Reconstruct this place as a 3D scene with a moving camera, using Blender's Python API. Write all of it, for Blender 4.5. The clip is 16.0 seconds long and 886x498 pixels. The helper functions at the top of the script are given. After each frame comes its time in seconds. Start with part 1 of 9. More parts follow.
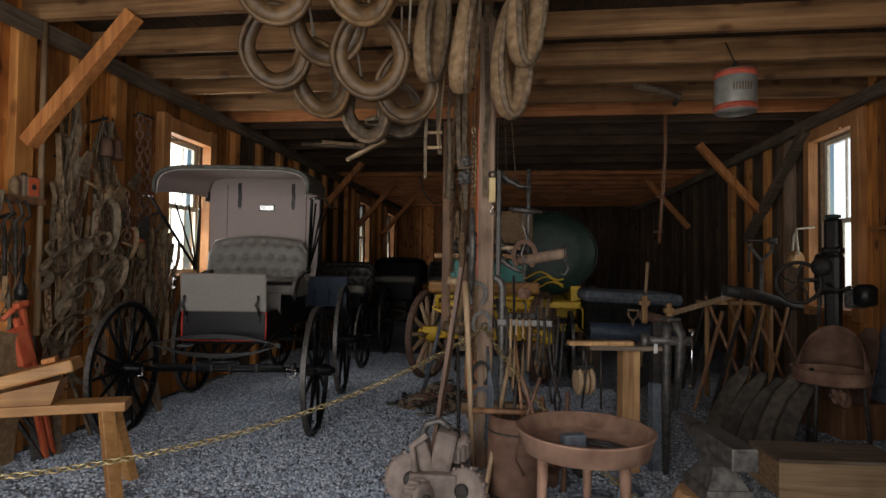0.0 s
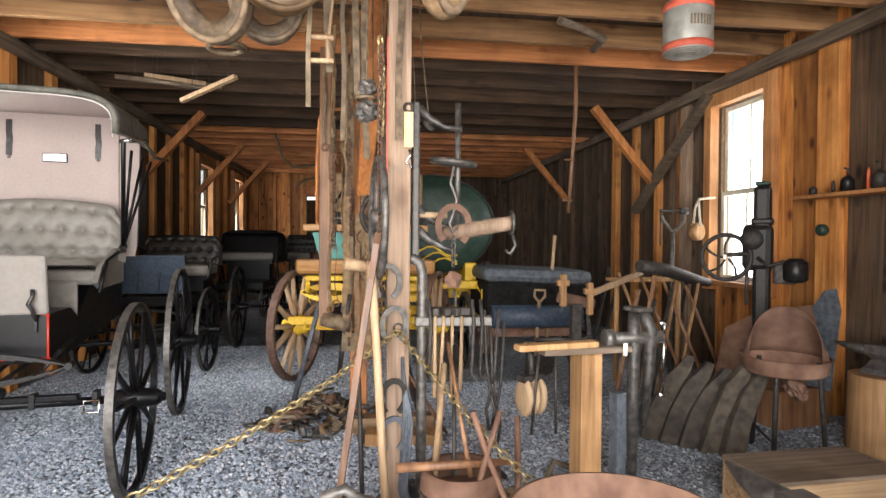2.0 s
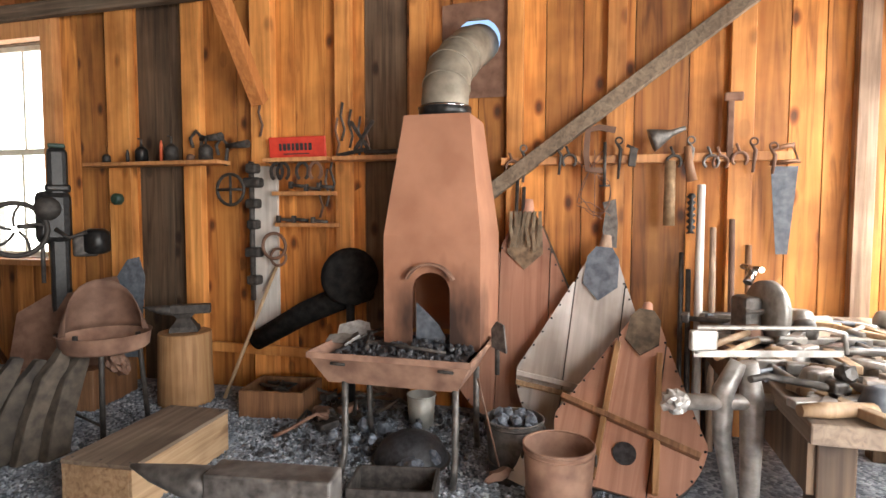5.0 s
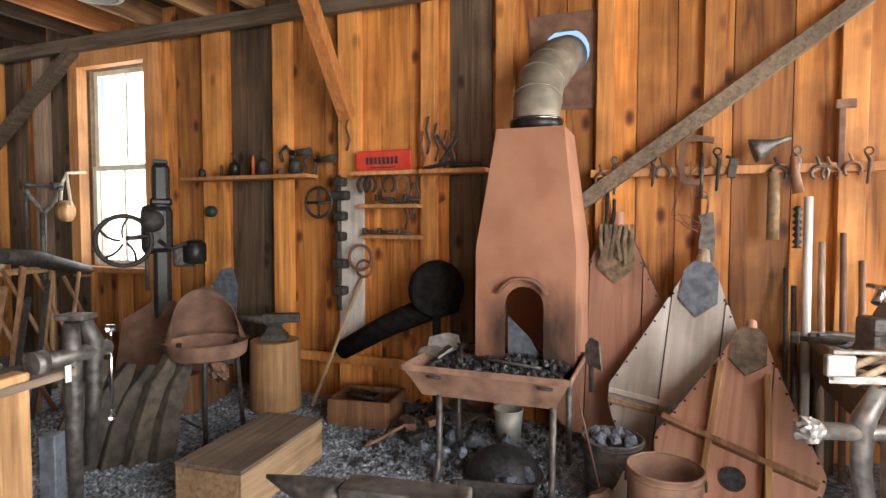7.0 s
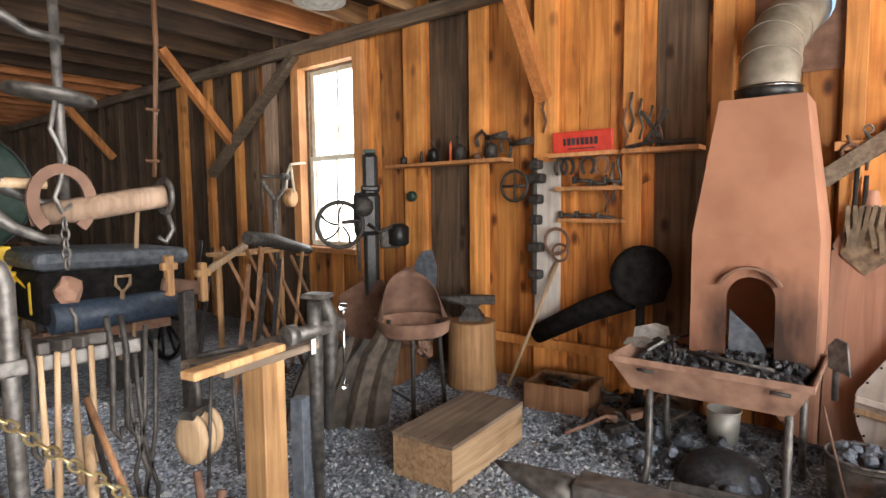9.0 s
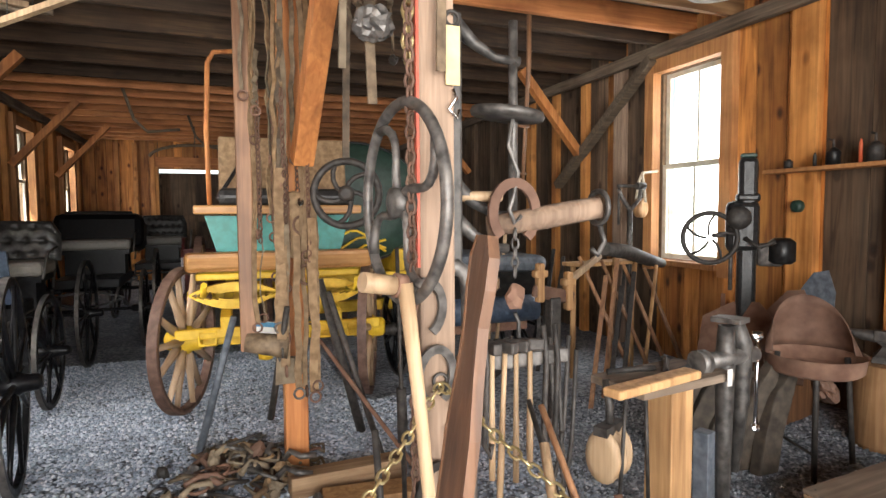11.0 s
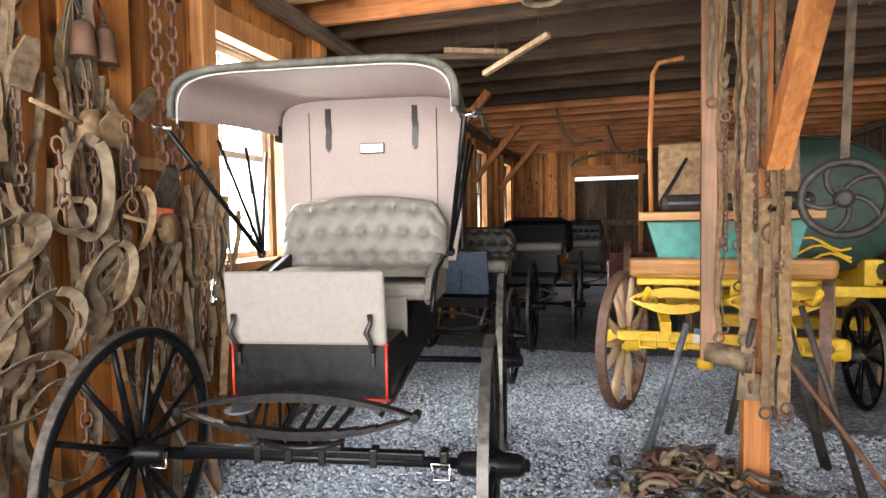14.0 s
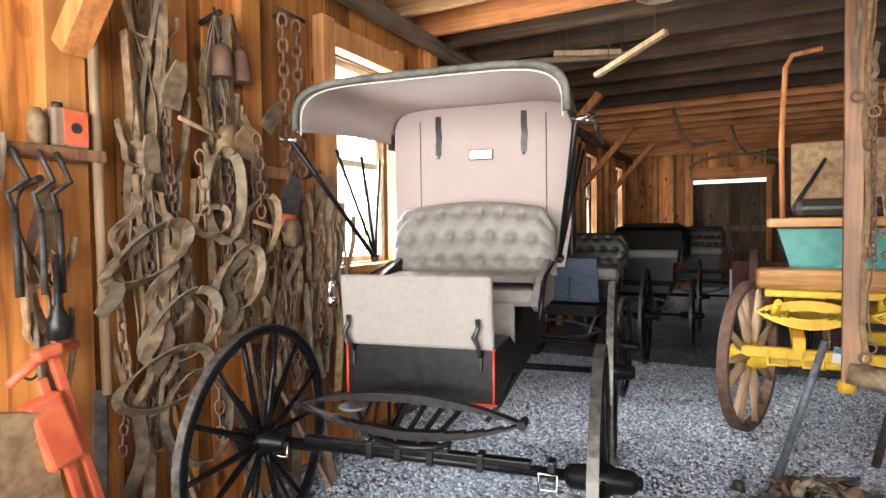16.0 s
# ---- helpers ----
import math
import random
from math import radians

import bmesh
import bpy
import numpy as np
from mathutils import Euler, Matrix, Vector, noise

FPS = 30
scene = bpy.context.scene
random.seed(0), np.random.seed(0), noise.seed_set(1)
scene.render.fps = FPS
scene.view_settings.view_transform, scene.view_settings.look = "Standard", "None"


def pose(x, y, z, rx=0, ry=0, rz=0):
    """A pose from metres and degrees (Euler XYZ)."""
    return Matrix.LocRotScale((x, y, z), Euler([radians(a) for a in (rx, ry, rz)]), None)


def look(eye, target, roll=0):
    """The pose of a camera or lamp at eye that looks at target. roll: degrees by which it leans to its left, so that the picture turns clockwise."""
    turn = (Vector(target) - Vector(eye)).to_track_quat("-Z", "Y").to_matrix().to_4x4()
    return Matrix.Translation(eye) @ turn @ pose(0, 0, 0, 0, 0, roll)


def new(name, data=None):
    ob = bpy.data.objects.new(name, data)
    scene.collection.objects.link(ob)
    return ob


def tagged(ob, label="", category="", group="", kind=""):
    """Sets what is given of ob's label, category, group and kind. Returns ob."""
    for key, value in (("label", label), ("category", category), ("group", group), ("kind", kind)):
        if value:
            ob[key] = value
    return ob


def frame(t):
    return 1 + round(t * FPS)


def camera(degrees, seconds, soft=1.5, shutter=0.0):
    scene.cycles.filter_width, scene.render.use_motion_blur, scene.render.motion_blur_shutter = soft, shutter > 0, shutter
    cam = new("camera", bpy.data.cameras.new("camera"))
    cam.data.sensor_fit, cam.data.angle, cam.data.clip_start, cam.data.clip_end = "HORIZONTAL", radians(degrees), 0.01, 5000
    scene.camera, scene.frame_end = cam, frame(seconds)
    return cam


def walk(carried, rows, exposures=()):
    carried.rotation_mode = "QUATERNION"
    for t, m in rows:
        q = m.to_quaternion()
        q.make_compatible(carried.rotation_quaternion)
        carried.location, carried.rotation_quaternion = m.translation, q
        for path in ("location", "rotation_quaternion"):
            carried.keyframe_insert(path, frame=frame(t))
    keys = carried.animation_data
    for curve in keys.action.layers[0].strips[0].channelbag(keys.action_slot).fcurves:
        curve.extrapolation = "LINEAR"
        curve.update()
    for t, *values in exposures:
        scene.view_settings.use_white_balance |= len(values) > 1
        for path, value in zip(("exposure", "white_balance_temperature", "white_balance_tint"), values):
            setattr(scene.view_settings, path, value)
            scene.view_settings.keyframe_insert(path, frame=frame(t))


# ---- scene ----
cam = camera(75.7, 16.0)
PATH = [
    (0, (0.065, 0.04, 1.321), (-0.197, 2.022, 1.381), 0.8),
    (0.5, (-0.045, 0.343, 1.331), (-0.274, 2.33, 1.35), 0.8),
    (1, (-0.166, 0.658, 1.35), (-0.361, 2.648, 1.361), 0.6),
    (1.5, (-0.274, 0.935, 1.331), (-0.352, 2.933, 1.332), 0.5),
    (2, (-0.273, 1.22, 1.33), (-0.024, 3.204, 1.301), 0.5),
    (2.5, (-0.268, 1.375, 1.319), (0.454, 3.24, 1.265), 0.4),
    (3, (-0.278, 1.48, 1.322), (0.874, 3.113, 1.249), 0.5),
    (3.5, (-0.247, 1.572, 1.329), (1.327, 2.801, 1.228), 0.3),
    (4, (-0.332, 1.618, 1.31), (1.535, 2.326, 1.196), -0.1),
    (4.2, (-0.386, 1.616, 1.316), (1.539, 2.142, 1.194), 0.1),
    (6.3, (-0.404, 1.822, 1.334), (1.51, 2.393, 1.228), 0.1),
    (6.5, (-0.42, 1.841, 1.352), (1.479, 2.459, 1.242), 0.0),
    (7, (-0.454, 1.856, 1.356), (1.412, 2.569, 1.262), 0.1),
    (7.5, (-0.437, 1.843, 1.377), (1.375, 2.683, 1.266), -0.2),
    (8, (-0.447, 1.88, 1.369), (1.302, 2.842, 1.251), 0.1),
    (8.2, (-0.449, 1.887, 1.381), (1.272, 2.897, 1.246), 0.0),
    (10.3, (-0.69, 2.232, 1.389), (0.402, 3.902, 1.248), -0.2),
    (10.4, (-0.703, 2.225, 1.396), (0.337, 3.927, 1.255), -0.1),
    (10.5, (-0.701, 2.258, 1.392), (0.286, 3.993, 1.256), -0.2),
    (11, (-0.714, 2.333, 1.396), (0.011, 4.193, 1.276), -0.4),
    (11.5, (-0.708, 2.376, 1.41), (-0.223, 4.313, 1.294), -0.5),
    (12, (-0.774, 2.383, 1.424), (-0.537, 4.365, 1.308), -0.9),
    (12.5, (-0.869, 2.366, 1.418), (-0.881, 4.362, 1.303), -0.9),
    (13, (-0.937, 2.343, 1.415), (-1.182, 4.325, 1.303), -0.9),
    (13.5, (-0.99, 2.303, 1.422), (-1.428, 4.252, 1.318), -1.0),
    (14, (-1.041, 2.264, 1.427), (-1.617, 4.177, 1.333), -1.0),
    (14.5, (-1.073, 2.238, 1.428), (-1.77, 4.11, 1.337), -1.0),
    (15, (-1.073, 2.245, 1.427), (-1.867, 4.079, 1.34), -1.0),
    (15.5, (-1.062, 2.26, 1.427), (-1.925, 4.062, 1.35), -0.9),
    (16, (-1.05, 2.254, 1.43), (-1.968, 4.03, 1.36), -0.8),
]
walk(cam, [(t, look(eye, target, roll)) for t, eye, target, roll in PATH], exposures=[(0.0, -1.25), (0.5, -0.1), (1.0, 0.6), (1.8, 0.98), (3.5, 1.18), (4.2, 1.24), (6.3, 0.93), (7.5, 1.08), (8.2, 1.2), (10.5, 1.15), (12.5, 1.3), (16.0, 1.35)])

# ---- sky, sun and daylight ----
world = bpy.data.worlds.new("world")
scene.world = world
world.use_nodes = True
sky = world.node_tree.nodes.new("ShaderNodeTexSky")
sky.sky_type, sky.sun_disc = "NISHITA", False
sky.sun_elevation, sky.sun_rotation = radians(52), radians(198)
background = world.node_tree.nodes["Background"]
background.inputs["Strength"].default_value = 0.15
world.node_tree.links.new(sky.outputs[0], background.inputs["Color"])

sun_data = bpy.data.lights.new("sun", "SUN")
sun_data.energy, sun_data.angle, sun_data.color = 5.0, radians(0.5), (1.0, 0.95, 0.88)
sun = new("sun", sun_data)
SUN_WAY = Vector((0.20, 0.62, -0.83))
sun.matrix_world = look((-2, -6, 9), Vector((-2, -6, 9)) + SUN_WAY)


def window_light(x, y, z, w, h, face, power, spread_angle=180):
    """Sky light that enters through a window's opening; face is the way it shines."""
    data = bpy.data.lights.new("window_light", "AREA")
    data.shape, data.size, data.size_y, data.energy = "RECTANGLE", w, h, power
    data.color, data.spread = (1.0, 0.975, 0.945), radians(spread_angle)
    lamp = new("window_light", data)
    lamp.matrix_world = look((x, y, z), Vector((x, y, z)) + Vector(face))
    return lamp


window_light(3.52, 6.45, 1.85, 0.75, 1.75, (-1, 0, 0), 10)
window_light(-3.58, 5.56, 1.9, 0.65, 1.35, (1, 0, 0), 45)
window_light(-3.58, 12.3, 1.94, 0.7, 1.4, (1, 0, 0), 4)
window_light(-3.58, 14.9, 1.94, 0.7, 1.4, (1, 0, 0), 10)
window_light(2.75, -0.42, 1.8, 1.0, 1.4, (-0.55, 1, -0.4), 34)
window_light(-1.2, -0.6, 1.5, 4.3, 2.4, (-0.1, 1, -0.12), 250, 180)


# ---- materials ----
def nodes_of(name):
    m = bpy.data.materials.new(name)
    m.use_nodes = True
    t = m.node_tree
    return m, t.nodes, t.links, t.nodes["Principled BSDF"]


def ramp(nodes, stops):
    r = nodes.new("ShaderNodeValToRGB")
    r.color_ramp.elements[0].position, r.color_ramp.elements[0].color = stops[0][0], (*stops[0][1], 1)
    r.color_ramp.elements[1].position, r.color_ramp.elements[1].color = stops[-1][0], (*stops[-1][1], 1)
    for p, c in stops[1:-1]:
        e = r.color_ramp.elements.new(p)
        e.color = (*c, 1)
    return r


def spread(nodes, links, stretch):
    """Object coordinates, stretched, and shifted from object to object."""
    co, info = nodes.new("ShaderNodeTexCoord"), nodes.new("ShaderNodeObjectInfo")
    shift = nodes.new("ShaderNodeVectorMath")
    shift.operation = "SCALE"
    shift.inputs[0].default_value = (37.0, 23.0, 51.0)
    links.new(info.outputs["Random"], shift.inputs["Scale"])
    add = nodes.new("ShaderNodeVectorMath")
    links.new(co.outputs["Object"], add.inputs[0])
    links.new(shift.outputs[0], add.inputs[1])
    mapping = nodes.new("ShaderNodeMapping")
    mapping.inputs["Scale"].default_value = stretch
    links.new(add.outputs[0], mapping.inputs["Vector"])
    return mapping.outputs[0], add.outputs[0], info.outputs["Random"]


def multiply(nodes, links, a, b, amount=1.0):
    mix = nodes.new("ShaderNodeMix")
    mix.data_type, mix.blend_type = "RGBA", "MULTIPLY"
    mix.inputs["Factor"].default_value = amount
    links.new(a, mix.inputs["A"])
    links.new(b, mix.inputs["B"])
    return mix.outputs["Result"]


def wood(name, dark, light, along="z", rough=0.75, knots=0.0, vary=0.35, grain=34.0, bump=0.35):
    """Sawn or weathered wood with grain along one axis, knots and stains, varied from piece to piece."""
    m, nodes, links, bsdf = nodes_of(name)
    stretch = [grain, grain, grain]
    stretch["xyz".index(along)] = grain * 0.05
    vec, plain, rnd = spread(nodes, links, stretch)
    n = nodes.new("ShaderNodeTexNoise")
    n.inputs["Scale"].default_value, n.inputs["Detail"].default_value, n.inputs["Distortion"].default_value = 1.0, 6.0, 0.8
    links.new(vec, n.inputs["Vector"])
    mid = tuple((a + b) / 2 for a, b in zip(dark, light))
    r = ramp(nodes, [(0.3, dark), (0.5, mid), (0.68, light)])
    links.new(n.outputs["Fac"], r.inputs[0])
    col = r.outputs[0]
    big = nodes.new("ShaderNodeTexNoise")
    big.inputs["Scale"].default_value, big.inputs["Detail"].default_value = 2.3, 4.0
    links.new(plain, big.inputs["Vector"])
    stain = ramp(nodes, [(0.32, (0.5, 0.46, 0.42)), (0.55, (1, 1, 1))])
    links.new(big.outputs["Fac"], stain.inputs[0])
    col = multiply(nodes, links, col, stain.outputs[0], 0.8)
    if knots:
        ks = nodes.new("ShaderNodeMapping")
        kstretch = [5.5, 5.5, 5.5]
        kstretch["xyz".index(along)] = 3.0
        ks.inputs["Scale"].default_value = kstretch
        links.new(plain, ks.inputs["Vector"])
        # knots lie on a lattice of length by width, whichever face is seen
        apart, across, flat_co = nodes.new("ShaderNodeSeparateXYZ"), nodes.new("ShaderNodeMath"), nodes.new("ShaderNodeCombineXYZ")
        links.new(ks.outputs[0], apart.inputs[0])
        others = [k for k in range(3) if k != "xyz".index(along)]
        links.new(apart.outputs[others[0]], across.inputs[0])
        links.new(apart.outputs[others[1]], across.inputs[1])
        links.new(across.outputs[0], flat_co.inputs[0])
        links.new(apart.outputs["xyz".index(along)], flat_co.inputs[1])
        v = nodes.new("ShaderNodeTexVoronoi")
        v.voronoi_dimensions = "2D"
        v.inputs["Scale"].default_value = 1.0
        links.new(flat_co.outputs[0], v.inputs["Vector"])
        k = ramp(nodes, [(0.06, (0.09, 0.05, 0.035)), (0.11, (0.4, 0.25, 0.17)), (0.2, (1, 1, 1))])
        links.new(v.outputs["Distance"], k.inputs[0])
        # only some cells hold a knot
        cell, some = nodes.new("ShaderNodeSeparateColor"), ramp(nodes, [(0.25, (0, 0, 0)), (0.33, (1, 1, 1))])
        links.new(v.outputs["Color"], cell.inputs[0])
        links.new(cell.outputs[0], some.inputs[0])
        kept = nodes.new("ShaderNodeMix")
        kept.data_type, kept.blend_type = "RGBA", "LIGHTEN"
        kept.inputs["Factor"].default_value = 1.0
        links.new(k.outputs[0], kept.inputs["A"])
        links.new(some.outputs[0], kept.inputs["B"])
        col = multiply(nodes, links, col, kept.outputs["Result"], knots)
        streak = nodes.new("ShaderNodeMapping")
        sstretch = [16.0, 16.0, 16.0]
        sstretch["xyz".index(along)] = 1.1
        streak.inputs["Scale"].default_value = sstretch
        links.new(plain, streak.inputs["Vector"])
        sn_ = nodes.new("ShaderNodeTexNoise")
        sn_.inputs["Scale"].default_value, sn_.inputs["Detail"].default_value, sn_.inputs["Distortion"].default_value = 1.0, 5.0, 1.5
        links.new(streak.outputs[0], sn_.inputs["Vector"])
        sr_ = ramp(nodes, [(0.33, (0.34, 0.24, 0.18)), (0.45, (0.85, 0.8, 0.76)), (0.56, (1, 1, 1))])
        links.new(sn_.outputs["Fac"], sr_.inputs[0])
        col = multiply(nodes, links, col, sr_.outputs[0], knots * 0.75)
    lo, hi = 1 - vary, 1 + vary * 0.35
    tone = ramp(nodes, [(0.0, (lo, lo * 0.97, lo * 0.94)), (1.0, (hi, hi, hi))])
    links.new(rnd, tone.inputs[0])
    col = multiply(nodes, links, col, tone.outputs[0])
    links.new(col, bsdf.inputs["Base Color"])
    bsdf.inputs["Roughness"].default_value = rough
    b = nodes.new("ShaderNodeBump")
    b.inputs["Strength"].default_value, b.inputs["Distance"].default_value = bump, 0.006
    links.new(n.outputs["Fac"], b.inputs["Height"])
    links.new(b.outputs[0], bsdf.inputs["Normal"])
    return m


def stuff(name, a, b, rough=0.6, metal=0.0, scale=18.0, bump=0.2, vary=0.2, rough2=None, coat=0.0, blotch=0.4, shine=0.5):
    """A surface with mottling at two scales: paint, leather, iron, cloth, stone."""
    m, nodes, links, bsdf = nodes_of(name)
    vec, plain, rnd = spread(nodes, links, (1, 1, 1))
    n = nodes.new("ShaderNodeTexNoise")
    n.inputs["Scale"].default_value, n.inputs["Detail"].default_value = scale, 7.0
    links.new(vec, n.inputs["Vector"])
    n2 = nodes.new("ShaderNodeTexNoise")
    n2.inputs["Scale"].default_value, n2.inputs["Detail"].default_value = scale * 0.2, 3.0
    links.new(vec, n2.inputs["Vector"])
    r = ramp(nodes, [(0.34, a), (0.66, b)])
    links.new(n.outputs["Fac"], r.inputs[0])
    s = ramp(nodes, [(0.3, (0.72, 0.7, 0.68)), (0.6, (1, 1, 1))])
    links.new(n2.outputs["Fac"], s.inputs[0])
    col = multiply(nodes, links, r.outputs[0], s.outputs[0], blotch)
    tone = ramp(nodes, [(0.0, (1 - vary,) * 3), (1.0, (1 + vary * 0.4,) * 3)])
    links.new(rnd, tone.inputs[0])
    col = multiply(nodes, links, col, tone.outputs[0])
    links.new(col, bsdf.inputs["Base Color"])
    bsdf.inputs["Metallic"].default_value = metal
    bsdf.inputs["Coat Weight"].default_value = coat
    bsdf.inputs["Specular IOR Level"].default_value = shine
    rr = nodes.new("ShaderNodeMapRange")
    rr.inputs["To Min"].default_value, rr.inputs["To Max"].default_value = rough if rough2 is None else rough2, rough
    rr.inputs["From Min"].default_value, rr.inputs["From Max"].default_value = 0.35, 0.65
    links.new(n.outputs["Fac"], rr.inputs["Value"])
    links.new(rr.outputs[0], bsdf.inputs["Roughness"])
    bp = nodes.new("ShaderNodeBump")
    bp.inputs["Strength"].default_value, bp.inputs["Distance"].default_value = bump, 0.004
    links.new(n.outputs["Fac"], bp.inputs["Height"])
    links.new(bp.outputs[0], bsdf.inputs["Normal"])
    return m


def gravel_material(name, scale, stops):
    m, nodes, links, bsdf = nodes_of(name)
    vec, plain, rnd = spread(nodes, links, (1, 1, 1))
    v = nodes.new("ShaderNodeTexVoronoi")
    v.inputs["Scale"].default_value = scale
    links.new(vec, v.inputs["Vector"])
    sep = nodes.new("ShaderNodeSeparateColor")
    links.new(v.outputs["Color"], sep.inputs[0])
    r = ramp(nodes, stops)
    links.new(sep.outputs[0], r.inputs[0])
    n = nodes.new("ShaderNodeTexNoise")
    n.inputs["Scale"].default_value, n.inputs["Detail"].default_value = 1.3, 5.0
    links.new(vec, n.inputs["Vector"])
    s = ramp(nodes, [(0.3, (0.62, 0.6, 0.58)), (0.62, (1, 1, 1))])
    links.new(n.outputs["Fac"], s.inputs[0])
    links.new(multiply(nodes, links, r.outputs[0], s.outputs[0]), bsdf.inputs["Base Color"])
    bsdf.inputs["Roughness"].default_value = 0.9
    bp = nodes.new("ShaderNodeBump")
    bp.invert = True
    bp.inputs["Strength"].default_value, bp.inputs["Distance"].default_value = 0.9, 0.012
    links.new(v.outputs["Distance"], bp.inputs["Height"])
    links.new(bp.outputs[0], bsdf.inputs["Normal"])
    return m


M = {}
M["board"] = wood("orange_pine_board", (0.44, 0.15, 0.03), (0.8, 0.36, 0.09), "z", 0.62, knots=0.9, vary=0.5, grain=15.0, bump=0.2)
M["stud"] = wood("pale_pine_stud", (0.54, 0.21, 0.05), (0.84, 0.4, 0.12), "z", 0.6, knots=0.5, vary=0.25, grain=18.0)
M["joist"] = wood("aged_joist", (0.2, 0.1, 0.038), (0.42, 0.235, 0.105), "x", 0.8, knots=0.6, vary=0.4, grain=20.0)
M["joist_new"] = wood("orange_joist", (0.42, 0.15, 0.045), (0.62, 0.26, 0.09), "x", 0.65, knots=0.3, vary=0.1)
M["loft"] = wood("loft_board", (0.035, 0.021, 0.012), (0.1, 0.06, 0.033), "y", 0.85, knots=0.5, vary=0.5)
M["old_y"] = wood("grey_beam_y", (0.11, 0.085, 0.06), (0.27, 0.2, 0.14), "y", 0.85, vary=0.25)
M["old_x"] = wood("grey_beam_x", (0.11, 0.083, 0.057), (0.25, 0.19, 0.132), "x", 0.85, vary=0.3)
M["old_z"] = wood("grey_post", (0.22, 0.15, 0.105), (0.44, 0.31, 0.22), "z", 0.8, knots=0.3, vary=0.3)
# old boards, and the shade deep in the barn painted as dark wood
M["old_and_shade_board"] = wood("dark_old_and_shade_board", (0.07, 0.047, 0.03), (0.19, 0.123, 0.073), "z", 0.8, knots=0.8, vary=0.5, grain=18.0)
# darker joist colour that paints in the dimness deep in the barn
M["joist_shade"] = wood("shade_dark_joist", (0.035, 0.02, 0.01), (0.1, 0.055, 0.027), "x", 0.85, knots=0.5, vary=0.4)
M["orange_z"] = wood("orange_post", (0.45, 0.16, 0.045), (0.66, 0.28, 0.085), "z", 0.6, knots=0.4, vary=0.15)
M["trim"] = wood("window_trim_pine", (0.42, 0.18, 0.065), (0.62, 0.31, 0.12), "z", 0.6, vary=0.2)
M["sash"] = stuff("cream_sash_paint", (0.62, 0.58, 0.46), (0.78, 0.74, 0.62), 0.55)
M["gravel"] = gravel_material("blue_grey_gravel", 48.0, [(0.0, (0.12, 0.14, 0.17)), (0.5, (0.26, 0.29, 0.34)), (1.0, (0.46, 0.49, 0.54))])
M["yard"] = gravel_material("pale_yard_gravel", 30.0, [(0.0, (0.3, 0.27, 0.23)), (1.0, (0.5, 0.46, 0.4))])
M["iron"] = stuff("dark_wrought_iron", (0.035, 0.031, 0.028), (0.085, 0.074, 0.066), 0.62, 0.4, 30, 0.3, 0.4)
M["rust"] = stuff("rusty_iron", (0.14, 0.07, 0.045), (0.24, 0.135, 0.09), 0.8, 0.15, 12, 0.3, 0.4)
M["steel"] = stuff("worn_grey_steel", (0.075, 0.07, 0.066), (0.2, 0.185, 0.17), 0.62, 0.6, 30, 0.35, 0.45, rough2=0.4)
M["hood"] = stuff("rust_red_sheet_steel", (0.33, 0.15, 0.085), (0.43, 0.21, 0.125), 0.7, 0.1, 4, 0.08, 0.05)
M["black"] = stuff("black_carriage_paint", (0.003, 0.003, 0.004), (0.008, 0.008, 0.009), 0.42, 0.0, 40, 0.05, 0.15, rough2=0.3, shine=0.22)
M["dkiron"] = stuff("black_iron_fitting", (0.006, 0.006, 0.006), (0.018, 0.017, 0.017), 0.45, 0.0, 40, 0.15, 0.2, rough2=0.32, shine=0.35)
M["red"] = stuff("red_stripe_paint", (0.55, 0.035, 0.02), (0.68, 0.06, 0.03), 0.45)
M["yellow"] = stuff("yellow_wagon_paint", (0.72, 0.44, 0.02), (0.86, 0.56, 0.04), 0.5, 0, 25, 0.1, 0.1)
M["teal"] = stuff("teal_wagon_paint", (0.02, 0.2, 0.17), (0.035, 0.3, 0.26), 0.45)
M["green"] = stuff("dark_green_paint", (0.012, 0.036, 0.026), (0.03, 0.065, 0.048), 0.5)
M["cream"] = stuff("grey_canvas_lining", (0.405, 0.335, 0.31), (0.44, 0.365, 0.34), 0.85, 0, 60, 0.08, 0.04, blotch=0.12)
M["seat"] = stuff("grey_tufted_leather", (0.185, 0.17, 0.15), (0.225, 0.208, 0.185), 0.5, 0, 30, 0.12, 0.05, blotch=0.15)
M["apron"] = stuff("light_grey_leathercloth", (0.235, 0.212, 0.19), (0.262, 0.238, 0.215), 0.62, 0, 40, 0.08, 0.04, blotch=0.15)
M["roofcloth"] = stuff("dark_weathered_rooftop", (0.07, 0.07, 0.06), (0.17, 0.165, 0.14), 0.7, 0, 20, 0.3, 0.1)
M["bluecloth"] = stuff("dark_blue_leathercloth", (0.026, 0.04, 0.066), (0.055, 0.08, 0.12), 0.5, 0, 30, 0.15, 0.15)
M["blackleather"] = stuff("black_leather", (0.012, 0.012, 0.012), (0.04, 0.038, 0.036), 0.42, 0, 40, 0.3, 0.2)
M["leather"] = stuff("old_brown_leather", (0.075, 0.05, 0.029), (0.235, 0.165, 0.1), 0.68, 0, 22, 0.35, 0.5)
M["leather_pale"] = stuff("tan_dusty_leather", (0.19, 0.115, 0.055), (0.35, 0.23, 0.125), 0.8, 0, 26, 0.35, 0.3)
M["collar"] = stuff("worn_collar_leather", (0.075, 0.042, 0.017), (0.2, 0.115, 0.048), 0.5, 0, 14, 0.3, 0.4)
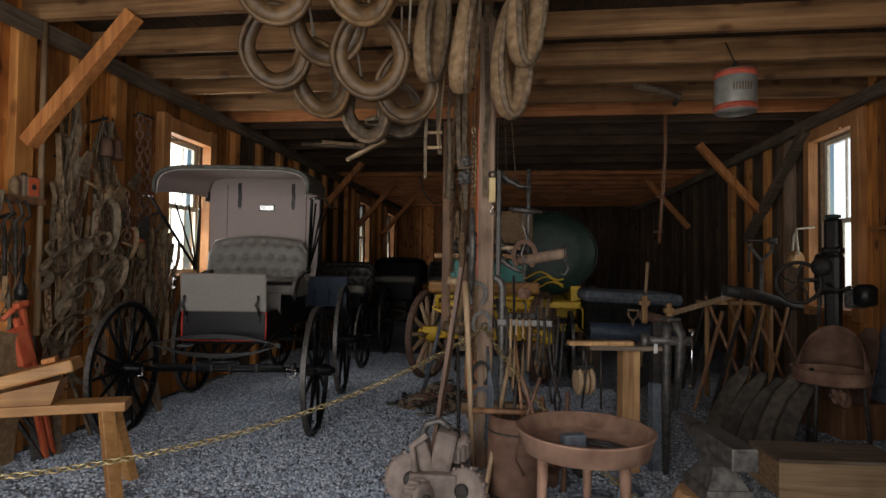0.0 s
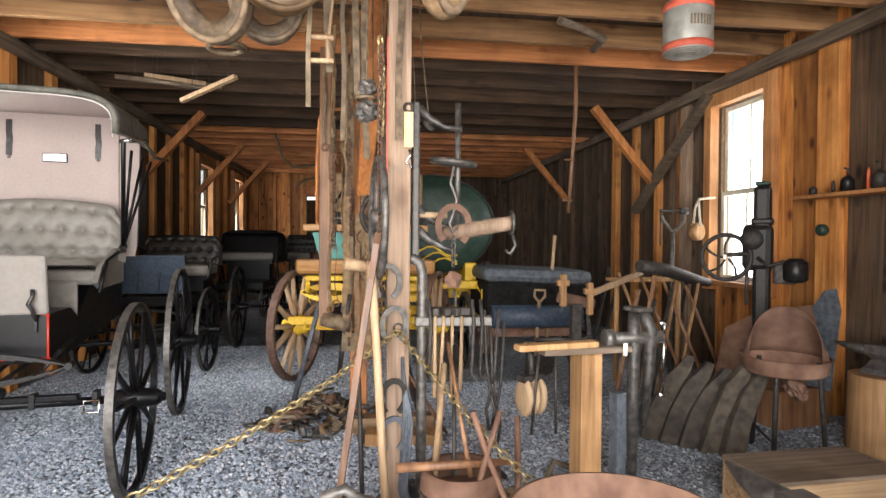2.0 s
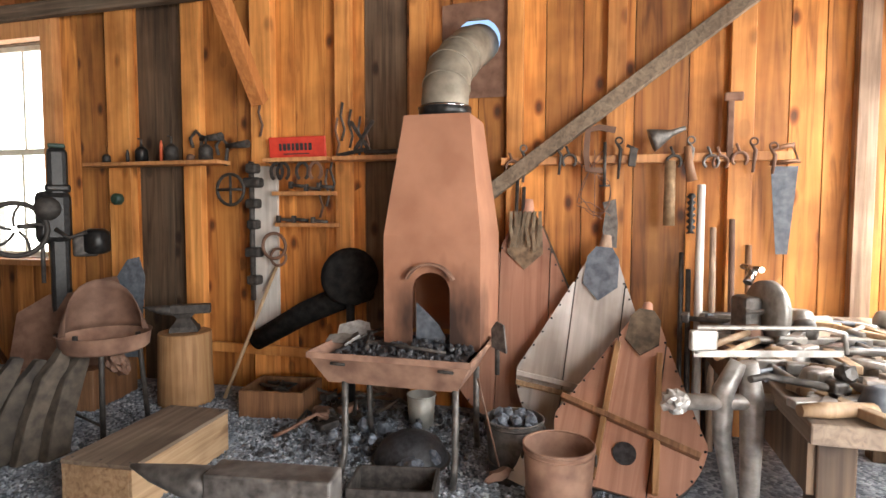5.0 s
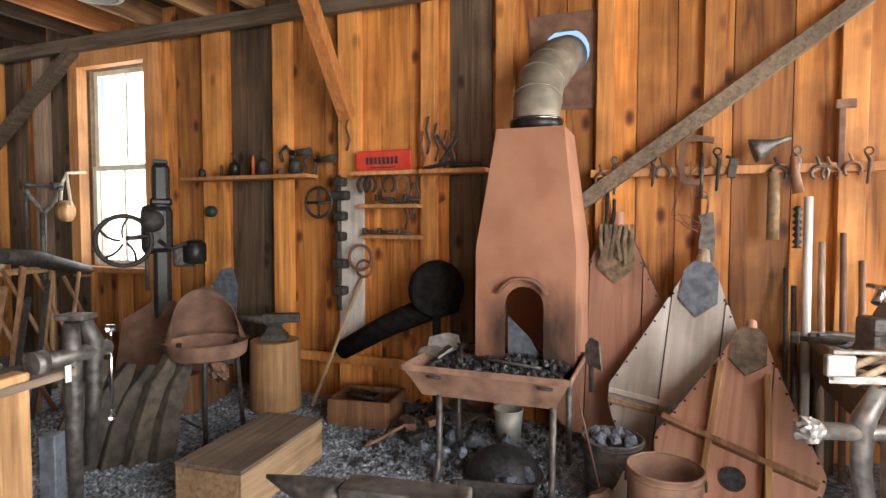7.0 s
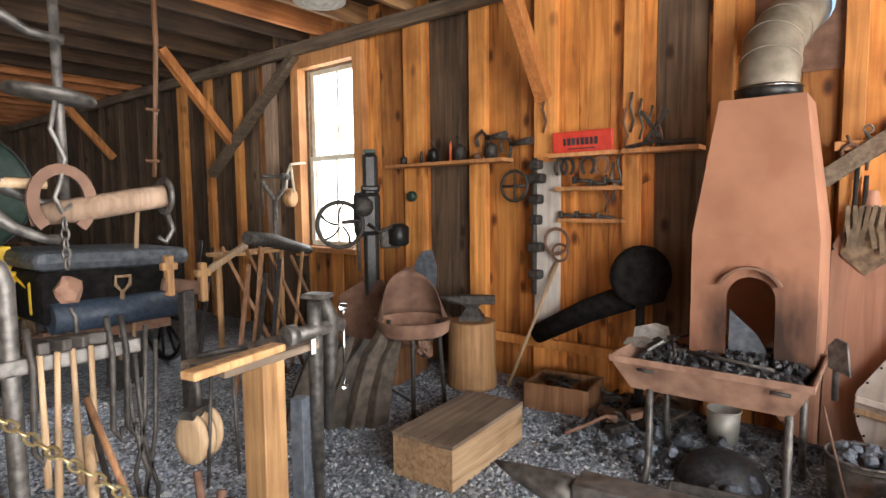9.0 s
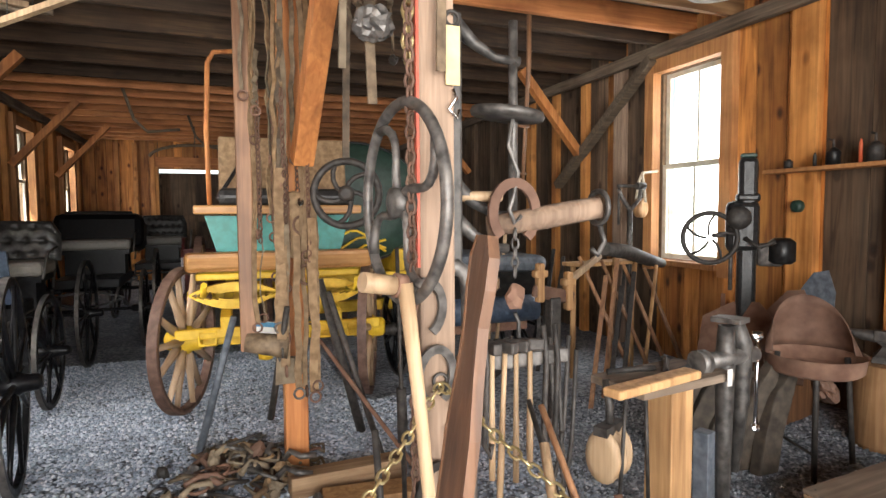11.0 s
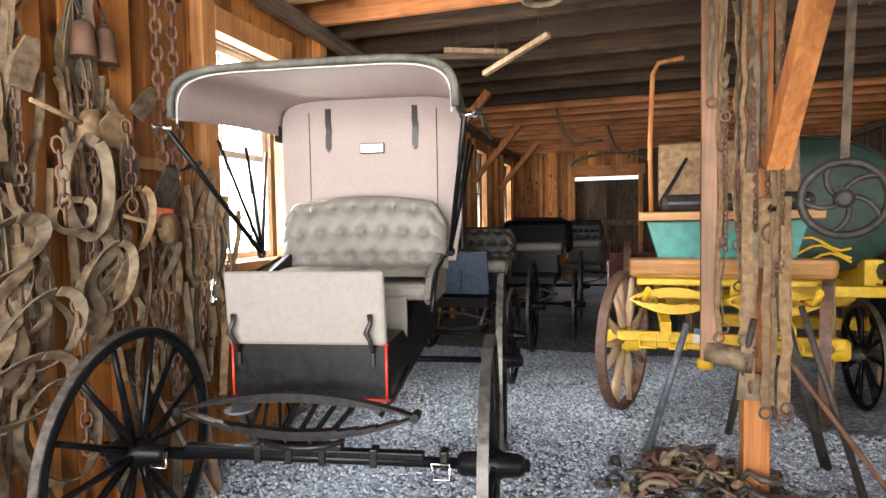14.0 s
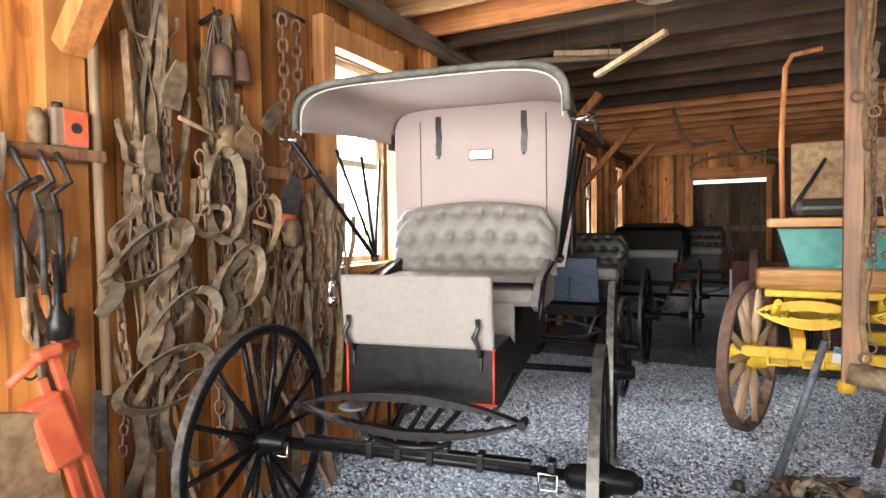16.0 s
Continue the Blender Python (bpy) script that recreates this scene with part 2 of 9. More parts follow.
M["spoke"] = wood("natural_spoke", (0.34, 0.22, 0.13), (0.56, 0.40, 0.26), "z", 0.6, vary=0.25)
M["rim"] = stuff("brown_wheel_rim", (0.10, 0.055, 0.04), (0.19, 0.11, 0.08), 0.6, 0.1, 20, 0.2, 0.1)
M["plank"] = wood("varnished_seat_plank", (0.42, 0.2, 0.065), (0.62, 0.34, 0.125), "x", 0.45, vary=0.15)
M["bench"] = wood("bench_timber", (0.33, 0.175, 0.07), (0.54, 0.32, 0.145), "z", 0.7, knots=0.5, vary=0.2)
M["crate"] = wood("pale_crate_wood", (0.3, 0.19, 0.1), (0.48, 0.33, 0.195), "x", 0.75, knots=0.8, vary=0.15)
M["crate_lid"] = wood("grey_crate_lid", (0.16, 0.12, 0.09), (0.29, 0.225, 0.165), "x", 0.8, knots=0.3, vary=0.15)
M["log"] = wood("block_log", (0.28, 0.145, 0.06), (0.45, 0.265, 0.125), "z", 0.75, knots=0.4, vary=0.1)
M["handle"] = wood("pale_tool_handle", (0.33, 0.215, 0.12), (0.55, 0.39, 0.235), "z", 0.6, vary=0.35)
M["brownwood"] = wood("brown_stained_wood", (0.15, 0.07, 0.035), (0.34, 0.175, 0.085), "z", 0.55, vary=0.25)
M["redwood"] = wood("red_brown_bellows_wood", (0.36, 0.17, 0.11), (0.56, 0.31, 0.21), "z", 0.7, vary=0.25, grain=20.0)
M["greywood"] = wood("pale_grey_wood", (0.54, 0.51, 0.47), (0.72, 0.69, 0.65), "z", 0.75, knots=0.15, vary=0.15, grain=20.0)
M["palesteel"] = stuff("bright_worn_steel", (0.24, 0.225, 0.205), (0.48, 0.455, 0.42), 0.5, 0.45, 22, 0.3, 0.35, rough2=0.35)
M["paddlewood"] = wood("dark_varnished_paddle", (0.07, 0.034, 0.018), (0.17, 0.085, 0.045), "z", 0.5, vary=0.1)
M["weathered"] = stuff("weathered_grey_timber", (0.03, 0.023, 0.017), (0.095, 0.074, 0.054), 0.85, 0, 14, 0.5, 0.4, blotch=0.7)
M["coal"] = stuff("coal", (0.012, 0.012, 0.014), (0.05, 0.05, 0.055), 0.5, 0, 40, 0.6, 0.3)
M["ash"] = stuff("pale_coke", (0.07, 0.085, 0.11), (0.2, 0.23, 0.27), 0.7, 0, 40, 0.6, 0.4)
M["galv"] = stuff("galvanised_sheet", (0.2, 0.175, 0.135), (0.32, 0.28, 0.22), 0.6, 0.35, 12, 0.15, 0.1)
M["brass"] = stuff("brass_chain", (0.42, 0.33, 0.16), (0.62, 0.51, 0.28), 0.4, 0.8, 30, 0.1, 0.2)
M["chrome"] = stuff("bright_nickel", (0.6, 0.6, 0.6), (0.75, 0.75, 0.75), 0.2, 1.0, 30, 0.05)
soot_m = M["hood"]
hn, hl = soot_m.node_tree.nodes, soot_m.node_tree.links
hco, hdist = hn.new("ShaderNodeTexCoord"), hn.new("ShaderNodeVectorMath")
hdist.operation = "DISTANCE"
hdist.inputs[1].default_value = (0.0, -0.04, 0.1)
hl.new(hco.outputs["Object"], hdist.inputs[0])
hnoise = hn.new("ShaderNodeTexNoise")
hnoise.inputs["Scale"].default_value = 7.0
hadd = hn.new("ShaderNodeMath")
hadd.operation = "MULTIPLY_ADD"
hadd.inputs[1].default_value = 0.22
hl.new(hnoise.outputs["Fac"], hadd.inputs[0])
hl.new(hdist.outputs["Value"], hadd.inputs[2])
hramp = ramp(hn, [(0.26, (0.1, 0.1, 0.11)), (0.5, (1, 1, 1))])
hl.new(hadd.outputs[0], hramp.inputs[0])
hbsdf = hn["Principled BSDF"]
hl.new(multiply(hn, hl, hbsdf.inputs["Base Color"].links[0].from_socket, hramp.outputs[0]), hbsdf.inputs["Base Color"])
# matte black of the forge blower; on the cart it paints in shade
M["soot_shade"] = stuff("soot_and_shade_black", (0.006, 0.006, 0.006), (0.02, 0.018, 0.017), 0.9, 0.0, 20, 0.2, 0.1, shine=0.15)
M["tin"] = stuff("grey_tin", (0.3, 0.3, 0.27), (0.44, 0.43, 0.39), 0.5, 0.4, 14, 0.2, 0.05)
M["tinred"] = stuff("faded_red_paint", (0.5, 0.075, 0.04), (0.64, 0.14, 0.08), 0.6, 0, 14, 0.1)
M["orange"] = stuff("orange_red_enamel", (0.62, 0.10, 0.04), (0.75, 0.17, 0.07), 0.55, 0, 12, 0.1)
M["tag"] = stuff("yellow_card_tag", (0.6, 0.44, 0.2), (0.72, 0.56, 0.29), 0.7)
M["white"] = stuff("white_paper", (0.62, 0.6, 0.56), (0.75, 0.73, 0.69), 0.8)
M["blue"] = stuff("blue_print", (0.05, 0.2, 0.38), (0.1, 0.32, 0.5), 0.7)
M["maroon"] = stuff("maroon_paint", (0.06, 0.012, 0.012), (0.12, 0.025, 0.022), 0.35)
M["blueiron"] = stuff("blue_grey_painted_iron", (0.08, 0.095, 0.115), (0.17, 0.19, 0.22), 0.6, 0.3, 24, 0.3, 0.2)
M["rope"] = stuff("pale_rope", (0.42, 0.36, 0.27), (0.6, 0.53, 0.42), 0.9, 0, 60, 0.6)
M["plaster"] = stuff("plain_outer_wall", (0.2, 0.13, 0.08), (0.3, 0.2, 0.12), 0.8)
M["pinkrust"] = stuff("dusty_pink_rust", (0.19, 0.1, 0.068), (0.37, 0.22, 0.15), 0.75, 0.05, 9, 0.2, 0.15, blotch=0.7)
M["pinkdust"] = stuff("dusty_pink_casting", (0.22, 0.17, 0.145), (0.38, 0.31, 0.27), 0.85, 0.0, 12, 0.3, 0.2, blotch=0.6)
M["dust"] = stuff("dusty_canvas", (0.12, 0.088, 0.055), (0.24, 0.185, 0.122), 0.9, 0, 16, 0.4, 0.3)

glass, gn, gl, gb = nodes_of("window_glass")
gb.inputs["Transmission Weight"].default_value, gb.inputs["Roughness"].default_value, gb.inputs["IOR"].default_value = 1.0, 0.02, 1.1
gb.inputs["Base Color"].default_value = (0.95, 0.97, 0.95, 1)
M["glass"] = glass


# ---- mesh helpers ----
def box(bm, c, s, rot=(0, 0, 0), bevel=0.0, taper=1.0):
    """A block about c of size s, turned by rot degrees; taper narrows its top."""
    m = Matrix.Translation(c) @ pose(0, 0, 0, *rot)
    verts = []
    for z in (-0.5, 0.5):
        k = taper if z > 0 else 1.0
        for x, y in ((-0.5, -0.5), (0.5, -0.5), (0.5, 0.5), (-0.5, 0.5)):
            verts.append(bm.verts.new(m @ Vector((x * s[0] * k, y * s[1] * k, z * s[2]))))
    faces = [bm.faces.new([verts[i] for i in f]) for f in ((3, 2, 1, 0), (4, 5, 6, 7), (0, 1, 5, 4), (1, 2, 6, 5), (2, 3, 7, 6), (3, 0, 4, 7))]
    if bevel:
        edges = list({e for f in faces for e in f.edges})
        bmesh.ops.bevel(bm, geom=edges, offset=bevel, segments=2, affect="EDGES", profile=0.5)
    return bm


def beam(bm, a, b, w, h, roll=0.0, bevel=0.004):
    """A squared timber from a to b, w wide and h high."""
    a, b = Vector(a), Vector(b)
    d = b - a
    q = d.to_track_quat("Z", "Y")
    m = Matrix.Translation((a + b) / 2) @ q.to_matrix().to_4x4() @ pose(0, 0, 0, 0, 0, roll)
    tmp = bmesh.new()
    box(tmp, (0, 0, 0), (w, h, d.length), bevel=bevel)
    tmp.transform(m)
    join(bm, tmp)
    return bm


def join(bm, tmp):
    data = bpy.data.meshes.new("joined")
    tmp.to_mesh(data)
    bm.from_mesh(data)
    bpy.data.meshes.remove(data)
    tmp.free()


def rod(bm, a, b, r, r2=None, seg=10, caps=True):
    """A round bar from a to b, from radius r to r2."""
    return tube(bm, [a, b], [r, r if r2 is None else r2], seg, caps)


def tube(bm, pts, r, seg=8, caps=True, closed=False, flat=None, up=None):
    """A bar swept along pts; r a number or a list; flat=(w, h) sweeps a strap instead."""
    pts = [Vector(p) for p in pts]
    n = len(pts)
    rs = r if isinstance(r, (list, tuple)) else [r] * n
    rings, side = [], None
    for i, p in enumerate(pts):
        d = (pts[(i + 1) % n] - pts[i - 1]) if closed else pts[min(i + 1, n - 1)] - pts[max(i - 1, 0)]
        if d.length < 1e-9:
            d = Vector((0, 0, 1))
        d.normalize()
        ref = Vector(up) if up else (side if side is not None else (Vector((0, 0, 1)) if abs(d.z) < 0.9 else Vector((1, 0, 0))))
        u = ref - d * ref.dot(d)
        if u.length < 1e-5:
            u = d.orthogonal()
        u.normalize()
        side = u
        v = d.cross(u)
        ring = []
        if flat:
            w, h = flat
            for a, b in ((-w, -h), (w, -h), (w, h), (-w, h)):
                ring.append(bm.verts.new(p + u * a / 2 + v * b / 2))
        else:
            for k in range(seg):
                ang = 2 * math.pi * k / seg
                ring.append(bm.verts.new(p + (u * math.cos(ang) + v * math.sin(ang)) * rs[i]))
        rings.append(ring)
    m = len(rings[0])
    for i in range(n if closed else n - 1):
        a, b = rings[i], rings[(i + 1) % n]
        for k in range(m):
            f = bm.faces.new((a[k], a[(k + 1) % m], b[(k + 1) % m], b[k]))
            f.smooth = not flat
    if caps and not closed:
        bm.faces.new(list(reversed(rings[0])))
        bm.faces.new(rings[-1])
    return bm


def ring(bm, c, radius, r, axis="x", seg=28, tubeseg=8, start=0.0, end=360.0, squash=1.0, flat=None, m=None):
    """A round or part-round ring about c, its hole along axis."""
    pts, full = [], abs(end - start) >= 359.9
    n = max(4, int(seg * abs(end - start) / 360))
    for i in range(n if full else n + 1):
        a = radians(start + (end - start) * i / n)
        u, v = radius * math.cos(a), radius * squash * math.sin(a)
        p = {"x": (0, u, v), "y": (u, 0, v), "z": (u, v, 0)}[axis]
        p = Vector(p)
        pts.append(Vector(c) + ((m @ p) if m else p))
    ax = Vector({"x": (1, 0, 0), "y": (0, 1, 0), "z": (0, 0, 1)}[axis])
    return tube(bm, pts, r, tubeseg, closed=full, flat=flat, up=((m @ ax) if m else ax) if flat else None)


def lathe(bm, profile, seg=20, m=None, smooth=True):
    """A turned shape from (radius, height) pairs about z."""
    m = m or Matrix()
    rings = [[bm.verts.new(m @ Vector((r * math.cos(2 * math.pi * k / seg), r * math.sin(2 * math.pi * k / seg), z))) for k in range(seg)] for r, z in profile]
    for a, b in zip(rings, rings[1:]):
        for k in range(seg):
            f = bm.faces.new((a[k], a[(k + 1) % seg], b[(k + 1) % seg], b[k]))
            f.smooth = smooth
    bm.faces.new(list(reversed(rings[0])))
    bm.faces.new(rings[-1])
    return bm


def slab(bm, outline, thick, m=None):
    """A flat shape with an outline in x and z, thick along y."""
    m = m or Matrix()
    a = [bm.verts.new(m @ Vector((x, -thick / 2, z))) for x, z in outline]
    b = [bm.verts.new(m @ Vector((x, thick / 2, z))) for x, z in outline]
    n = len(a)
    bm.faces.new(a)
    bm.faces.new(list(reversed(b)))
    for i in range(n):
        bm.faces.new((a[i], b[i], b[(i + 1) % n], a[(i + 1) % n]))
    return bm


def blob(bm, c, r, rnd, squash=(1, 1, 1), sub=1):
    """A lump of stone, coal or leather."""
    res = bmesh.ops.create_icosphere(bm, subdivisions=sub, radius=1.0)
    turn = Euler((rnd.random() * 6, rnd.random() * 6, rnd.random() * 6)).to_matrix()
    for v in res["verts"]:
        p = Vector((v.co.x * squash[0], v.co.y * squash[1], v.co.z * squash[2])) * r * (0.78 + 0.4 * rnd.random())
        v.co = Vector(c) + turn @ p
    return bm


def mesh_of(name, bm):
    bmesh.ops.recalc_face_normals(bm, faces=bm.faces)
    data = bpy.data.meshes.new(name)
    bm.to_mesh(data)
    bm.free()
    return data


def thing(name, m, label, category, group="", kind=""):
    """An empty at a thing's base, to which its parts are parented."""
    ob = new(name)
    ob.empty_display_size = 0.05
    ob.matrix_world = m if isinstance(m, Matrix) else Matrix.Translation(m)
    return tagged(ob, label, category, group, kind)


def part(name, bm, material, parent, label="", at=None):
    """One mesh object under a thing or a part, in its parent's coordinates."""
    ob = new(name, mesh_of(name, bm))
    ob.data.materials.append(M[material])
    ob.parent = parent
    if at is not None:
        ob.matrix_local = at
    return tagged(ob, label)


def solo(name, bm, material, m, label, category, group="", kind=""):
    """A thing that is one mesh."""
    ob = new(name, mesh_of(name, bm))
    ob.data.materials.append(M[material])
    ob.matrix_world = m if isinstance(m, Matrix) else Matrix.Translation(m)
    return tagged(ob, label, category, group, kind)


def B():
    return bmesh.new()


def structure(name, bm, material, label, category):
    return solo(name, bm, material, (0, 0, 0), label, category, "", "structure")


def chain_links(bm, pts, size, r, seg=8):
    """Links along a line of points, each turned a quarter from the last."""
    pts = [Vector(p) for p in pts]
    lens = [0.0]
    for a, b in zip(pts, pts[1:]):
        lens.append(lens[-1] + (b - a).length)
    count = max(2, int(lens[-1] / (size * 0.78)))
    for i in range(count):
        s = lens[-1] * (i + 0.5) / count
        k = max(j for j in range(len(lens) - 1) if lens[j] <= s)
        f = (s - lens[k]) / max(lens[k + 1] - lens[k], 1e-6)
        p, d = pts[k].lerp(pts[k + 1], f), (pts[k + 1] - pts[k]).normalized()
        u = d.orthogonal().normalized()
        v = d.cross(u)
        if i % 2:
            u, v = v, u
        loop = []
        for q in range(8):
            a = 2 * math.pi * q / 8
            loop.append(p + d * math.cos(a) * size * 0.5 + u * math.sin(a) * size * 0.3)
        tube(bm, loop, r, 5, closed=True)
    return bm


def sag(a, b, drop, n=14):
    a, b = Vector(a), Vector(b)
    return [a.lerp(b, i / n) - Vector((0, 0, drop * 4 * (i / n) * (1 - i / n))) for i in range(n + 1)]


# ---- the barn ----
XR, XL, Y0, Y1, TOP = 3.37, -3.42, -0.35, 16.4, 3.0
rnd = random.Random(4)

bm = B()
bmesh.ops.create_grid(bm, x_segments=1, y_segments=1, size=1)
bmesh.ops.scale(bm, vec=(900, 900, 1), verts=bm.verts)
structure("ground", bm, "yard", "pale dry gravel yard round the barn", "ground").location = (0, 0, -0.03)
bm = B()
box(bm, ((XR + XL) / 2, (Y0 + Y1) / 2, -0.02), (XR - XL + 0.3, Y1 - Y0 + 0.3, 0.04))
floor = structure("floor", bm, "gravel", "blue-grey crushed gravel floor of the barn", "floor")

RIGHT_WINDOW = (6.05, 6.86, 0.95, 2.755)
LEFT_WINDOWS = [(5.2, 5.93, 1.2, 2.6), (11.95, 12.75, 1.2, 2.68), (14.55, 15.35, 1.2, 2.68)]
FRONT_WINDOW = (2.2, 3.25, 1.0, 2.5)


def pierced(bm, lo, hi, z0, z1, holes, put):
    """Panels of a wall round its openings; put(a, b, c, d) adds one from a to b, c to d high."""
    at = lo
    for a, b, c, d in sorted(holes):
        put(bm, at, a, z0, z1)
        put(bm, a, b, z0, c)
        put(bm, a, b, d, z1)
        at = b
    put(bm, at, hi, z0, z1)


def wall_side(name, x, out, holes, label):
    bm = B()
    pierced(bm, Y0, Y1, 0.0, TOP + 0.4, holes, lambda bm, a, b, c, d: box(bm, (x + out * 0.075, (a + b) / 2, (c + d) / 2), (0.09, b - a, d - c)) if b - a > 1e-4 and d - c > 1e-4 else None)
    return structure(name, bm, "plaster", label, "wall")


FLUE = (2.27, 2.64, 2.26, 2.64)
wall_right = wall_side("wall_east", XR, 1, [FLUE, RIGHT_WINDOW], "barn side wall of orange vertical pine boards and studs")
wall_left = wall_side("wall_west", XL, -1, LEFT_WINDOWS, "barn side wall of orange vertical pine boards and studs")

bm = B()
FAR_DOOR = (-1.95, -0.5, 0.0, 2.45)
pierced(bm, XL - 0.12, XR + 0.12, 0.0, TOP + 0.4, [FAR_DOOR], lambda bm, a, b, c, d: box(bm, ((a + b) / 2, Y1 + 0.075, (c + d) / 2), (b - a, 0.09, d - c)) if b - a > 1e-4 and d - c > 1e-4 else None)
wall_far = structure("wall_north", bm, "plaster", "far end wall of pine boards round a doorway", "wall")
bm = B()
pierced(bm, XL - 0.12, XR + 0.12, 0.0, TOP + 0.4, [(XL, 1.0, 0.0, 2.8), FRONT_WINDOW], lambda bm, a, b, c, d: box(bm, ((a + b) / 2, Y0 - 0.075, (c + d) / 2), (b - a, 0.09, d - c)) if b - a > 1e-4 and d - c > 1e-4 else None)
wall_front = structure("wall_south", bm, "plaster", "front wall with a wide open doorway and a window", "wall")

# ceiling: loft boards, and an unseen roof whose overhang blocks the sun
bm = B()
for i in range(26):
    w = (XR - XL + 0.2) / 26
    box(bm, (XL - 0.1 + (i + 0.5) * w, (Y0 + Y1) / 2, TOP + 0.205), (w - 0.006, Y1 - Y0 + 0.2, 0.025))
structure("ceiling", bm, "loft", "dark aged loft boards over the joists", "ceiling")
bm = B()
box(bm, (0, 7.8, TOP + 0.46), (7.6, 18.0, 0.08))
structure("roof", bm, "plaster", "plain unseen roof deck with a front overhang added to block sun", "roof")

# joists, with one newer orange one
for i, y in enumerate((0.5, 1.15, 1.8, 2.4, 3.0, 3.6, 4.25, 4.85, 5.33, 5.93, 6.42, 6.78, 7.38, 8.01, 8.65, 9.3, 9.95, 10.5, 11.1, 11.7, 12.3, 12.9, 13.5, 14.1, 14.7, 15.3, 15.9)):
    bm = B()
    box(bm, ((XR + XL) / 2, y, TOP + 0.096 + rnd.uniform(-0.006, 0.006)), (XR - XL - 0.02, 0.05 + rnd.uniform(0, 0.012), 0.19), (0, 0, rnd.uniform(-0.15, 0.15)), 0.004)
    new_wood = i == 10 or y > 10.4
    # past y 6.6 the ceiling's shade is painted as darker wood
    structure("joist", bm, "joist_new" if new_wood else "joist_shade" if y > 6.6 else "joist", "orange newer ceiling joist" if new_wood else "aged brown rough-sawn ceiling joist", "joist")

# ledgers under the joists
for name, x in (("ledger", XR - 0.14), ("ledger", XL + 0.14)):
    bm = B()
    box(bm, (x, (Y0 + Y1) / 2, TOP - 0.06), (0.07, Y1 - Y0, 0.115), bevel=0.006)
    structure(name, bm, "old_y", "dark grey ledger beam along the wall top", "beam")


def stud(parent, x, y, w, z0=0.0, z1=TOP, material="stud", depth=0.09):
    bm = B()
    box(bm, (0, 0, (z1 - z0) / 2), (depth, w, z1 - z0), bevel=0.004)
    return part("stud", bm, material, parent, "", Matrix.Translation((x, y, z0)))


for y, w, mt in ((0.25, .1, "old_z"), (0.88, .13, "stud"), (1.58, .11, "stud"), (2.2, .1, "stud"), (2.85, .12, "stud"), (3.4, .11, "stud"), (4.04, .17, "stud"), (4.64, .15, "stud"), (5.31, .21, "stud")):
    stud(wall_right, XR - 0.045, y, w, 0, 2.99, mt)
for i in range(14):
    # from the fifth on, the far studs go dark to paint in shade
    stud(wall_right, XR - 0.045, 7.4 + i * 0.63, 0.1 + 0.05 * (i % 3 == 0), 0, 2.99, "old_and_shade_board" if i > 3 else "stud" if i % 4 else "old_z")
for y, w in ((0.3, .1), (0.95, .1), (1.55, .1), (2.15, .11), (2.85, .12), (3.55, .15), (4.05, .1), (4.5, .13), (6.55, .12), (7.2, .1), (7.85, .12), (8.5, .1), (9.15, .12), (9.8, .1), (10.45, .1), (11.1, .12), (11.6, .1), (13.3, .1), (13.9, .1), (15.8, .1)):
    stud(wall_left, XL + 0.045, y, w, 0, 2.99)
for x in (-3.2, -2.75, -2.4, -2.06):
    stud(wall_far, x, Y1 - 0.045, 0.1, 0, 2.99)
for x in (1.1, 2.1, 3.3):
    stud(wall_front, x, Y0 + 0.045, 0.1, 0, 2.99)


def window(name, x, out, hole, label, cols=2, lamp=False):
    """A sash window in a side wall: trim on the inside, sill, two sashes with bars, panes."""
    a, b, c, d = hole
    w = thing(name, (x, (a + b) / 2, c), label, "window", "", "structure")
    half, h = (b - a) / 2, d - c
    for sy in (-1, 1):
        bm = B()
        box(bm, (-out * 0.05, sy * (half + 0.06), h / 2 + 0.03), (0.1, 0.12, h + 0.28), bevel=0.004)
        part("side_trim", bm, "trim", w)
    bm = B()
    box(bm, (-out * 0.05, 0, h + 0.075), (0.1, 2 * half - 0.004, 0.15), bevel=0.004)
    part("head_trim", bm, "trim", w)
    bm = B()
    box(bm, (-out * 0.06, 0, -0.03), (0.14, 2 * half - 0.004, 0.05), bevel=0.006)
    part("window_sill", bm, "trim", w)
    for k, (z0, z1, dx) in enumerate(((0.0, h / 2 + 0.02, 0.05), (h / 2 - 0.02, h, 0.085))):
        bm = B()
        x0, t = out * dx, 0.032
        for sy in (-1, 1):
            box(bm, (x0, sy * (half - 0.025), (z0 + z1) / 2), (t, 0.05, z1 - z0), bevel=0.003)
        for z in (z0 + 0.028, z1 - 0.022):
            box(bm, (x0, 0, z), (t - 0.004, 2 * half - 0.1, 0.045), bevel=0.003)
        for j in range(1, cols):
            yy = -half + 2 * half * j / cols
            box(bm, (x0, yy, (z0 + z1) / 2), (0.022, 0.02, z1 - z0 - 0.09))
        sash = part("sash", bm, "sash", w, "cream-painted window sash")
        for j in range(cols):
            bm = B()
            yy = -half + 2 * half * (j + 0.5) / cols
            box(bm, (x0, yy, (z0 + z1) / 2), (0.003, 2 * half / cols - 0.05, z1 - z0 - 0.1))
            p = part("pane", bm, "glass", sash)
            p.visible_shadow = False
    return w


window("window_1", XR, 1, RIGHT_WINDOW, "tall bright sash window with cream frame")
for i, hole in enumerate(LEFT_WINDOWS):
    window("window_%d" % (i + 2), XL, -1, hole, "bright sash window with cream frame and small panes", 3 if i == 0 else 2)
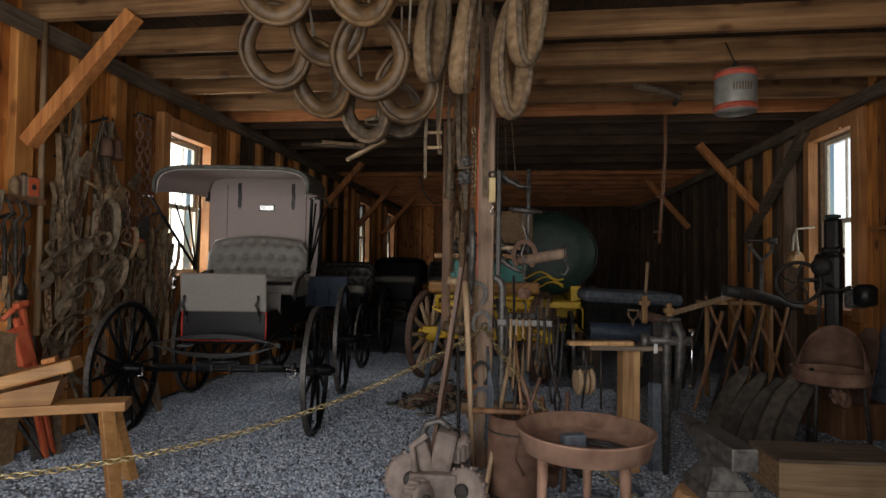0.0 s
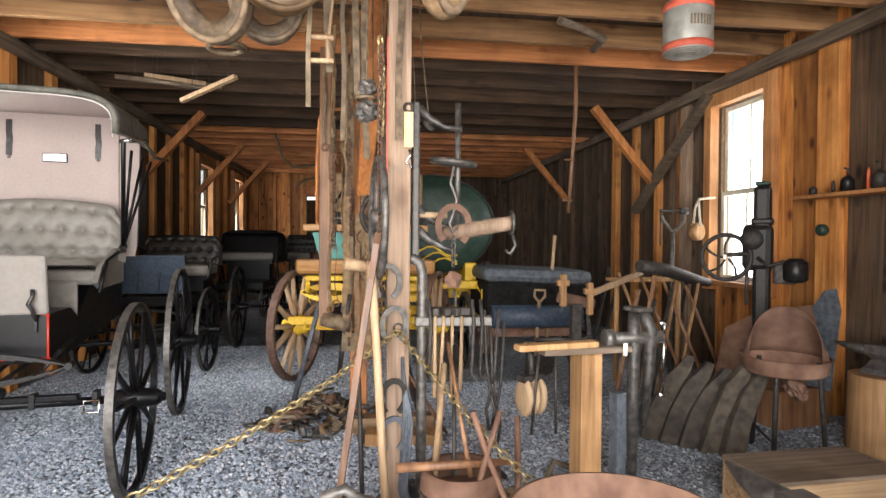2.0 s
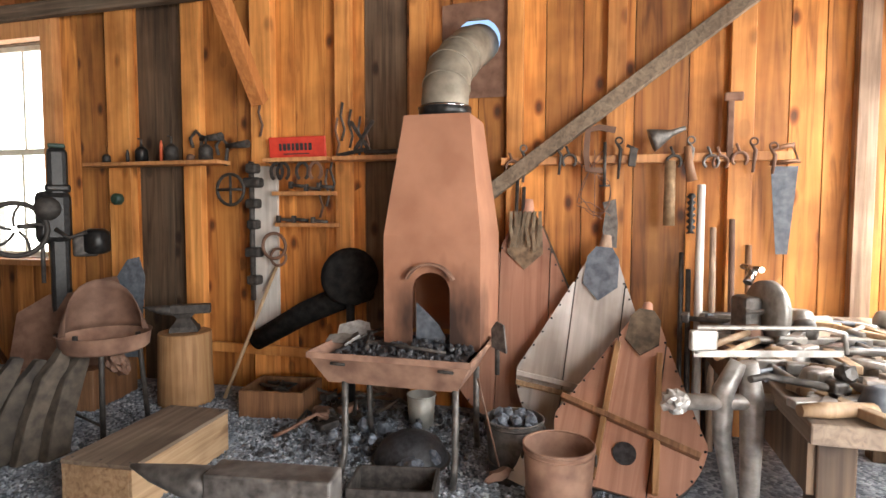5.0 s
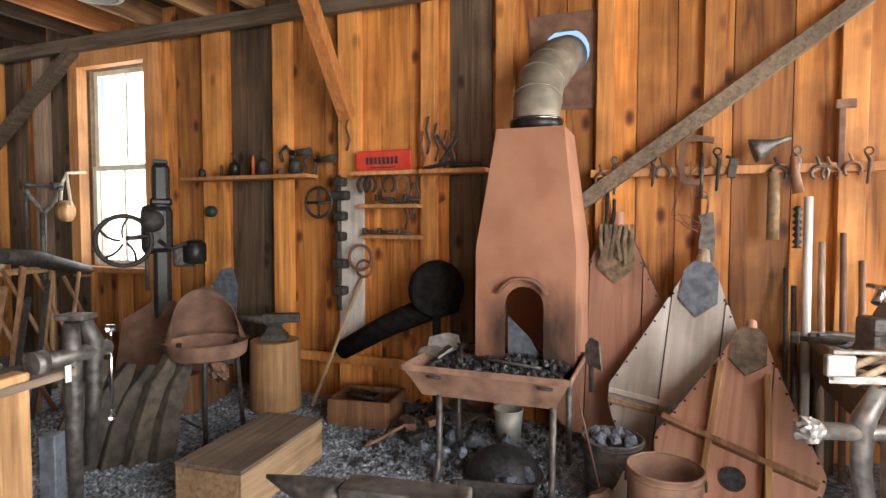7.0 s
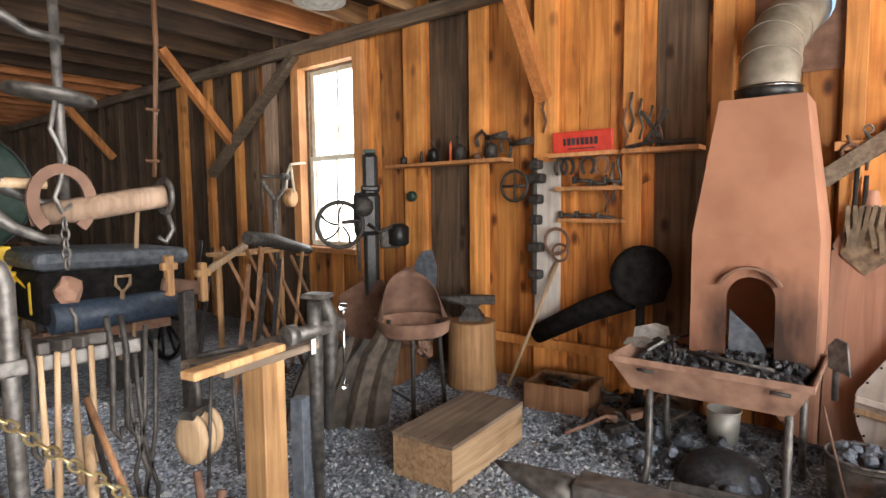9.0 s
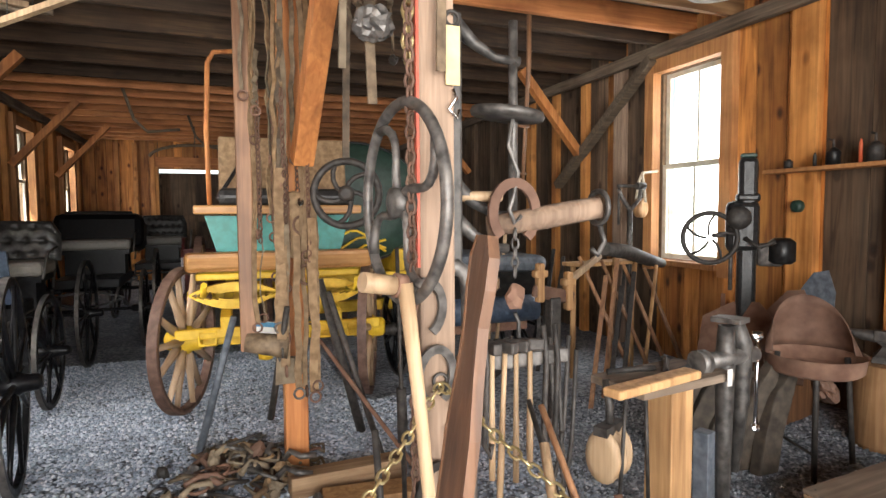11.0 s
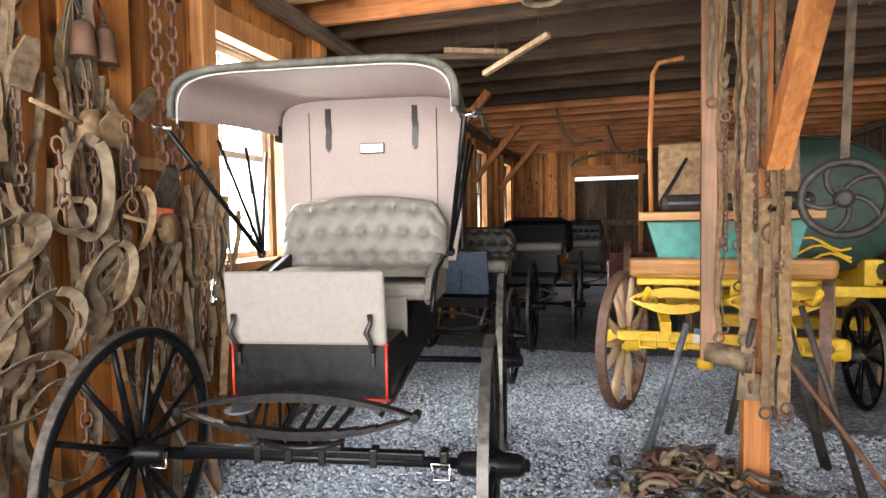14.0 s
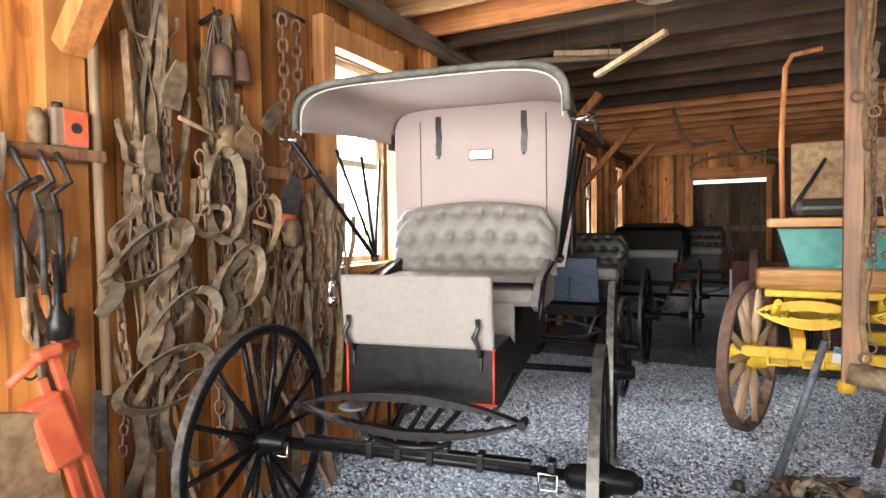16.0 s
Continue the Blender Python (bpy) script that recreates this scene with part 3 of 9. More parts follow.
wf = window("window_5", 0, 1, (-0.525, 0.525, 0, 1.5), "bright front window over the workbench")
wf.matrix_world = pose((FRONT_WINDOW[0] + FRONT_WINDOW[1]) / 2, Y0 - 0.0, FRONT_WINDOW[2], 0, 0, -90)

# knee braces and long wall braces
for a, b, mt, lab in (
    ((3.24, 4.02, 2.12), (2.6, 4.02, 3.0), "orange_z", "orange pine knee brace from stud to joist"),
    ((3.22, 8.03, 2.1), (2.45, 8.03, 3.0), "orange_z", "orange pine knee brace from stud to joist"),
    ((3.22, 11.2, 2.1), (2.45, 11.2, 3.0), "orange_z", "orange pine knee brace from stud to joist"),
    ((-3.3, 3.55, 2.13), (-2.53, 3.55, 3.0), "orange_z", "orange pine knee brace from stud to joist"),
    ((-3.3, 9.15, 2.1), (-2.5, 9.15, 3.0), "orange_z", "orange pine knee brace from stud to joist"),
    ((-3.3, 11.6, 2.1), (-2.5, 11.6, 3.0), "orange_z", "orange pine knee brace from stud to joist"),
    ((-3.3, 13.9, 2.1), (-2.5, 13.9, 3.0), "orange_z", "orange pine knee brace from stud to joist"),
    ((3.24, 2.37, 1.45), (3.24, 0.25, 3.0), "old_x", "long grey diagonal timber brace across the wall"),
    ((3.24, 6.84, 2.9), (3.24, 8.5, 1.75), "old_x", "dark diagonal timber brace beside the window"),
    ((-0.33, 5.24, 1.66), (-0.22, 4.42, 2.99), "orange_z", "orange pine brace from post to joist"),
):
    bm = B()
    beam(bm, (0, 0, 0), Vector(b) - Vector(a), 0.1, 0.09)
    solo("brace", bm, mt, a, lab, "brace", "", "structure")

# central posts and the beam they carry
for x, y, w, mt, lab in ((-0.15, 3.87, 0.105, "old_z", "rough pinkish-grey wooden post with tools hung on it"), (-0.36, 5.46, 0.12, "orange_z", "orange pine post hung with old harness")):
    bm = B()
    box(bm, (0, 0, TOP / 2 - 0.003), (w, w, TOP - 0.006), bevel=0.008)
    solo("post", bm, mt, (x, y, 0), lab, "post", "", "structure")

# far sliding door, shut but for a slit of light over it
far_door = thing("door_1", ((FAR_DOOR[0] + FAR_DOOR[1]) / 2, Y1 + 0.15, 0), "dark weathered plank sliding door shut at the far end", "door", "", "structure")
for i in range(8):
    bm = B()
    box(bm, (-0.78 + i * 0.223, 0.004 * (i % 2), 1.19), (0.226, 0.03, 2.36))
    part("plank", bm, "old_and_shade_board", far_door)
for z in (0.9, 1.35):
    bm = B()
    box(bm, (0, -0.025, z), (1.7, 0.02, 0.14))
    part("rail", bm, "old_and_shade_board", far_door)
for x in (FAR_DOOR[0] - 0.05, FAR_DOOR[1] + 0.05):
    bm = B()
    box(bm, (x, Y1 - 0.02, 1.25), (0.1, 0.09, 2.5), bevel=0.004)
    structure("door_post", bm, "stud", "orange pine post beside the far doorway", "post")
bm = B()
box(bm, (-1.22, Y1 - 0.02, 2.6), (1.75, 0.09, 0.22), bevel=0.004)
structure("door_header", bm, "joist_new", "orange pine header over the far doorway", "beam")
for z in (1.3,):
    bm = B()
    box(bm, (-2.6, Y1 - 0.11, z), (1.2, 0.03, 0.06))
    structure("girt", bm, "stud", "pale horizontal girt on the far wall", "girt")


# ---- carriages ----
def wheel(parent, x, y, z, R, count, rim_mat, spoke_mat, hub_mat, width=0.035, turn=0.0, hub_r=0.075, spoke_r=0.014, phase=0.0, cap=None):
    """A spoked wheel: felloe with tyre, spokes, hub; it turns about x."""
    at = pose(x, y, z, 0, 0, turn)
    bm = B()
    prof = [(-width / 2, R - 0.045), (width / 2, R - 0.045), (width / 2, R - 0.006), (-width / 2, R - 0.006)]
    n = 48
    loops = [[bm.verts.new((px, pr * math.cos(2 * math.pi * i / n), pr * math.sin(2 * math.pi * i / n))) for px, pr in prof] for i in range(n)]
    for i in range(n):
        a, b = loops[i], loops[(i + 1) % n]
        for k in range(4):
            f = bm.faces.new((a[k], a[(k + 1) % 4], b[(k + 1) % 4], b[k]))
            f.smooth = k in (1, 3)
    w = part("wheel", bm, rim_mat, parent, "", at)
    bm = B()
    loops = [[bm.verts.new((px, pr * math.cos(2 * math.pi * i / n), pr * math.sin(2 * math.pi * i / n))) for px, pr in [(-width / 2 - 0.002, R - 0.006), (width / 2 + 0.002, R - 0.006), (width / 2 + 0.002, R), (-width / 2 - 0.002, R)]] for i in range(n)]
    for i in range(n):
        a, b = loops[i], loops[(i + 1) % n]
        for k in range(4):
            bm.faces.new((a[k], a[(k + 1) % 4], b[(k + 1) % 4], b[k]))
    part("tyre", bm, "steel" if rim_mat == "black" else "rim", w, "worn iron tyre")
    bm = B()
    lathe(bm, [(hub_r * 0.5, -0.13), (hub_r * 0.75, -0.11), (hub_r * 0.8, -0.05), (hub_r, -0.03), (hub_r, 0.03), (hub_r * 0.8, 0.05), (hub_r * 0.72, 0.11), (hub_r * 0.5, 0.13)], 20, pose(0, 0, 0, 0, 90, 0))
    part("hub", bm, hub_mat, w)
    data = None
    for i in range(count):
        if data is None:
            bm = B()
            tube(bm, [(0, 0, hub_r * 0.9), (0, 0, hub_r + 0.08), (0, 0, R * 0.6), (0, 0, R - 0.04)], [spoke_r * 0.9, spoke_r * 1.35, spoke_r, spoke_r * 0.85], 8)
            data = mesh_of("spoke", bm)
            data.materials.append(M[spoke_mat])
        s = new("spoke", data)
        s.parent = w
        s.matrix_local = pose(0.012 * (1 if i % 2 else -1), 0, 0, 360 * (i + phase) / count, 0, 0)
    return w


def tufted(bm, w, h, cols, rows, depth, crown=0.0, m=None):
    """A buttoned cushion face in x and z, bulging towards -y, with its back."""
    m = m or Matrix()
    nx, nz = cols * 8, rows * 8
    grid = []
    for j in range(nz + 1):
        row = []
        for i in range(nx + 1):
            u, v = i / nx, j / nz
            x = (u - 0.5) * w
            top = h + crown * (1 - (2 * u - 1) ** 2) - 0.10 * max(0, abs(2 * u - 1) - 0.86) / 0.14
            a = u * cols + (0.5 if int(v * rows) % 2 else 0)
            du, dv = (a % 1) - 0.5, (v * rows % 1) - 0.5
            # dimples at the buttons, shallow pleats between them
            d = math.hypot(du * 1.0, dv * 1.0)
            bulge = 1.0 - 0.62 * math.exp(-(d / 0.2) ** 2) - 0.16 * math.exp(-(dv / 0.09) ** 2) * 1.0
            edge = min(1.0, min(u, 1 - u) * cols * 1.6, min(v, 1 - v) * rows * 1.6 + 0.05)
            row.append(bm.verts.new(m @ Vector((x, -depth * (0.25 + 0.75 * bulge * math.sqrt(max(edge, 0))), v * top))))
        grid.append(row)
    for j in range(nz):
        for i in range(nx):
            bm.faces.new((grid[j][i], grid[j][i + 1], grid[j + 1][i + 1], grid[j + 1][i])).smooth = True
    back = [[bm.verts.new(v.co + (m.to_3x3() @ Vector((0, depth * 1.2, 0)))) for v in row] for row in (grid[0], grid[-1])]
    for i in range(nx):
        bm.faces.new((back[0][i + 1], back[0][i], back[1][i], back[1][i + 1]))
        bm.faces.new((grid[-1][i], grid[-1][i + 1], back[1][i + 1], back[1][i]))
    return bm


def buttons(parent, w, h, cols, rows, y, z0, crown, mat):
    for j in range(rows):
        for i in range(cols):
            shift = 0.5 if j % 2 else 0.0
            u = ((i + 0.5 - shift) / cols) % 1.0
            if u < 0.02 or u > 0.98:
                continue
            top = h + crown * (1 - (2 * u - 1) ** 2)
            bm = B()
            lathe(bm, [(0.003, -0.006), (0.008, -0.004), (0.008, 0.002), (0.003, 0.005)], 8, pose((u - 0.5) * w, y, z0 + (j + 0.5) / rows * top, 90, 0, 0))
            part("button", bm, mat, parent)


def spring(bm, x0, x1, z, rise, leaves, y, thick=0.007, wide=0.04):
    """Leaves of a spring, bowed between x0 and x1."""
    for k in range(leaves):
        f = 1 - k * 0.16
        pts = []
        for i in range(15):
            u = (i / 7 - 1) * f
            pts.append(((x0 + x1) / 2 + (x1 - x0) / 2 * u, y, z + rise * (1 - u * u) - math.copysign(k * thick, rise) * 1.0))
        tube(bm, pts, 0, flat=(wide, thick), up=(0, 1, 0))


buggy = thing("buggy", pose(-2.25, 4.26, 0, 0, 0, 9), "black doctor's buggy with grey lining and folding top", "buggy")
for x, y, z, R, ph in ((-0.7, -0.03, 0.495, 0.52, 0.5), (0.76, 0, 0.49, 0.5, 0.2), (-0.74, 1.42, 0.55, 0.55, 0.0), (0.76, 1.42, 0.55, 0.55, 0.4)):
    wheel(buggy, x, y, z, R, 14, "black", "black", "black", 0.032, 0, 0.06, 0.0125, ph)
for sx in (-1, 1):
    bm = B()
    lathe(bm, [(0.032, 0), (0.033, 0.03), (0.026, 0.034), (0.024, 0.055), (0.014, 0.06)], 16, pose(sx * 0.85, 0, 0.49, 0, 90 * sx, 0))
    cap = part("hub_cap", bm, "black", buggy)
    bm = B()
    ring(bm, (sx * 0.872, 0, 0.49), 0.033, 0.004, "x", 20, 6)
    part("hub_stripe", bm, "red", cap, "red painted hub band")
bm = B()
rod(bm, (-0.74, 0, 0.49), (0.74, 0, 0.49), 0.021, seg=12)
box(bm, (0, 0, 0.515), (1.0, 0.045, 0.03), bevel=0.006)
axle = part("front_axle", bm, "black", buggy)
for x in (-0.62, -0.18, -0.05, 0.09, 0.3, 0.58):
    bm = B()
    box(bm, (x, 0, 0.505), (0.03, 0.062, 0.075), bevel=0.006)
    part("axle_clip", bm, "dkiron", axle)
for x in (-0.6, 0.57):
    bm = B()
    pts = [(x - 0.035, -0.04, 0.5), (x + 0.035, -0.04, 0.5), (x + 0.035, -0.045, 0.44), (x - 0.035, -0.045, 0.44)]
    tube(bm, pts, 0.006, 6, closed=True)
    part("shaft_buckle", bm, "chrome", axle, "bright metal shaft coupling")
bm = B()
rod(bm, (-0.74, 1.42, 0.55), (0.74, 1.42, 0.55), 0.02, seg=10)
part("rear_axle", bm, "black", buggy)
bm = B()
spring(bm, -0.48, 0.48, 0.69, 0.08, 5, -0.06)
part("upper_spring", bm, "dkiron", buggy, "black leaf spring")
bm = B()
spring(bm, -0.48, 0.48, 0.69, -0.1, 5, -0.06)
part("lower_spring", bm, "dkiron", buggy, "black leaf spring with worn shiny edges")
for x in (-0.48, 0.48):
    bm = B()
    rod(bm, (x, -0.09, 0.69), (x, -0.02, 0.69), 0.018, seg=10)
    part("spring_eye", bm, "dkiron", buggy)
for x in (-0.05, 0.05):
    for z in (0.585, 0.745):
        bm = B()
        box(bm, (x, -0.02, z), (0.016, 0.055, 0.05), bevel=0.003)
        part("spring_clip", bm, "dkiron", buggy)
bm = B()
ring(bm, (0, 0.02, 0.555), 0.16, 0.013, "z", 24, 6, squash=0.55)
box(bm, (0, 0.0, 0.54), (0.34, 0.05, 0.025), bevel=0.006)
part("fifth_wheel", bm, "dkiron", buggy)
for x in (-0.16, -0.05, 0.06, 0.17):
    bm = B()
    tube(bm, [(x * 0.6, 0.05, 0.57), (x, 0.5, 0.66), (x * 1.3, 1.4, 0.58)], 0.012, 6)
    part("reach_rod", bm, "dkiron", buggy)
for x in (-0.3, 0.3):
    bm = B()
    tube(bm, [(x, 0.1, 0.63), (x * 1.2, 0.16, 0.72), (x * 1.2, 0.4, 0.76)], 0.011, 6)
    part("step_iron", bm, "dkiron", buggy)
bm = B()
lathe(bm, [(0.06, 0), (0.065, 0.006), (0.06, 0.012)], 16, pose(-0.27, 0.02, 0.665))
part("step_plate", bm, "blueiron", buggy, "small round iron step")
bm = B()
W2 = 0.345
slab(bm, [(0.12, 0.70), (0.12, 0.93), (0.42, 0.93), (0.55, 0.86), (0.72, 0.99), (0.85, 1.06), (1.55, 1.06), (1.55, 0.76), (0.2, 0.66)], 2 * W2 - 0.02, pose(0, 0, 0, 0, 0, 90))
body = part("body", bm, "black", buggy)
bm = B()
box(bm, (0, 0.108, 0.815), (2 * W2 - 0.012, 0.022, 0.24), bevel=0.006)
part("dash_board", bm, "black", body, "black painted wooden toe board")
for a, b in (((-W2 + 0.012, 0.094, 0.70), (-W2 + 0.012, 0.094, 0.93)), ((W2 - 0.012, 0.094, 0.70), (W2 - 0.012, 0.094, 0.93)), ((-W2, 0.092, 0.702), (W2, 0.092, 0.702))):
    bm = B()
    rod(bm, a, b, 0.006, seg=6)
    part("red_stripe", bm, "red", body, "thin red coach line")
for sx in (-1, 1):
    bm = B()
    rod(bm, (sx * (W2 - 0.004), 0.094, 0.93), (sx * (W2 - 0.045), 0.094, 0.93), 0.005, seg=6)
    part("red_stripe", bm, "red", body, "thin red coach line")
# storm apron over the dash
bm = B()
box(bm, (0, 0.07, 1.085), (0.68, 0.034, 0.31), (6, 0, 0), 0.016)
apron = part("apron", bm, "apron", buggy, "light grey leather apron over the dash")
for x in (-0.3, 0.28):
    bm = B()
    tube(bm, [(x, 0.045, 1.06), (x + 0.006, 0.03, 1.03), (x - 0.012, 0.028, 0.99), (x + 0.004, 0.035, 0.955), (x, 0.06, 0.93), (x, 0.088, 0.9)], [0.012, 0.01, 0.013, 0.01, 0.012, 0.008], 6)
    strap = part("strap", bm, "blackleather", apron, "black leather strap")
    bm = B()
    box(bm, (x, 0.088, 0.87), (0.014, 0.012, 0.06), bevel=0.003)
    part("strap_tip", bm, "dkiron", strap)
for z in (1.12, 1.19):
    bm = B()
    rod(bm, (-0.40, 0.08, z), (-0.375, 0.07, z), 0.012, seg=8)
    box(bm, (-0.405, 0.08, z), (0.02, 0.03, 0.03), bevel=0.004)
    part("bracket", bm, "chrome", buggy, "nickel lamp bracket")
bm = B()
rod(bm, (-0.41, 0.08, 1.09), (-0.41, 0.08, 1.24), 0.009, seg=8)
part("lamp_post", bm, "chrome", buggy)
# seat
bm = B()
tufted(bm, 0.96, 0.36, 8, 3, 0.07, 0.055, pose(-0.01, 1.0, 1.17, -8, 0, 0))
back = part("seat_back", bm, "seat", buggy, "grey buttoned leather seat back")
buttons(back, 0.96, 0.36, 8, 3, 0.972, 1.175, 0.055, "apron")
bm = B()
tufted(bm, 0.86, 0.40, 6, 1, 0.06, 0, pose(0, 0.56, 1.14, -88, 0, 0))
part("seat_cushion", bm, "seat", buggy, "grey pleated leather seat cushion")
bm = B()
box(bm, (0, 0.78, 1.09), (0.86, 0.46, 0.09), bevel=0.03)
part("cushion_front", bm, "seat", buggy)
bm = B()
box(bm, (0, 0.56, 0.95), (0.66, 0.03, 0.24), bevel=0.012)
part("seat_fall", bm, "seat", buggy, "grey leather curtain under the seat")
for sx in (-1, 1):
    bm = B()
    slab(bm, [(0.5, 1.06), (0.6, 1.16), (0.95, 1.26), (1.1, 1.26), (1.1, 1.03), (0.6, 1.02)], 0.03, pose(sx * 0.435, 0, 0, 0, 0, 90))
    part("seat_side", bm, "seat" if sx > 0 else "black", buggy)
    bm = B()
    tube(bm, [(sx * 0.46, 0.5, 1.0), (sx * 0.47, 0.62, 1.19), (sx * 0.47, 0.9, 1.24), (sx * 0.47, 1.05, 1.24)], 0.011, 6)
    part("arm_rail", bm, "black", buggy)
# folding top: roof, back curtain, side quarters, bows and props
TW = 0.625
bm = B()
n, sec = 20, []
for k in range(12):
    v = k / 11
    yy = 0.18 + 1.06 * v
    ridge = 2.105 + 0.015 * math.sin(v * math.pi) + 0.075 * v
    row = []
    for i in range(n + 1):
        a = math.pi * i / n
        cx = math.copysign(abs(math.cos(a)) ** 0.35, math.cos(a))
        sz = math.sin(a) ** 0.5 if 0 < i < n else 0
        row.append(((TW - 0.06 * v) * cx, yy, ridge - 0.21 + 0.21 * sz))
    sec.append(row)
outer = [[bm.verts.new((x * 1.02, y, z + 0.014)) for x, y, z in r] for r in sec]
for a, b in zip(outer, outer[1:]):
    for i in range(n):
        bm.faces.new((a[i], a[i + 1], b[i + 1], b[i])).smooth = True
top = part("roof_cover", bm, "roofcloth", buggy, "dark weathered cloth top")
top.modifiers.new("thickness", "SOLIDIFY").thickness = 0.008
bm = B()
inner = [[bm.verts.new(p) for p in r] for r in sec]
for a, b in zip(inner, inner[1:]):
    for i in range(n):
        bm.faces.new((a[i], a[i + 1], b[i + 1], b[i])).smooth = True
lining = part("roof_lining", bm, "cream", buggy, "pale grey-pink cloth lining")
lining.modifiers.new("thickness", "SOLIDIFY").thickness = 0.006
bm = B()
tube(bm, [Vector(p) * 1.0 + Vector((0, -0.008, 0.004)) for p in sec[0]], 0.017, 8)
part("front_bow", bm, "roofcloth", buggy, "dark leather-bound front bow")
bm = B()
tube(bm, [(x * 0.972, y + 0.01, z - 0.014) for x, y, z in sec[0]], 0.0035, 6)
part("binding", bm, "white", buggy, "pale edge binding of the top")
for k in (4, 8):
    bm = B()
    tube(bm, [(x * 0.996, y, z - 0.003) for x, y, z in sec[k]], 0.002, 5)
    part("bow_seam", bm, "dust", lining)
bm = B()
outline = [(-0.5, 1.2)] + [(-0.55, 1.5), (-0.555, 1.95)] + [(sec[-1][n - i][0] * 0.98, sec[-1][n - i][2]) for i in range(1, n)] + [(0.555, 1.95), (0.55, 1.5), (0.5, 1.2)]
slab(bm, outline, 0.014, pose(0, 1.2, 0, 0, 0, 0))
curtain = part("back_curtain", bm, "cream", buggy, "pale grey-pink cloth back curtain")
for x in (-0.38, 0.4):
    bm = B()
    rod(bm, (x, 1.189, 1.3), (x, 1.189, 2.1), 0.003, seg=4)
    part("seam", bm, "dust", curtain)
for x in (-0.26, 0.27):
    bm = B()
    tube(bm, [(x, 1.187, 2.12), (x, 1.182, 2.04), (x + 0.006, 1.18, 1.99), (x, 1.182, 1.94), (x, 1.184, 1.88)], 0, flat=(0.034, 0.006), up=(1, 0, 0))
    st = part("curtain_strap", bm, "blackleather", curtain, "black leather strap with buckle")
    bm = B()
    blob(bm, (x, 1.178, 1.87), 0.012, random.Random(1), sub=2)
    part("buckle", bm, "chrome", st)
bm = B()
box(bm, (0.01, 1.186, 1.875), (0.15, 0.012, 0.062), bevel=0.008)
fr = part("rear_light_frame", bm, "dkiron", curtain)
bm = B()
box(bm, (0.01, 1.178, 1.875), (0.135, 0.004, 0.048))
part("rear_pane", bm, "chrome", fr, "small glazed rear light")
for sx in (-1, 1):
    bm = B()
    slab(bm, [(0.98, 1.28), (1.2, 1.25), (1.22, 2.02), (1.06, 2.0), (1.03, 1.6)], 0.008, pose(sx * 0.562, 0, 0, 0, 0, 90)) if sx > 0 else box(bm, (-0.575, 1.19, 1.98), (0.03, 0.07, 0.1), bevel=0.004)
    part("side_quarter", bm, "black", buggy, "black side quarter of the top")
    bm = B()
    rod(bm, (sx * 0.66, 0.19, 1.86), (sx * 0.52, 0.78, 1.28), 0.013, seg=8)
    part("top_prop", bm, "black", buggy)
    for y1 in (0.55, 0.85, 1.1):
        bm = B()
        rod(bm, (sx * 0.62, y1, 1.86), (sx * 0.52, 0.8, 1.28), 0.009, seg=8)
        part("bow_slat", bm, "black", buggy)
    bm = B()
    rod(bm, (sx * 0.64, 0.19, 1.86), (sx * 0.71, 0.19, 1.87), 0.011, seg=8)
    blob(bm, (sx * 0.715, 0.19, 1.87), 0.02, random.Random(2), sub=2)
    part("prop_knob", bm, "chrome", buggy)
    bm = B()
    blob(bm, (sx * 0.52, 0.79, 1.27), 0.025, random.Random(2), sub=2)
    part("prop_joint", bm, "dkiron", buggy)
bm = B()
tube(bm, [(0.68, 0.25, 1.87), (0.72, 0.4, 1.9), (0.74, 0.6, 1.83), (0.78, 0.8, 1.84)], 0.01, 6)
part("top_joint", bm, "chrome", buggy)


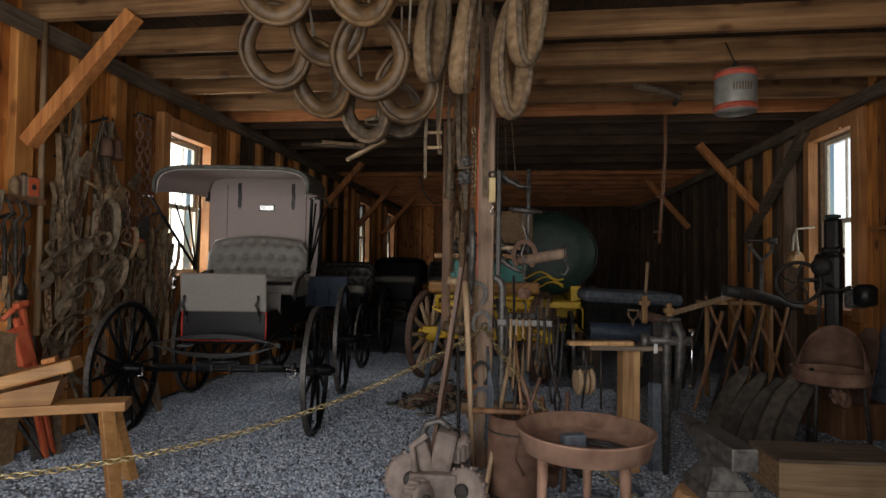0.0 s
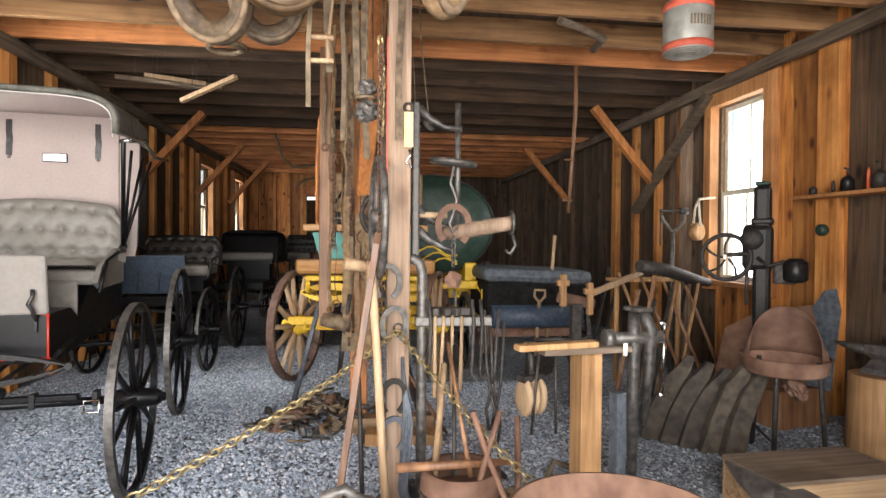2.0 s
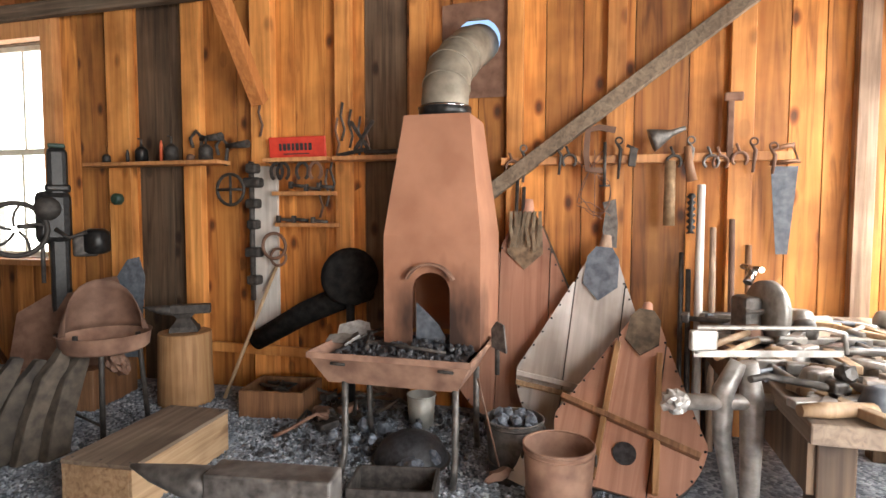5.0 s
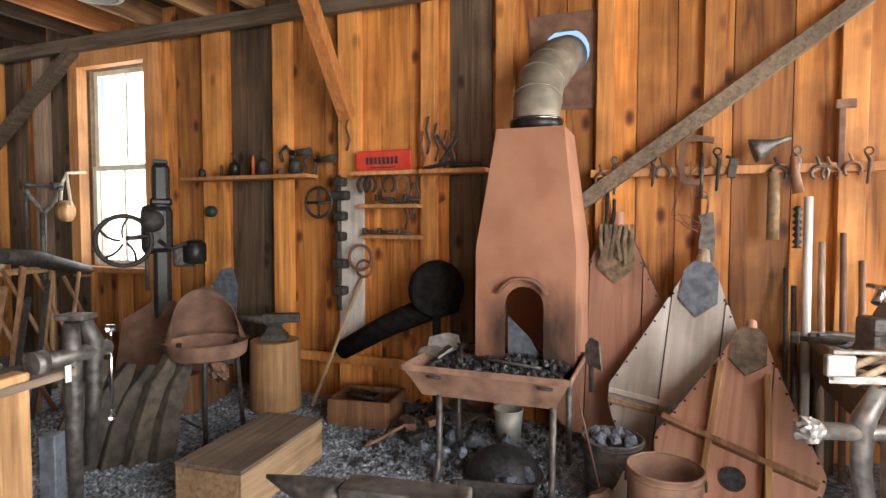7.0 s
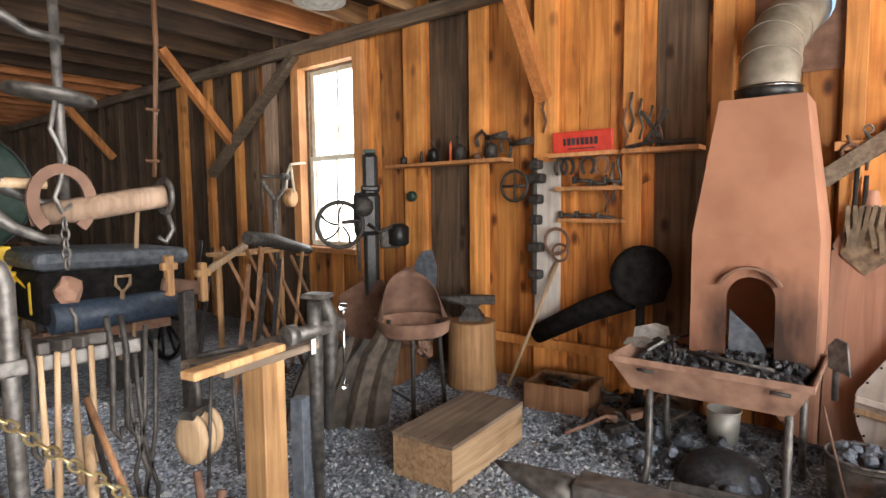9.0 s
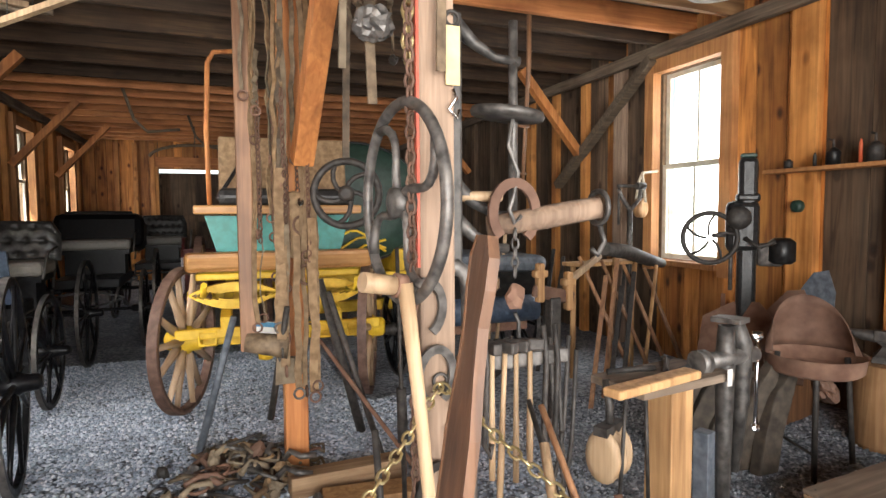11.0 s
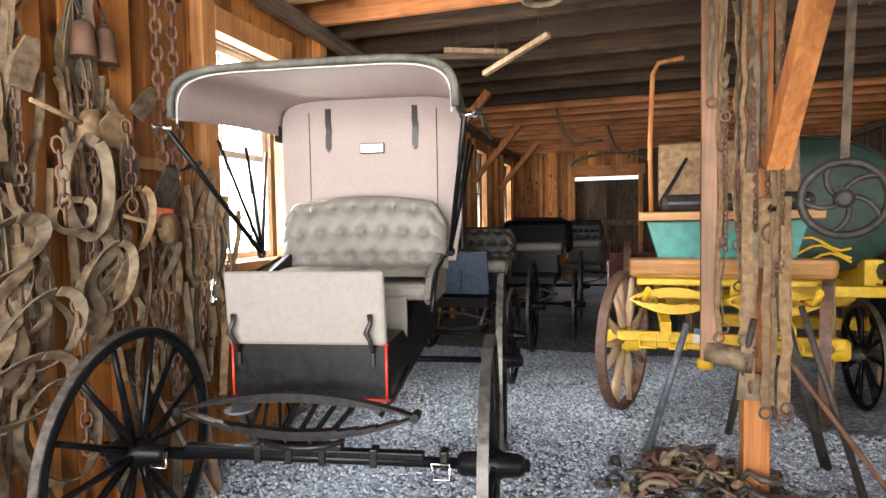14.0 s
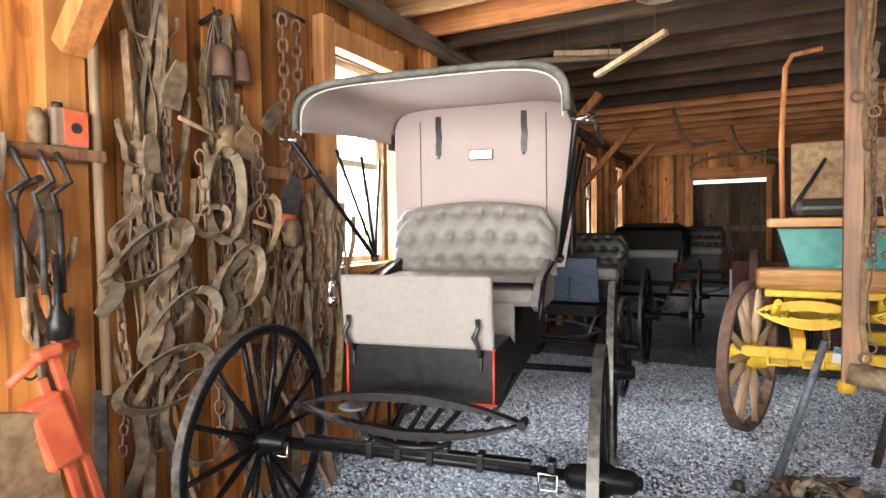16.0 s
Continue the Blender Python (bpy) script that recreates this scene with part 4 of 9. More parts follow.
def dark_carriage(at, label, seat_w=0.72, high=0.0, seat_mat="blackleather", dash=True, R=0.42):
    """A small dark open carriage seen past the buggy: dash, tufted seat, springs and thin wheels."""
    c = thing("carriage", at, label, "carriage", "carriages parked along the wall")
    for x, y, r in ((-0.55, 0, R), (0.55, 0, R), (-0.58, 1.25, R + 0.08), (0.58, 1.25, R + 0.08)):
        wheel(c, x, y, r, r, 12, "black", "black", "black", 0.026, 0, 0.05, 0.010)
    for y, r in ((0, R), (1.25, R + 0.08)):
        bm = B()
        rod(bm, (-0.55, y, r), (0.55, y, r), 0.018, seg=8)
        part("axle", bm, "black", c)
        for rise in (0.07, -0.08):
            bm = B()
            spring(bm, -0.36, 0.36, r + 0.12, rise, 1, y, 0.02)
            part("spring", bm, "dkiron", c)
    bm = B()
    box(bm, (0, 0.62, R + 0.27), (0.62, 1.1, 0.1), bevel=0.01)
    part("body", bm, "black", c)
    for sx in (-1, 1):
        bm = B()
        tube(bm, [(sx * 0.28, -0.1, R + 0.1), (sx * 0.3, 0.05, R + 0.22), (sx * 0.3, 1.2, R + 0.24)], 0.014, 6)
        part("side_rail", bm, "steel", c, "grey iron rail")
        bm = B()
        tube(bm, [(sx * 0.4, 0.55, 0.9 + high), (sx * 0.41, 0.7, 1.1 + high), (sx * 0.41, 1.0, 1.14 + high), (sx * 0.36, 1.05, 0.78 + high)], 0.011, 6)
        part("seat_iron", bm, "steel", c, "bare iron arm rail")
    if dash:
        bm = B()
        box(bm, (0, -0.02, 0.97), (0.68, 0.02, 0.4), (14, 0, 0), 0.008)
        d = part("dash", bm, "bluecloth", c, "dark blue leather dash")
        for x in (-0.1, 0.1):
            bm = B()
            rod(bm, (x, -0.077, 0.81), (x, 0.008, 1.14), 0.005, seg=5)
            part("seam", bm, "blackleather", d)
    bm = B()
    tufted(bm, seat_w, 0.34, 7, 3, 0.06, 0.01, pose(0, 1.02, 1.02 + high, -8, 0, 0))
    sb = part("seat_back", bm, seat_mat, c, "black buttoned leather seat back")
    bm = B()
    box(bm, (0, 0.78, 0.98 + high), (seat_w - 0.06, 0.46, 0.12), bevel=0.035)
    part("seat_cushion", bm, "seat", c, "worn grey seat cushion")
    bm = B()
    box(bm, (0, 0.8, 0.9 + high), (seat_w - 0.1, 0.42, 0.06))
    box(bm, (0, 0.8, 0.78 + high / 2), (seat_w - 0.2, 0.3, 0.28 + high))
    part("seat_box", bm, "black", c)
    return c


dark_carriage(pose(-2.45, 7.2, 0, 0, 0, 1), "black open carriage with blue dash and buttoned seat", 0.86, R=0.42)
second = dark_carriage(pose(-2.05, 9.2, 0, 0, 0, 1), "black carriage with its top folded down", 0.8, 0.1, dash=False)
bm = B()
box(bm, (0, 1.15, 1.2), (0.95, 0.5, 0.42), (-12, 0, 0), 0.09)
part("folded_top", bm, "black", second, "folded black leather top")
third = dark_carriage(pose(-1.55, 11.3, 0, 0, 0, 0), "black runabout far down the barn", 0.66, 0.05, dash=False)
maroon = thing("sleigh", (-0.75, 9.6, 0), "maroon painted cutter sleigh with curved sides", "sleigh")
for sx in (-1, 1):
    bm = B()
    slab(bm, [(-0.5, 0.55), (-0.46, 0.95), (-0.2, 1.15), (0.2, 1.15), (0.4, 0.9), (0.42, 0.5), (0, 0.42)], 0.03, pose(sx * 0.36, 0, 0, 0, 0, 90))
    part("side_panel", bm, "maroon", maroon)
    bm = B()
    tube(bm, [(sx * 0.34, -0.75, 0.4), (sx * 0.34, -0.68, 0.15), (sx * 0.34, -0.5, 0.03), (sx * 0.34, 0.7, 0.02)], 0.02, 6)
    part("runner", bm, "dkiron", maroon)
    for y in (-0.3, 0.3):
        bm = B()
        rod(bm, (sx * 0.34, y, 0.03), (sx * 0.34, y, 0.5), 0.015, seg=6)
        part("strut", bm, "dkiron", maroon)
bm = B()
box(bm, (0, 0, 0.5), (0.72, 0.9, 0.05), bevel=0.01)
box(bm, (0, -0.47, 0.8), (0.7, 0.03, 0.5), (10, 0, 0), 0.01)
part("body", bm, "maroon", maroon)
# ---- the tank wagon ----
wagon = thing("spring_wagon", pose(-0.31, 6.72, 0, 0, 0, -2), "yellow and teal horse-drawn spring wagon", "wagon")
for x, y, R, ph in ((-0.66, 0.0, 0.52, 0.3), (0.66, 0.0, 0.52, 0.1), (-0.66, 1.7, 0.6, 0), (0.66, 1.7, 0.6, 0.5)):
    wheel(wagon, x, y, R, R, 14, "rim", "spoke", "yellow", 0.06, -17 if y == 0 else 0, 0.1, 0.024, ph)
for y, z in ((0, 0.52), (1.7, 0.6)):
    bm = B()
    box(bm, (0, y, z), (1.22, 0.1, 0.09), bevel=0.012)
    part("axle_tree", bm, "yellow", wagon)
bm = B()
box(bm, (0, -0.17, 0.585), (1.42, 0.055, 0.075), bevel=0.012)
bar = part("doubletree_bar", bm, "yellow", wagon, "yellow painted draft bar")
for x in (-0.5, -0.3, 0.3, 0.52):
    bm = B()
    tube(bm, [(x - 0.055, -0.19, 0.60), (x + 0.055, -0.19, 0.60), (x + 0.055, -0.2, 0.51), (x - 0.055, -0.2, 0.51)], 0.013, 6, closed=True)
    part("iron_loop", bm, "yellow", bar)
for sx in (-1, 1):
    bm = B()
    spring(bm, sx * 0.32 - 0.3, sx * 0.32 + 0.3, 0.84, -0.1, 5, -0.05, 0.014, 0.06)
    spring(bm, sx * 0.32 - 0.3, sx * 0.32 + 0.3, 0.84, 0.08, 5, -0.05, 0.014, 0.06)
    part("leaf_spring", bm, "yellow", wagon, "yellow painted leaf spring")
    bm = B()
    beam(bm, (sx * 0.38, -0.25, 0.66), (sx * 0.38, 1.7, 0.78), 0.07, 0.09)
    part("chassis_rail", bm, "yellow", wagon)
    bm = B()
    tube(bm, [(sx * 0.5, -0.42, 0.95), (sx * 0.52, -0.25, 0.86), (sx * 0.52, 0.1, 0.84)], 0.022, 6)
    part("step_bracket", bm, "yellow", wagon)
bm = B()
box(bm, (0, -0.05, 0.97), (1.15, 0.12, 0.05), bevel=0.012)
part("cross_bar", bm, "yellow", wagon)
bm = B()
lathe(bm, [(0.02, 0), (0.05, 0.01), (0.055, 0.06), (0.03, 0.09)], 12, pose(-0.12, -0.14, 0.36))
part("king_pin", bm, "yellow", wagon)
bm = B()
box(bm, (0, -0.3, 1.09), (1.25, 0.03, 0.13), (12, 0, 0), 0.03)
part("foot_board", bm, "plank", wagon, "varnished wooden footboard")
bm = B()
slab(bm, [(-0.42, 1.12), (-0.5, 1.4), (0.5, 1.4), (0.42, 1.12)], 0.32, pose(0, 0.0, 0))
part("seat_box", bm, "teal", wagon, "teal painted seat box")
bm = B()
box(bm, (0, -0.06, 1.44), (1.12, 0.5, 0.06), bevel=0.012)
part("seat_board", bm, "plank", wagon, "varnished wooden seat board")
bm = B()
box(bm, (0.06, -0.02, 1.53), (0.95, 0.4, 0.12), bevel=0.05)
part("seat_cushion", bm, "blackleather", wagon, "black leather seat cushion")
bm = B()
box(bm, (0.06, 0.22, 1.75), (0.95, 0.04, 0.5), (-8, 0, 0), 0.02)
part("seat_back", bm, "leather_pale", wagon, "tan leather seat back")
bm = B()
tube(bm, [(-0.47, -0.02, 1.46), (-0.48, 0.0, 2.0), (-0.46, 0.02, 2.48), (-0.42, 0.03, 2.56), (-0.25, 0.03, 2.58)], 0.017, 8)
part("umbrella_pole", bm, "orange_z", wagon, "orange wooden pole with hooked top")
bm = B()
tube(bm, [(-0.42, -0.02, 1.52), (-0.3, 0.1, 1.72), (-0.2, 0.25, 1.9), (0.0, 0.3, 1.93)], 0.014, 8)
part("seat_rail", bm, "dkiron", wagon)
sprinkler = thing("water_wagon", (0.36, 7.1, 0), "dark green water tank wagon with yellow gear", "wagon")
for x, y, R in ((-0.62, 1.9, 0.6), (0.66, 0.5, 0.55), (0.66, 1.9, 0.6)):
    wheel(sprinkler, x, y, R, R, 12, "rim", "spoke", "yellow", 0.05, 0, 0.09, 0.02, 0.2)
bm = B()
lathe(bm, [(0.05, 0.0), (0.42, 0.01), (0.62, 0.05), (0.66, 0.12), (0.67, 0.9), (0.67, 1.9), (0.62, 2.05), (0.05, 2.1)], 36, pose(0, 0, 0, -90, 0, 0))
for v in bm.verts:
    v.co.z = v.co.z * 0.78 + 1.5
tank = part("tank", bm, "green", sprinkler, "dark green painted round water tank")
for yy in (0.14, 0.9, 1.7):
    bm = B()
    ring(bm, (0, yy, 1.5), 0.672, 0.01, "y", 40, 6, squash=0.78)
    part("hoop", bm, "dkiron", tank)
for k in range(3):
    bm = B()
    tube(bm, [(0.0 + 0.5 * u, -0.012, 1.1 + 0.06 * k + 0.05 * math.sin(u * 7 + k)) for u in [i / 8 - 0.5 for i in range(9)]], 0.011, 5)
    part("scroll", bm, "yellow", tank, "yellow painted scroll line")
for x in (-0.4, 0.4):
    bm = B()
    box(bm, (x, 1.0, 1.0), (0.12, 2.0, 0.2), bevel=0.01)
    part("bolster", bm, "yellow", sprinkler)
for y, z in ((0.5, 0.55), (1.9, 0.6)):
    bm = B()
    box(bm, (0, y, z), (1.2, 0.1, 0.1), bevel=0.01)
    box(bm, (0, y, 0.8), (0.9, 0.1, 0.22), bevel=0.01)
    part("axle_tree", bm, "yellow", sprinkler)
bm = B()
box(bm, (0.47, -0.42, 0.75), (0.08, 0.05, 0.24), bevel=0.02)
rod(bm, (0.46, -0.4, 0.8), (0.42, 0.1, 0.95), 0.015)
part("step_plate", bm, "yellow", sprinkler)
bm = B()
box(bm, (0.1, -0.1, 0.88), (1.0, 0.08, 0.08), bevel=0.01)
part("front_bar", bm, "yellow", sprinkler)
bm = B()
tube(bm, [(0.1, -0.15, 0.6), (0.1, -0.24, 0.42), (0.07, -0.26, 0.25)], 0.012, 6)
part("hanging_hook", bm, "yellow", wagon)
bm = B()
box(bm, (-0.12, -0.21, 0.6), (0.16, 0.004, 0.1), (0, 8, 0))
sign = solo("paper_card", bm, "white", pose(-0.31, 6.72, 0.0, 0, 0, -2), "printed paper card lying on the wagon draft bar", "card")
bm = B()
box(bm, (-0.12, -0.215, 0.63), (0.15, 0.003, 0.035), (0, 8, 0))
part("print_bar", bm, "blue", sign)


# ---- the forge ----
def frustum(bm, y0, y1, x0, x1, z0, Y0_, Y1_, X0_, X1_, z1):
    a = [bm.verts.new(p) for p in ((x0, y0, z0), (x1, y0, z0), (x1, y1, z0), (x0, y1, z0))]
    b = [bm.verts.new(p) for p in ((X0_, Y0_, z1), (X1_, Y0_, z1), (X1_, Y1_, z1), (X0_, Y1_, z1))]
    for i in range(4):
        bm.faces.new((a[i], a[(i + 1) % 4], b[(i + 1) % 4], b[i]))
    return a, b


hood = thing("forge_hood", (2.52, 2.53, 0.60), "rust-red sheet steel forge hood with arched mouth", "forge hood")
bm = B()
# front sheet with the arch cut in it, then sides, back, sloped upper part
AW, AH = 0.105, 0.31
arch = [(-AW, 0.0)] + [(-AW * math.cos(a), AH + AW * math.sin(a)) for a in [math.pi * i / 10 for i in range(11)]] + [(AW, 0.0)]
HY, HZ = 0.27, 0.61
front = [bm.verts.new((0, y, z)) for y, z in arch]
cl, cr = bm.verts.new((0, -HY, 0)), bm.verts.new((0, HY, 0))
tl, tr = bm.verts.new((0, -HY, HZ)), bm.verts.new((0, HY, HZ))
mid = bm.verts.new((0, 0, HZ))
bm.faces.new([cl] + front[:7] + [mid, tl])
bm.faces.new([mid] + front[6:] + [cr, tr])
p = [bm.verts.new(c) for c in ((0.05, -HY - 0.0, 0), (0.55, -HY, 0), (0.55, HY, 0))]
q = [bm.verts.new(c) for c in ((0.55, -HY, HZ), (0.55, HY, HZ))]
bm.faces.new((cl, tl, q[0], p[1]))
bm.faces.new((cr, p[2], q[1], tr))
bm.faces.new((p[1], q[0], q[1], p[2]))
u = [bm.verts.new(c) for c in ((0.1, -0.185, 1.27), (0.1, 0.185, 1.27), (0.48, 0.185, 1.27), (0.48, -0.185, 1.27))]
bm.faces.new((tl, mid, tr, u[1], u[0]))
bm.faces.new((tr, q[1], u[2], u[1]))
bm.faces.new((q[1], q[0], u[3], u[2]))
bm.faces.new((q[0], tl, u[0], u[3]))
bm.faces.new(u)
bmesh.ops.delete(bm, geom=[p[0]], context="VERTS")
shell = part("shell", bm, "hood", hood)
shell.modifiers.new("thickness", "SOLIDIFY").thickness = 0.006
bm = B()
tube(bm, [(-0.022, -0.143 * math.cos(a), 0.318 + 0.143 * math.sin(a)) for a in [math.pi * (0.14 + 0.72 * i / 12) for i in range(13)]], 0, flat=(0.055, 0.012), up=(1, 0, 0))
part("arch_lip", bm, "rust", hood, "bent steel lip over the mouth")
bm = B()
slab(bm, [(-0.1, 0.0), (0.1, 0.0), (0.02, 0.13), (-0.1, 0.24)], 0.01, pose(0.06, 0, 0, 0, 0, -90))
part("inner_shield", bm, "blueiron", hood, "ash-grey inner sheet")

pipe = thing("stove_pipe", (2.80, 2.53, 1.875), "galvanised stove pipe elbow rising into the wall", "pipe")
path = [(0, 0, 0.0), (0, 0, 0.09), (0.03, 0, 0.18), (0.13, 0.005, 0.30), (0.26, -0.02, 0.40), (0.40, -0.05, 0.50), (0.62, -0.07, 0.58)]
bm = B()
tube(bm, path, 0.136, 22, caps=False)
pp = part("pipe_wall", bm, "galv", pipe)
pp.modifiers.new("thickness", "SOLIDIFY").thickness = 0.003
for i in (2, 3, 4):
    bm = B()
    a, b = Vector(path[i]), Vector(path[min(i + 1, 6)])
    d = (b - Vector(path[i - 1])).normalized()
    ring(bm, a, 0.138, 0.005, "z", 24, 6, m=d.to_track_quat("Z", "Y").to_matrix())
    part("seam_ring", bm, "galv", pipe)
bm = B()
lathe(bm, [(0.143, 0), (0.151, 0.004), (0.151, 0.062), (0.143, 0.066)], 24)
col = part("collar_band", bm, "dkiron", pipe, "black pipe collar")
bm = B()
ring(bm, (0, 0, 0.055), 0.152, 0.004, "z", 24, 6)
part("wire", bm, "chrome", col)
bm = B()
hole = [(0.152 * math.cos(2 * math.pi * i / 24) + 2.455, 0.152 * math.sin(2 * math.pi * i / 24) + 2.455) for i in range(24)]
edge = []
for y, z in hole:
    dy, dz = y - 2.455, z - 2.45
    s = min(0.24 / max(abs(dy), 1e-6), (0.26 if dz > 0 else 0.36) / max(abs(dz), 1e-6))
    edge.append((2.455 + dy * s, 2.45 + dz * s))
ha, ea = [bm.verts.new((0, y, z)) for y, z in hole], [bm.verts.new((0, y, z)) for y, z in edge]
for i in range(24):
    j = (i + 1) % 24
    bm.faces.new((ha[i], ha[j], ea[j], ea[i]))
plate = solo("flue_plate", bm, "maroon", (XR - 0.036, 0, 0), "dark rusty sheet round the flue hole in the wall", "plate", "", "structure")
plate.data.materials[0] = M["rust"]
plate.modifiers.new("thickness", "SOLIDIFY").thickness = 0.004

hearth = thing("forge_hearth", (2.45, 2.65, 0), "cast-iron forge hearth pan on four bent legs", "forge")
bm = B()
X0, X1, Ya, Yb = -0.3, 0.3, -0.42, 0.42
a, b = frustum(bm, Ya + 0.08, Yb - 0.08, X0 + 0.07, X1 - 0.05, 0.47, Ya, Yb, X0, X1, 0.62)
bm.faces.new(list(reversed(a)))
pan = part("pan", bm, "pinkrust", hearth, "rusty flared cast-iron pan")
pan.modifiers.new("thickness", "SOLIDIFY").thickness = 0.014
bm = B()
tube(bm, [(X0, Ya, 0.622), (X1, Ya, 0.622), (X1, Yb, 0.622), (X0, Yb, 0.622)], 0, closed=True, flat=(0.03, 0.012), up=(0, 0, 1))
part("rim", bm, "pinkrust", pan)
for y in (-0.3, 0.25):
    bm = B()
    tube(bm, [(X0 - 0.004, y - 0.04, 0.585), (X0 - 0.02, y - 0.02, 0.59), (X0 - 0.02, y + 0.03, 0.592)], 0.008, 6)
    part("lug", bm, "iron", pan)
for x, y, dx in ((-0.22, -0.33, -0.03), (-0.22, 0.25, -0.05), (0.22, -0.34, 0.03), (0.22, 0.3, 0.03)):
    bm = B()
    tube(bm, [(x, y, 0.48), (x, y, 0.2), (x + dx * 0.3, y, 0.1), (x + dx * 1.6, y, 0.0)], 0.017, 10)
    part("leg", bm, "steel", hearth, "bent pipe leg")
bm = B()
rod(bm, (0.2, -0.46, 0.45), (0.2, -0.46, 0.72), 0.014, seg=8)
bmr = part("blade_bracket", bm, "iron", hearth)
bm = B()
slab(bm, [(-0.05, -0.08), (0.05, -0.06), (0.055, 0.04), (0.02, 0.085), (-0.03, 0.07)], 0.012, pose(0.18, -0.475, 0.66, 0, 0, 60))
part("blade", bm, "steel", bmr)
bm = B()
rr = random.Random(8)
for i in range(330):
    x, y = rr.uniform(X0 + 0.08, X1 - 0.04), rr.uniform(Ya + 0.06, Yb - 0.1)
    hgt = 0.62 + 0.035 * math.exp(-((y + 0.12) / 0.2) ** 2 - ((x - 0.12) / 0.2) ** 2)
    blob(bm, (x, y, hgt - 0.02 + rr.uniform(-0.01, 0.012)), rr.uniform(0.008, 0.022), rr)
box(bm, (0, 0, 0.585), (0.5, 0.72, 0.03))
solo("coal_bed", bm, "coal", (2.45, 2.65, 0), "bed of black coal and clinker in the hearth", "coal", "", "stuff")
for k, (x, y, z, rz, ln) in enumerate(((2.42, 2.85, 0.645, 20, 0.3), (2.5, 2.9, 0.65, -15, 0.26), (2.35, 2.6, 0.635, 80, 0.42))):
    bm = B()
    rod(bm, (-ln / 2, 0, 0), (ln / 2, 0, 0.015), 0.009, seg=6)
    box(bm, (ln / 2, 0, 0.015), (0.06, 0.035, 0.012))
    solo("poker", bm, "iron", pose(x, y, z, 0, 0, rz), "dark iron poker lying in the hearth", "poker", "forge irons")
bm = B()
slab(bm, [(-0.09, 0), (0.08, 0.01), (0.07, 0.07), (-0.05, 0.09)], 0.012, pose(0, 0, 0, 60, 0, 20))
solo("fire_shovel", bm, "steel", (2.42, 2.98, 0.635), "flat steel fire shovel blade on the hearth", "shovel")


def bucket(at, r0, r1, h, mat, label, fill=None, rings=(0.3, 0.92)):
    b = thing("bucket", at, label, "bucket", "buckets by the forge")
    bm = B()
    lathe(bm, [(r0, 0), (r1, h), (r1 - 0.006, h), (r0 - 0.006, 0.012), (0.004, 0.012)], 28)
    wall = part("wall", bm, mat, b)
    bm = B()
    ring(bm, (0, 0, h), r1, 0.007, "z", 28, 6)
    part("rim", bm, mat, wall)
    for f in rings:
        bm = B()
        ring(bm, (0, 0, h * f), r0 + (r1 - r0) * f + 0.001, 0.0045, "z", 28, 5)
        part("bead", bm, mat, wall)
    for s in (-1, 1):
        bm = B()
        ring(bm, (0, s * (r1 + 0.005), h * 0.82), 0.022, 0.005, "y", 10, 5)
        part("lug", bm, "iron", b)
    if fill:
        rr = random.Random(3)
        for i in range(26):
            bm = B()
            a, q = rr.uniform(0, 6.28), math.sqrt(rr.random()) * (r1 - 0.04)
            blob(bm, (q * math.cos(a), q * math.sin(a), h - 0.012 + rr.uniform(-0.015, 0.02)), rr.uniform(0.022, 0.036), rr, sub=1)
            solo("coke_lump", bm, fill, at, "blue-grey lump of coke in the bucket", "coke", "coke lumps")
        bm = B()
        lathe(bm, [(r0 - 0.01, 0.02), (r1 - 0.012, h - 0.04)], 20)
        part("load", bm, "coal", b)
    return b


bucket(Matrix.Translation((2.42, 2.06, 0)), 0.125, 0.145, 0.3, "steel", "dark grey steel bucket full of coke", "ash")
bucket(Matrix.Translation((2.12, 1.82, 0)), 0.14, 0.155, 0.31, "pinkrust", "empty rusty brown steel bucket")
bm = B()
slab(bm, [(-0.07, 0), (0.06, 0.02), (0.07, 0.15), (0.02, 0.19), (-0.06, 0.16)], 0.006, pose(0, 0, 0, 12, 0, 70))
wp = solo("torn_label", bm, "white", pose(2.28, 2.05, 0.03), "torn white paper label on the bucket", "label")
bm = B()
blob(bm, (2.2, 2.1, 0.1), 0.045, random.Random(5), (0.7, 0.7, 1.6), 2)
rod(bm, (2.2, 2.1, 0.14), (2.18, 2.2, 0.56), 0.005, seg=5)
solo("ladle", bm, "rust", (0, 0, 0), "small rusty ladle hung from the hearth rim", "ladle")
bm = B()
rr = random.Random(12)
for i in range(260):
    x, y = rr.uniform(2.25, 3.25), rr.uniform(2.3, 3.6)
    hgt = 0.09 * math.exp(-((x - 2.75) / 0.3) ** 2 - ((y - 2.8) / 0.35) ** 2)
    blob(bm, (x, y, hgt * rr.random() + 0.008), rr.uniform(0.008, 0.024), rr)
solo("coal_heap", bm, "coal", (0, 0, 0), "heap of black coal spilled under the hearth", "coal", "", "stuff")
for k in range(14):
    bm = B()
    blob(bm, (0, 0, 0.035), rr.uniform(0.03, 0.055), rr, (1, 1, 0.7), 2)
    solo("coke_lump", bm, "ash", (rr.uniform(2.2, 2.75), rr.uniform(2.45, 3.1), rr.uniform(0.0, 0.05)), "pale grey lump of coke on the floor", "coke", "coke lumps")
kettle = thing("iron_kettle", (2.45, 2.62, 0), "upturned black cast-iron kettle under the hearth", "kettle")
bm = B()
lathe(bm, [(0.2, 0.0), (0.205, 0.012), (0.19, 0.06), (0.155, 0.11), (0.09, 0.145), (0.02, 0.155)], 28)
part("bowl", bm, "coal", kettle)
bm = B()
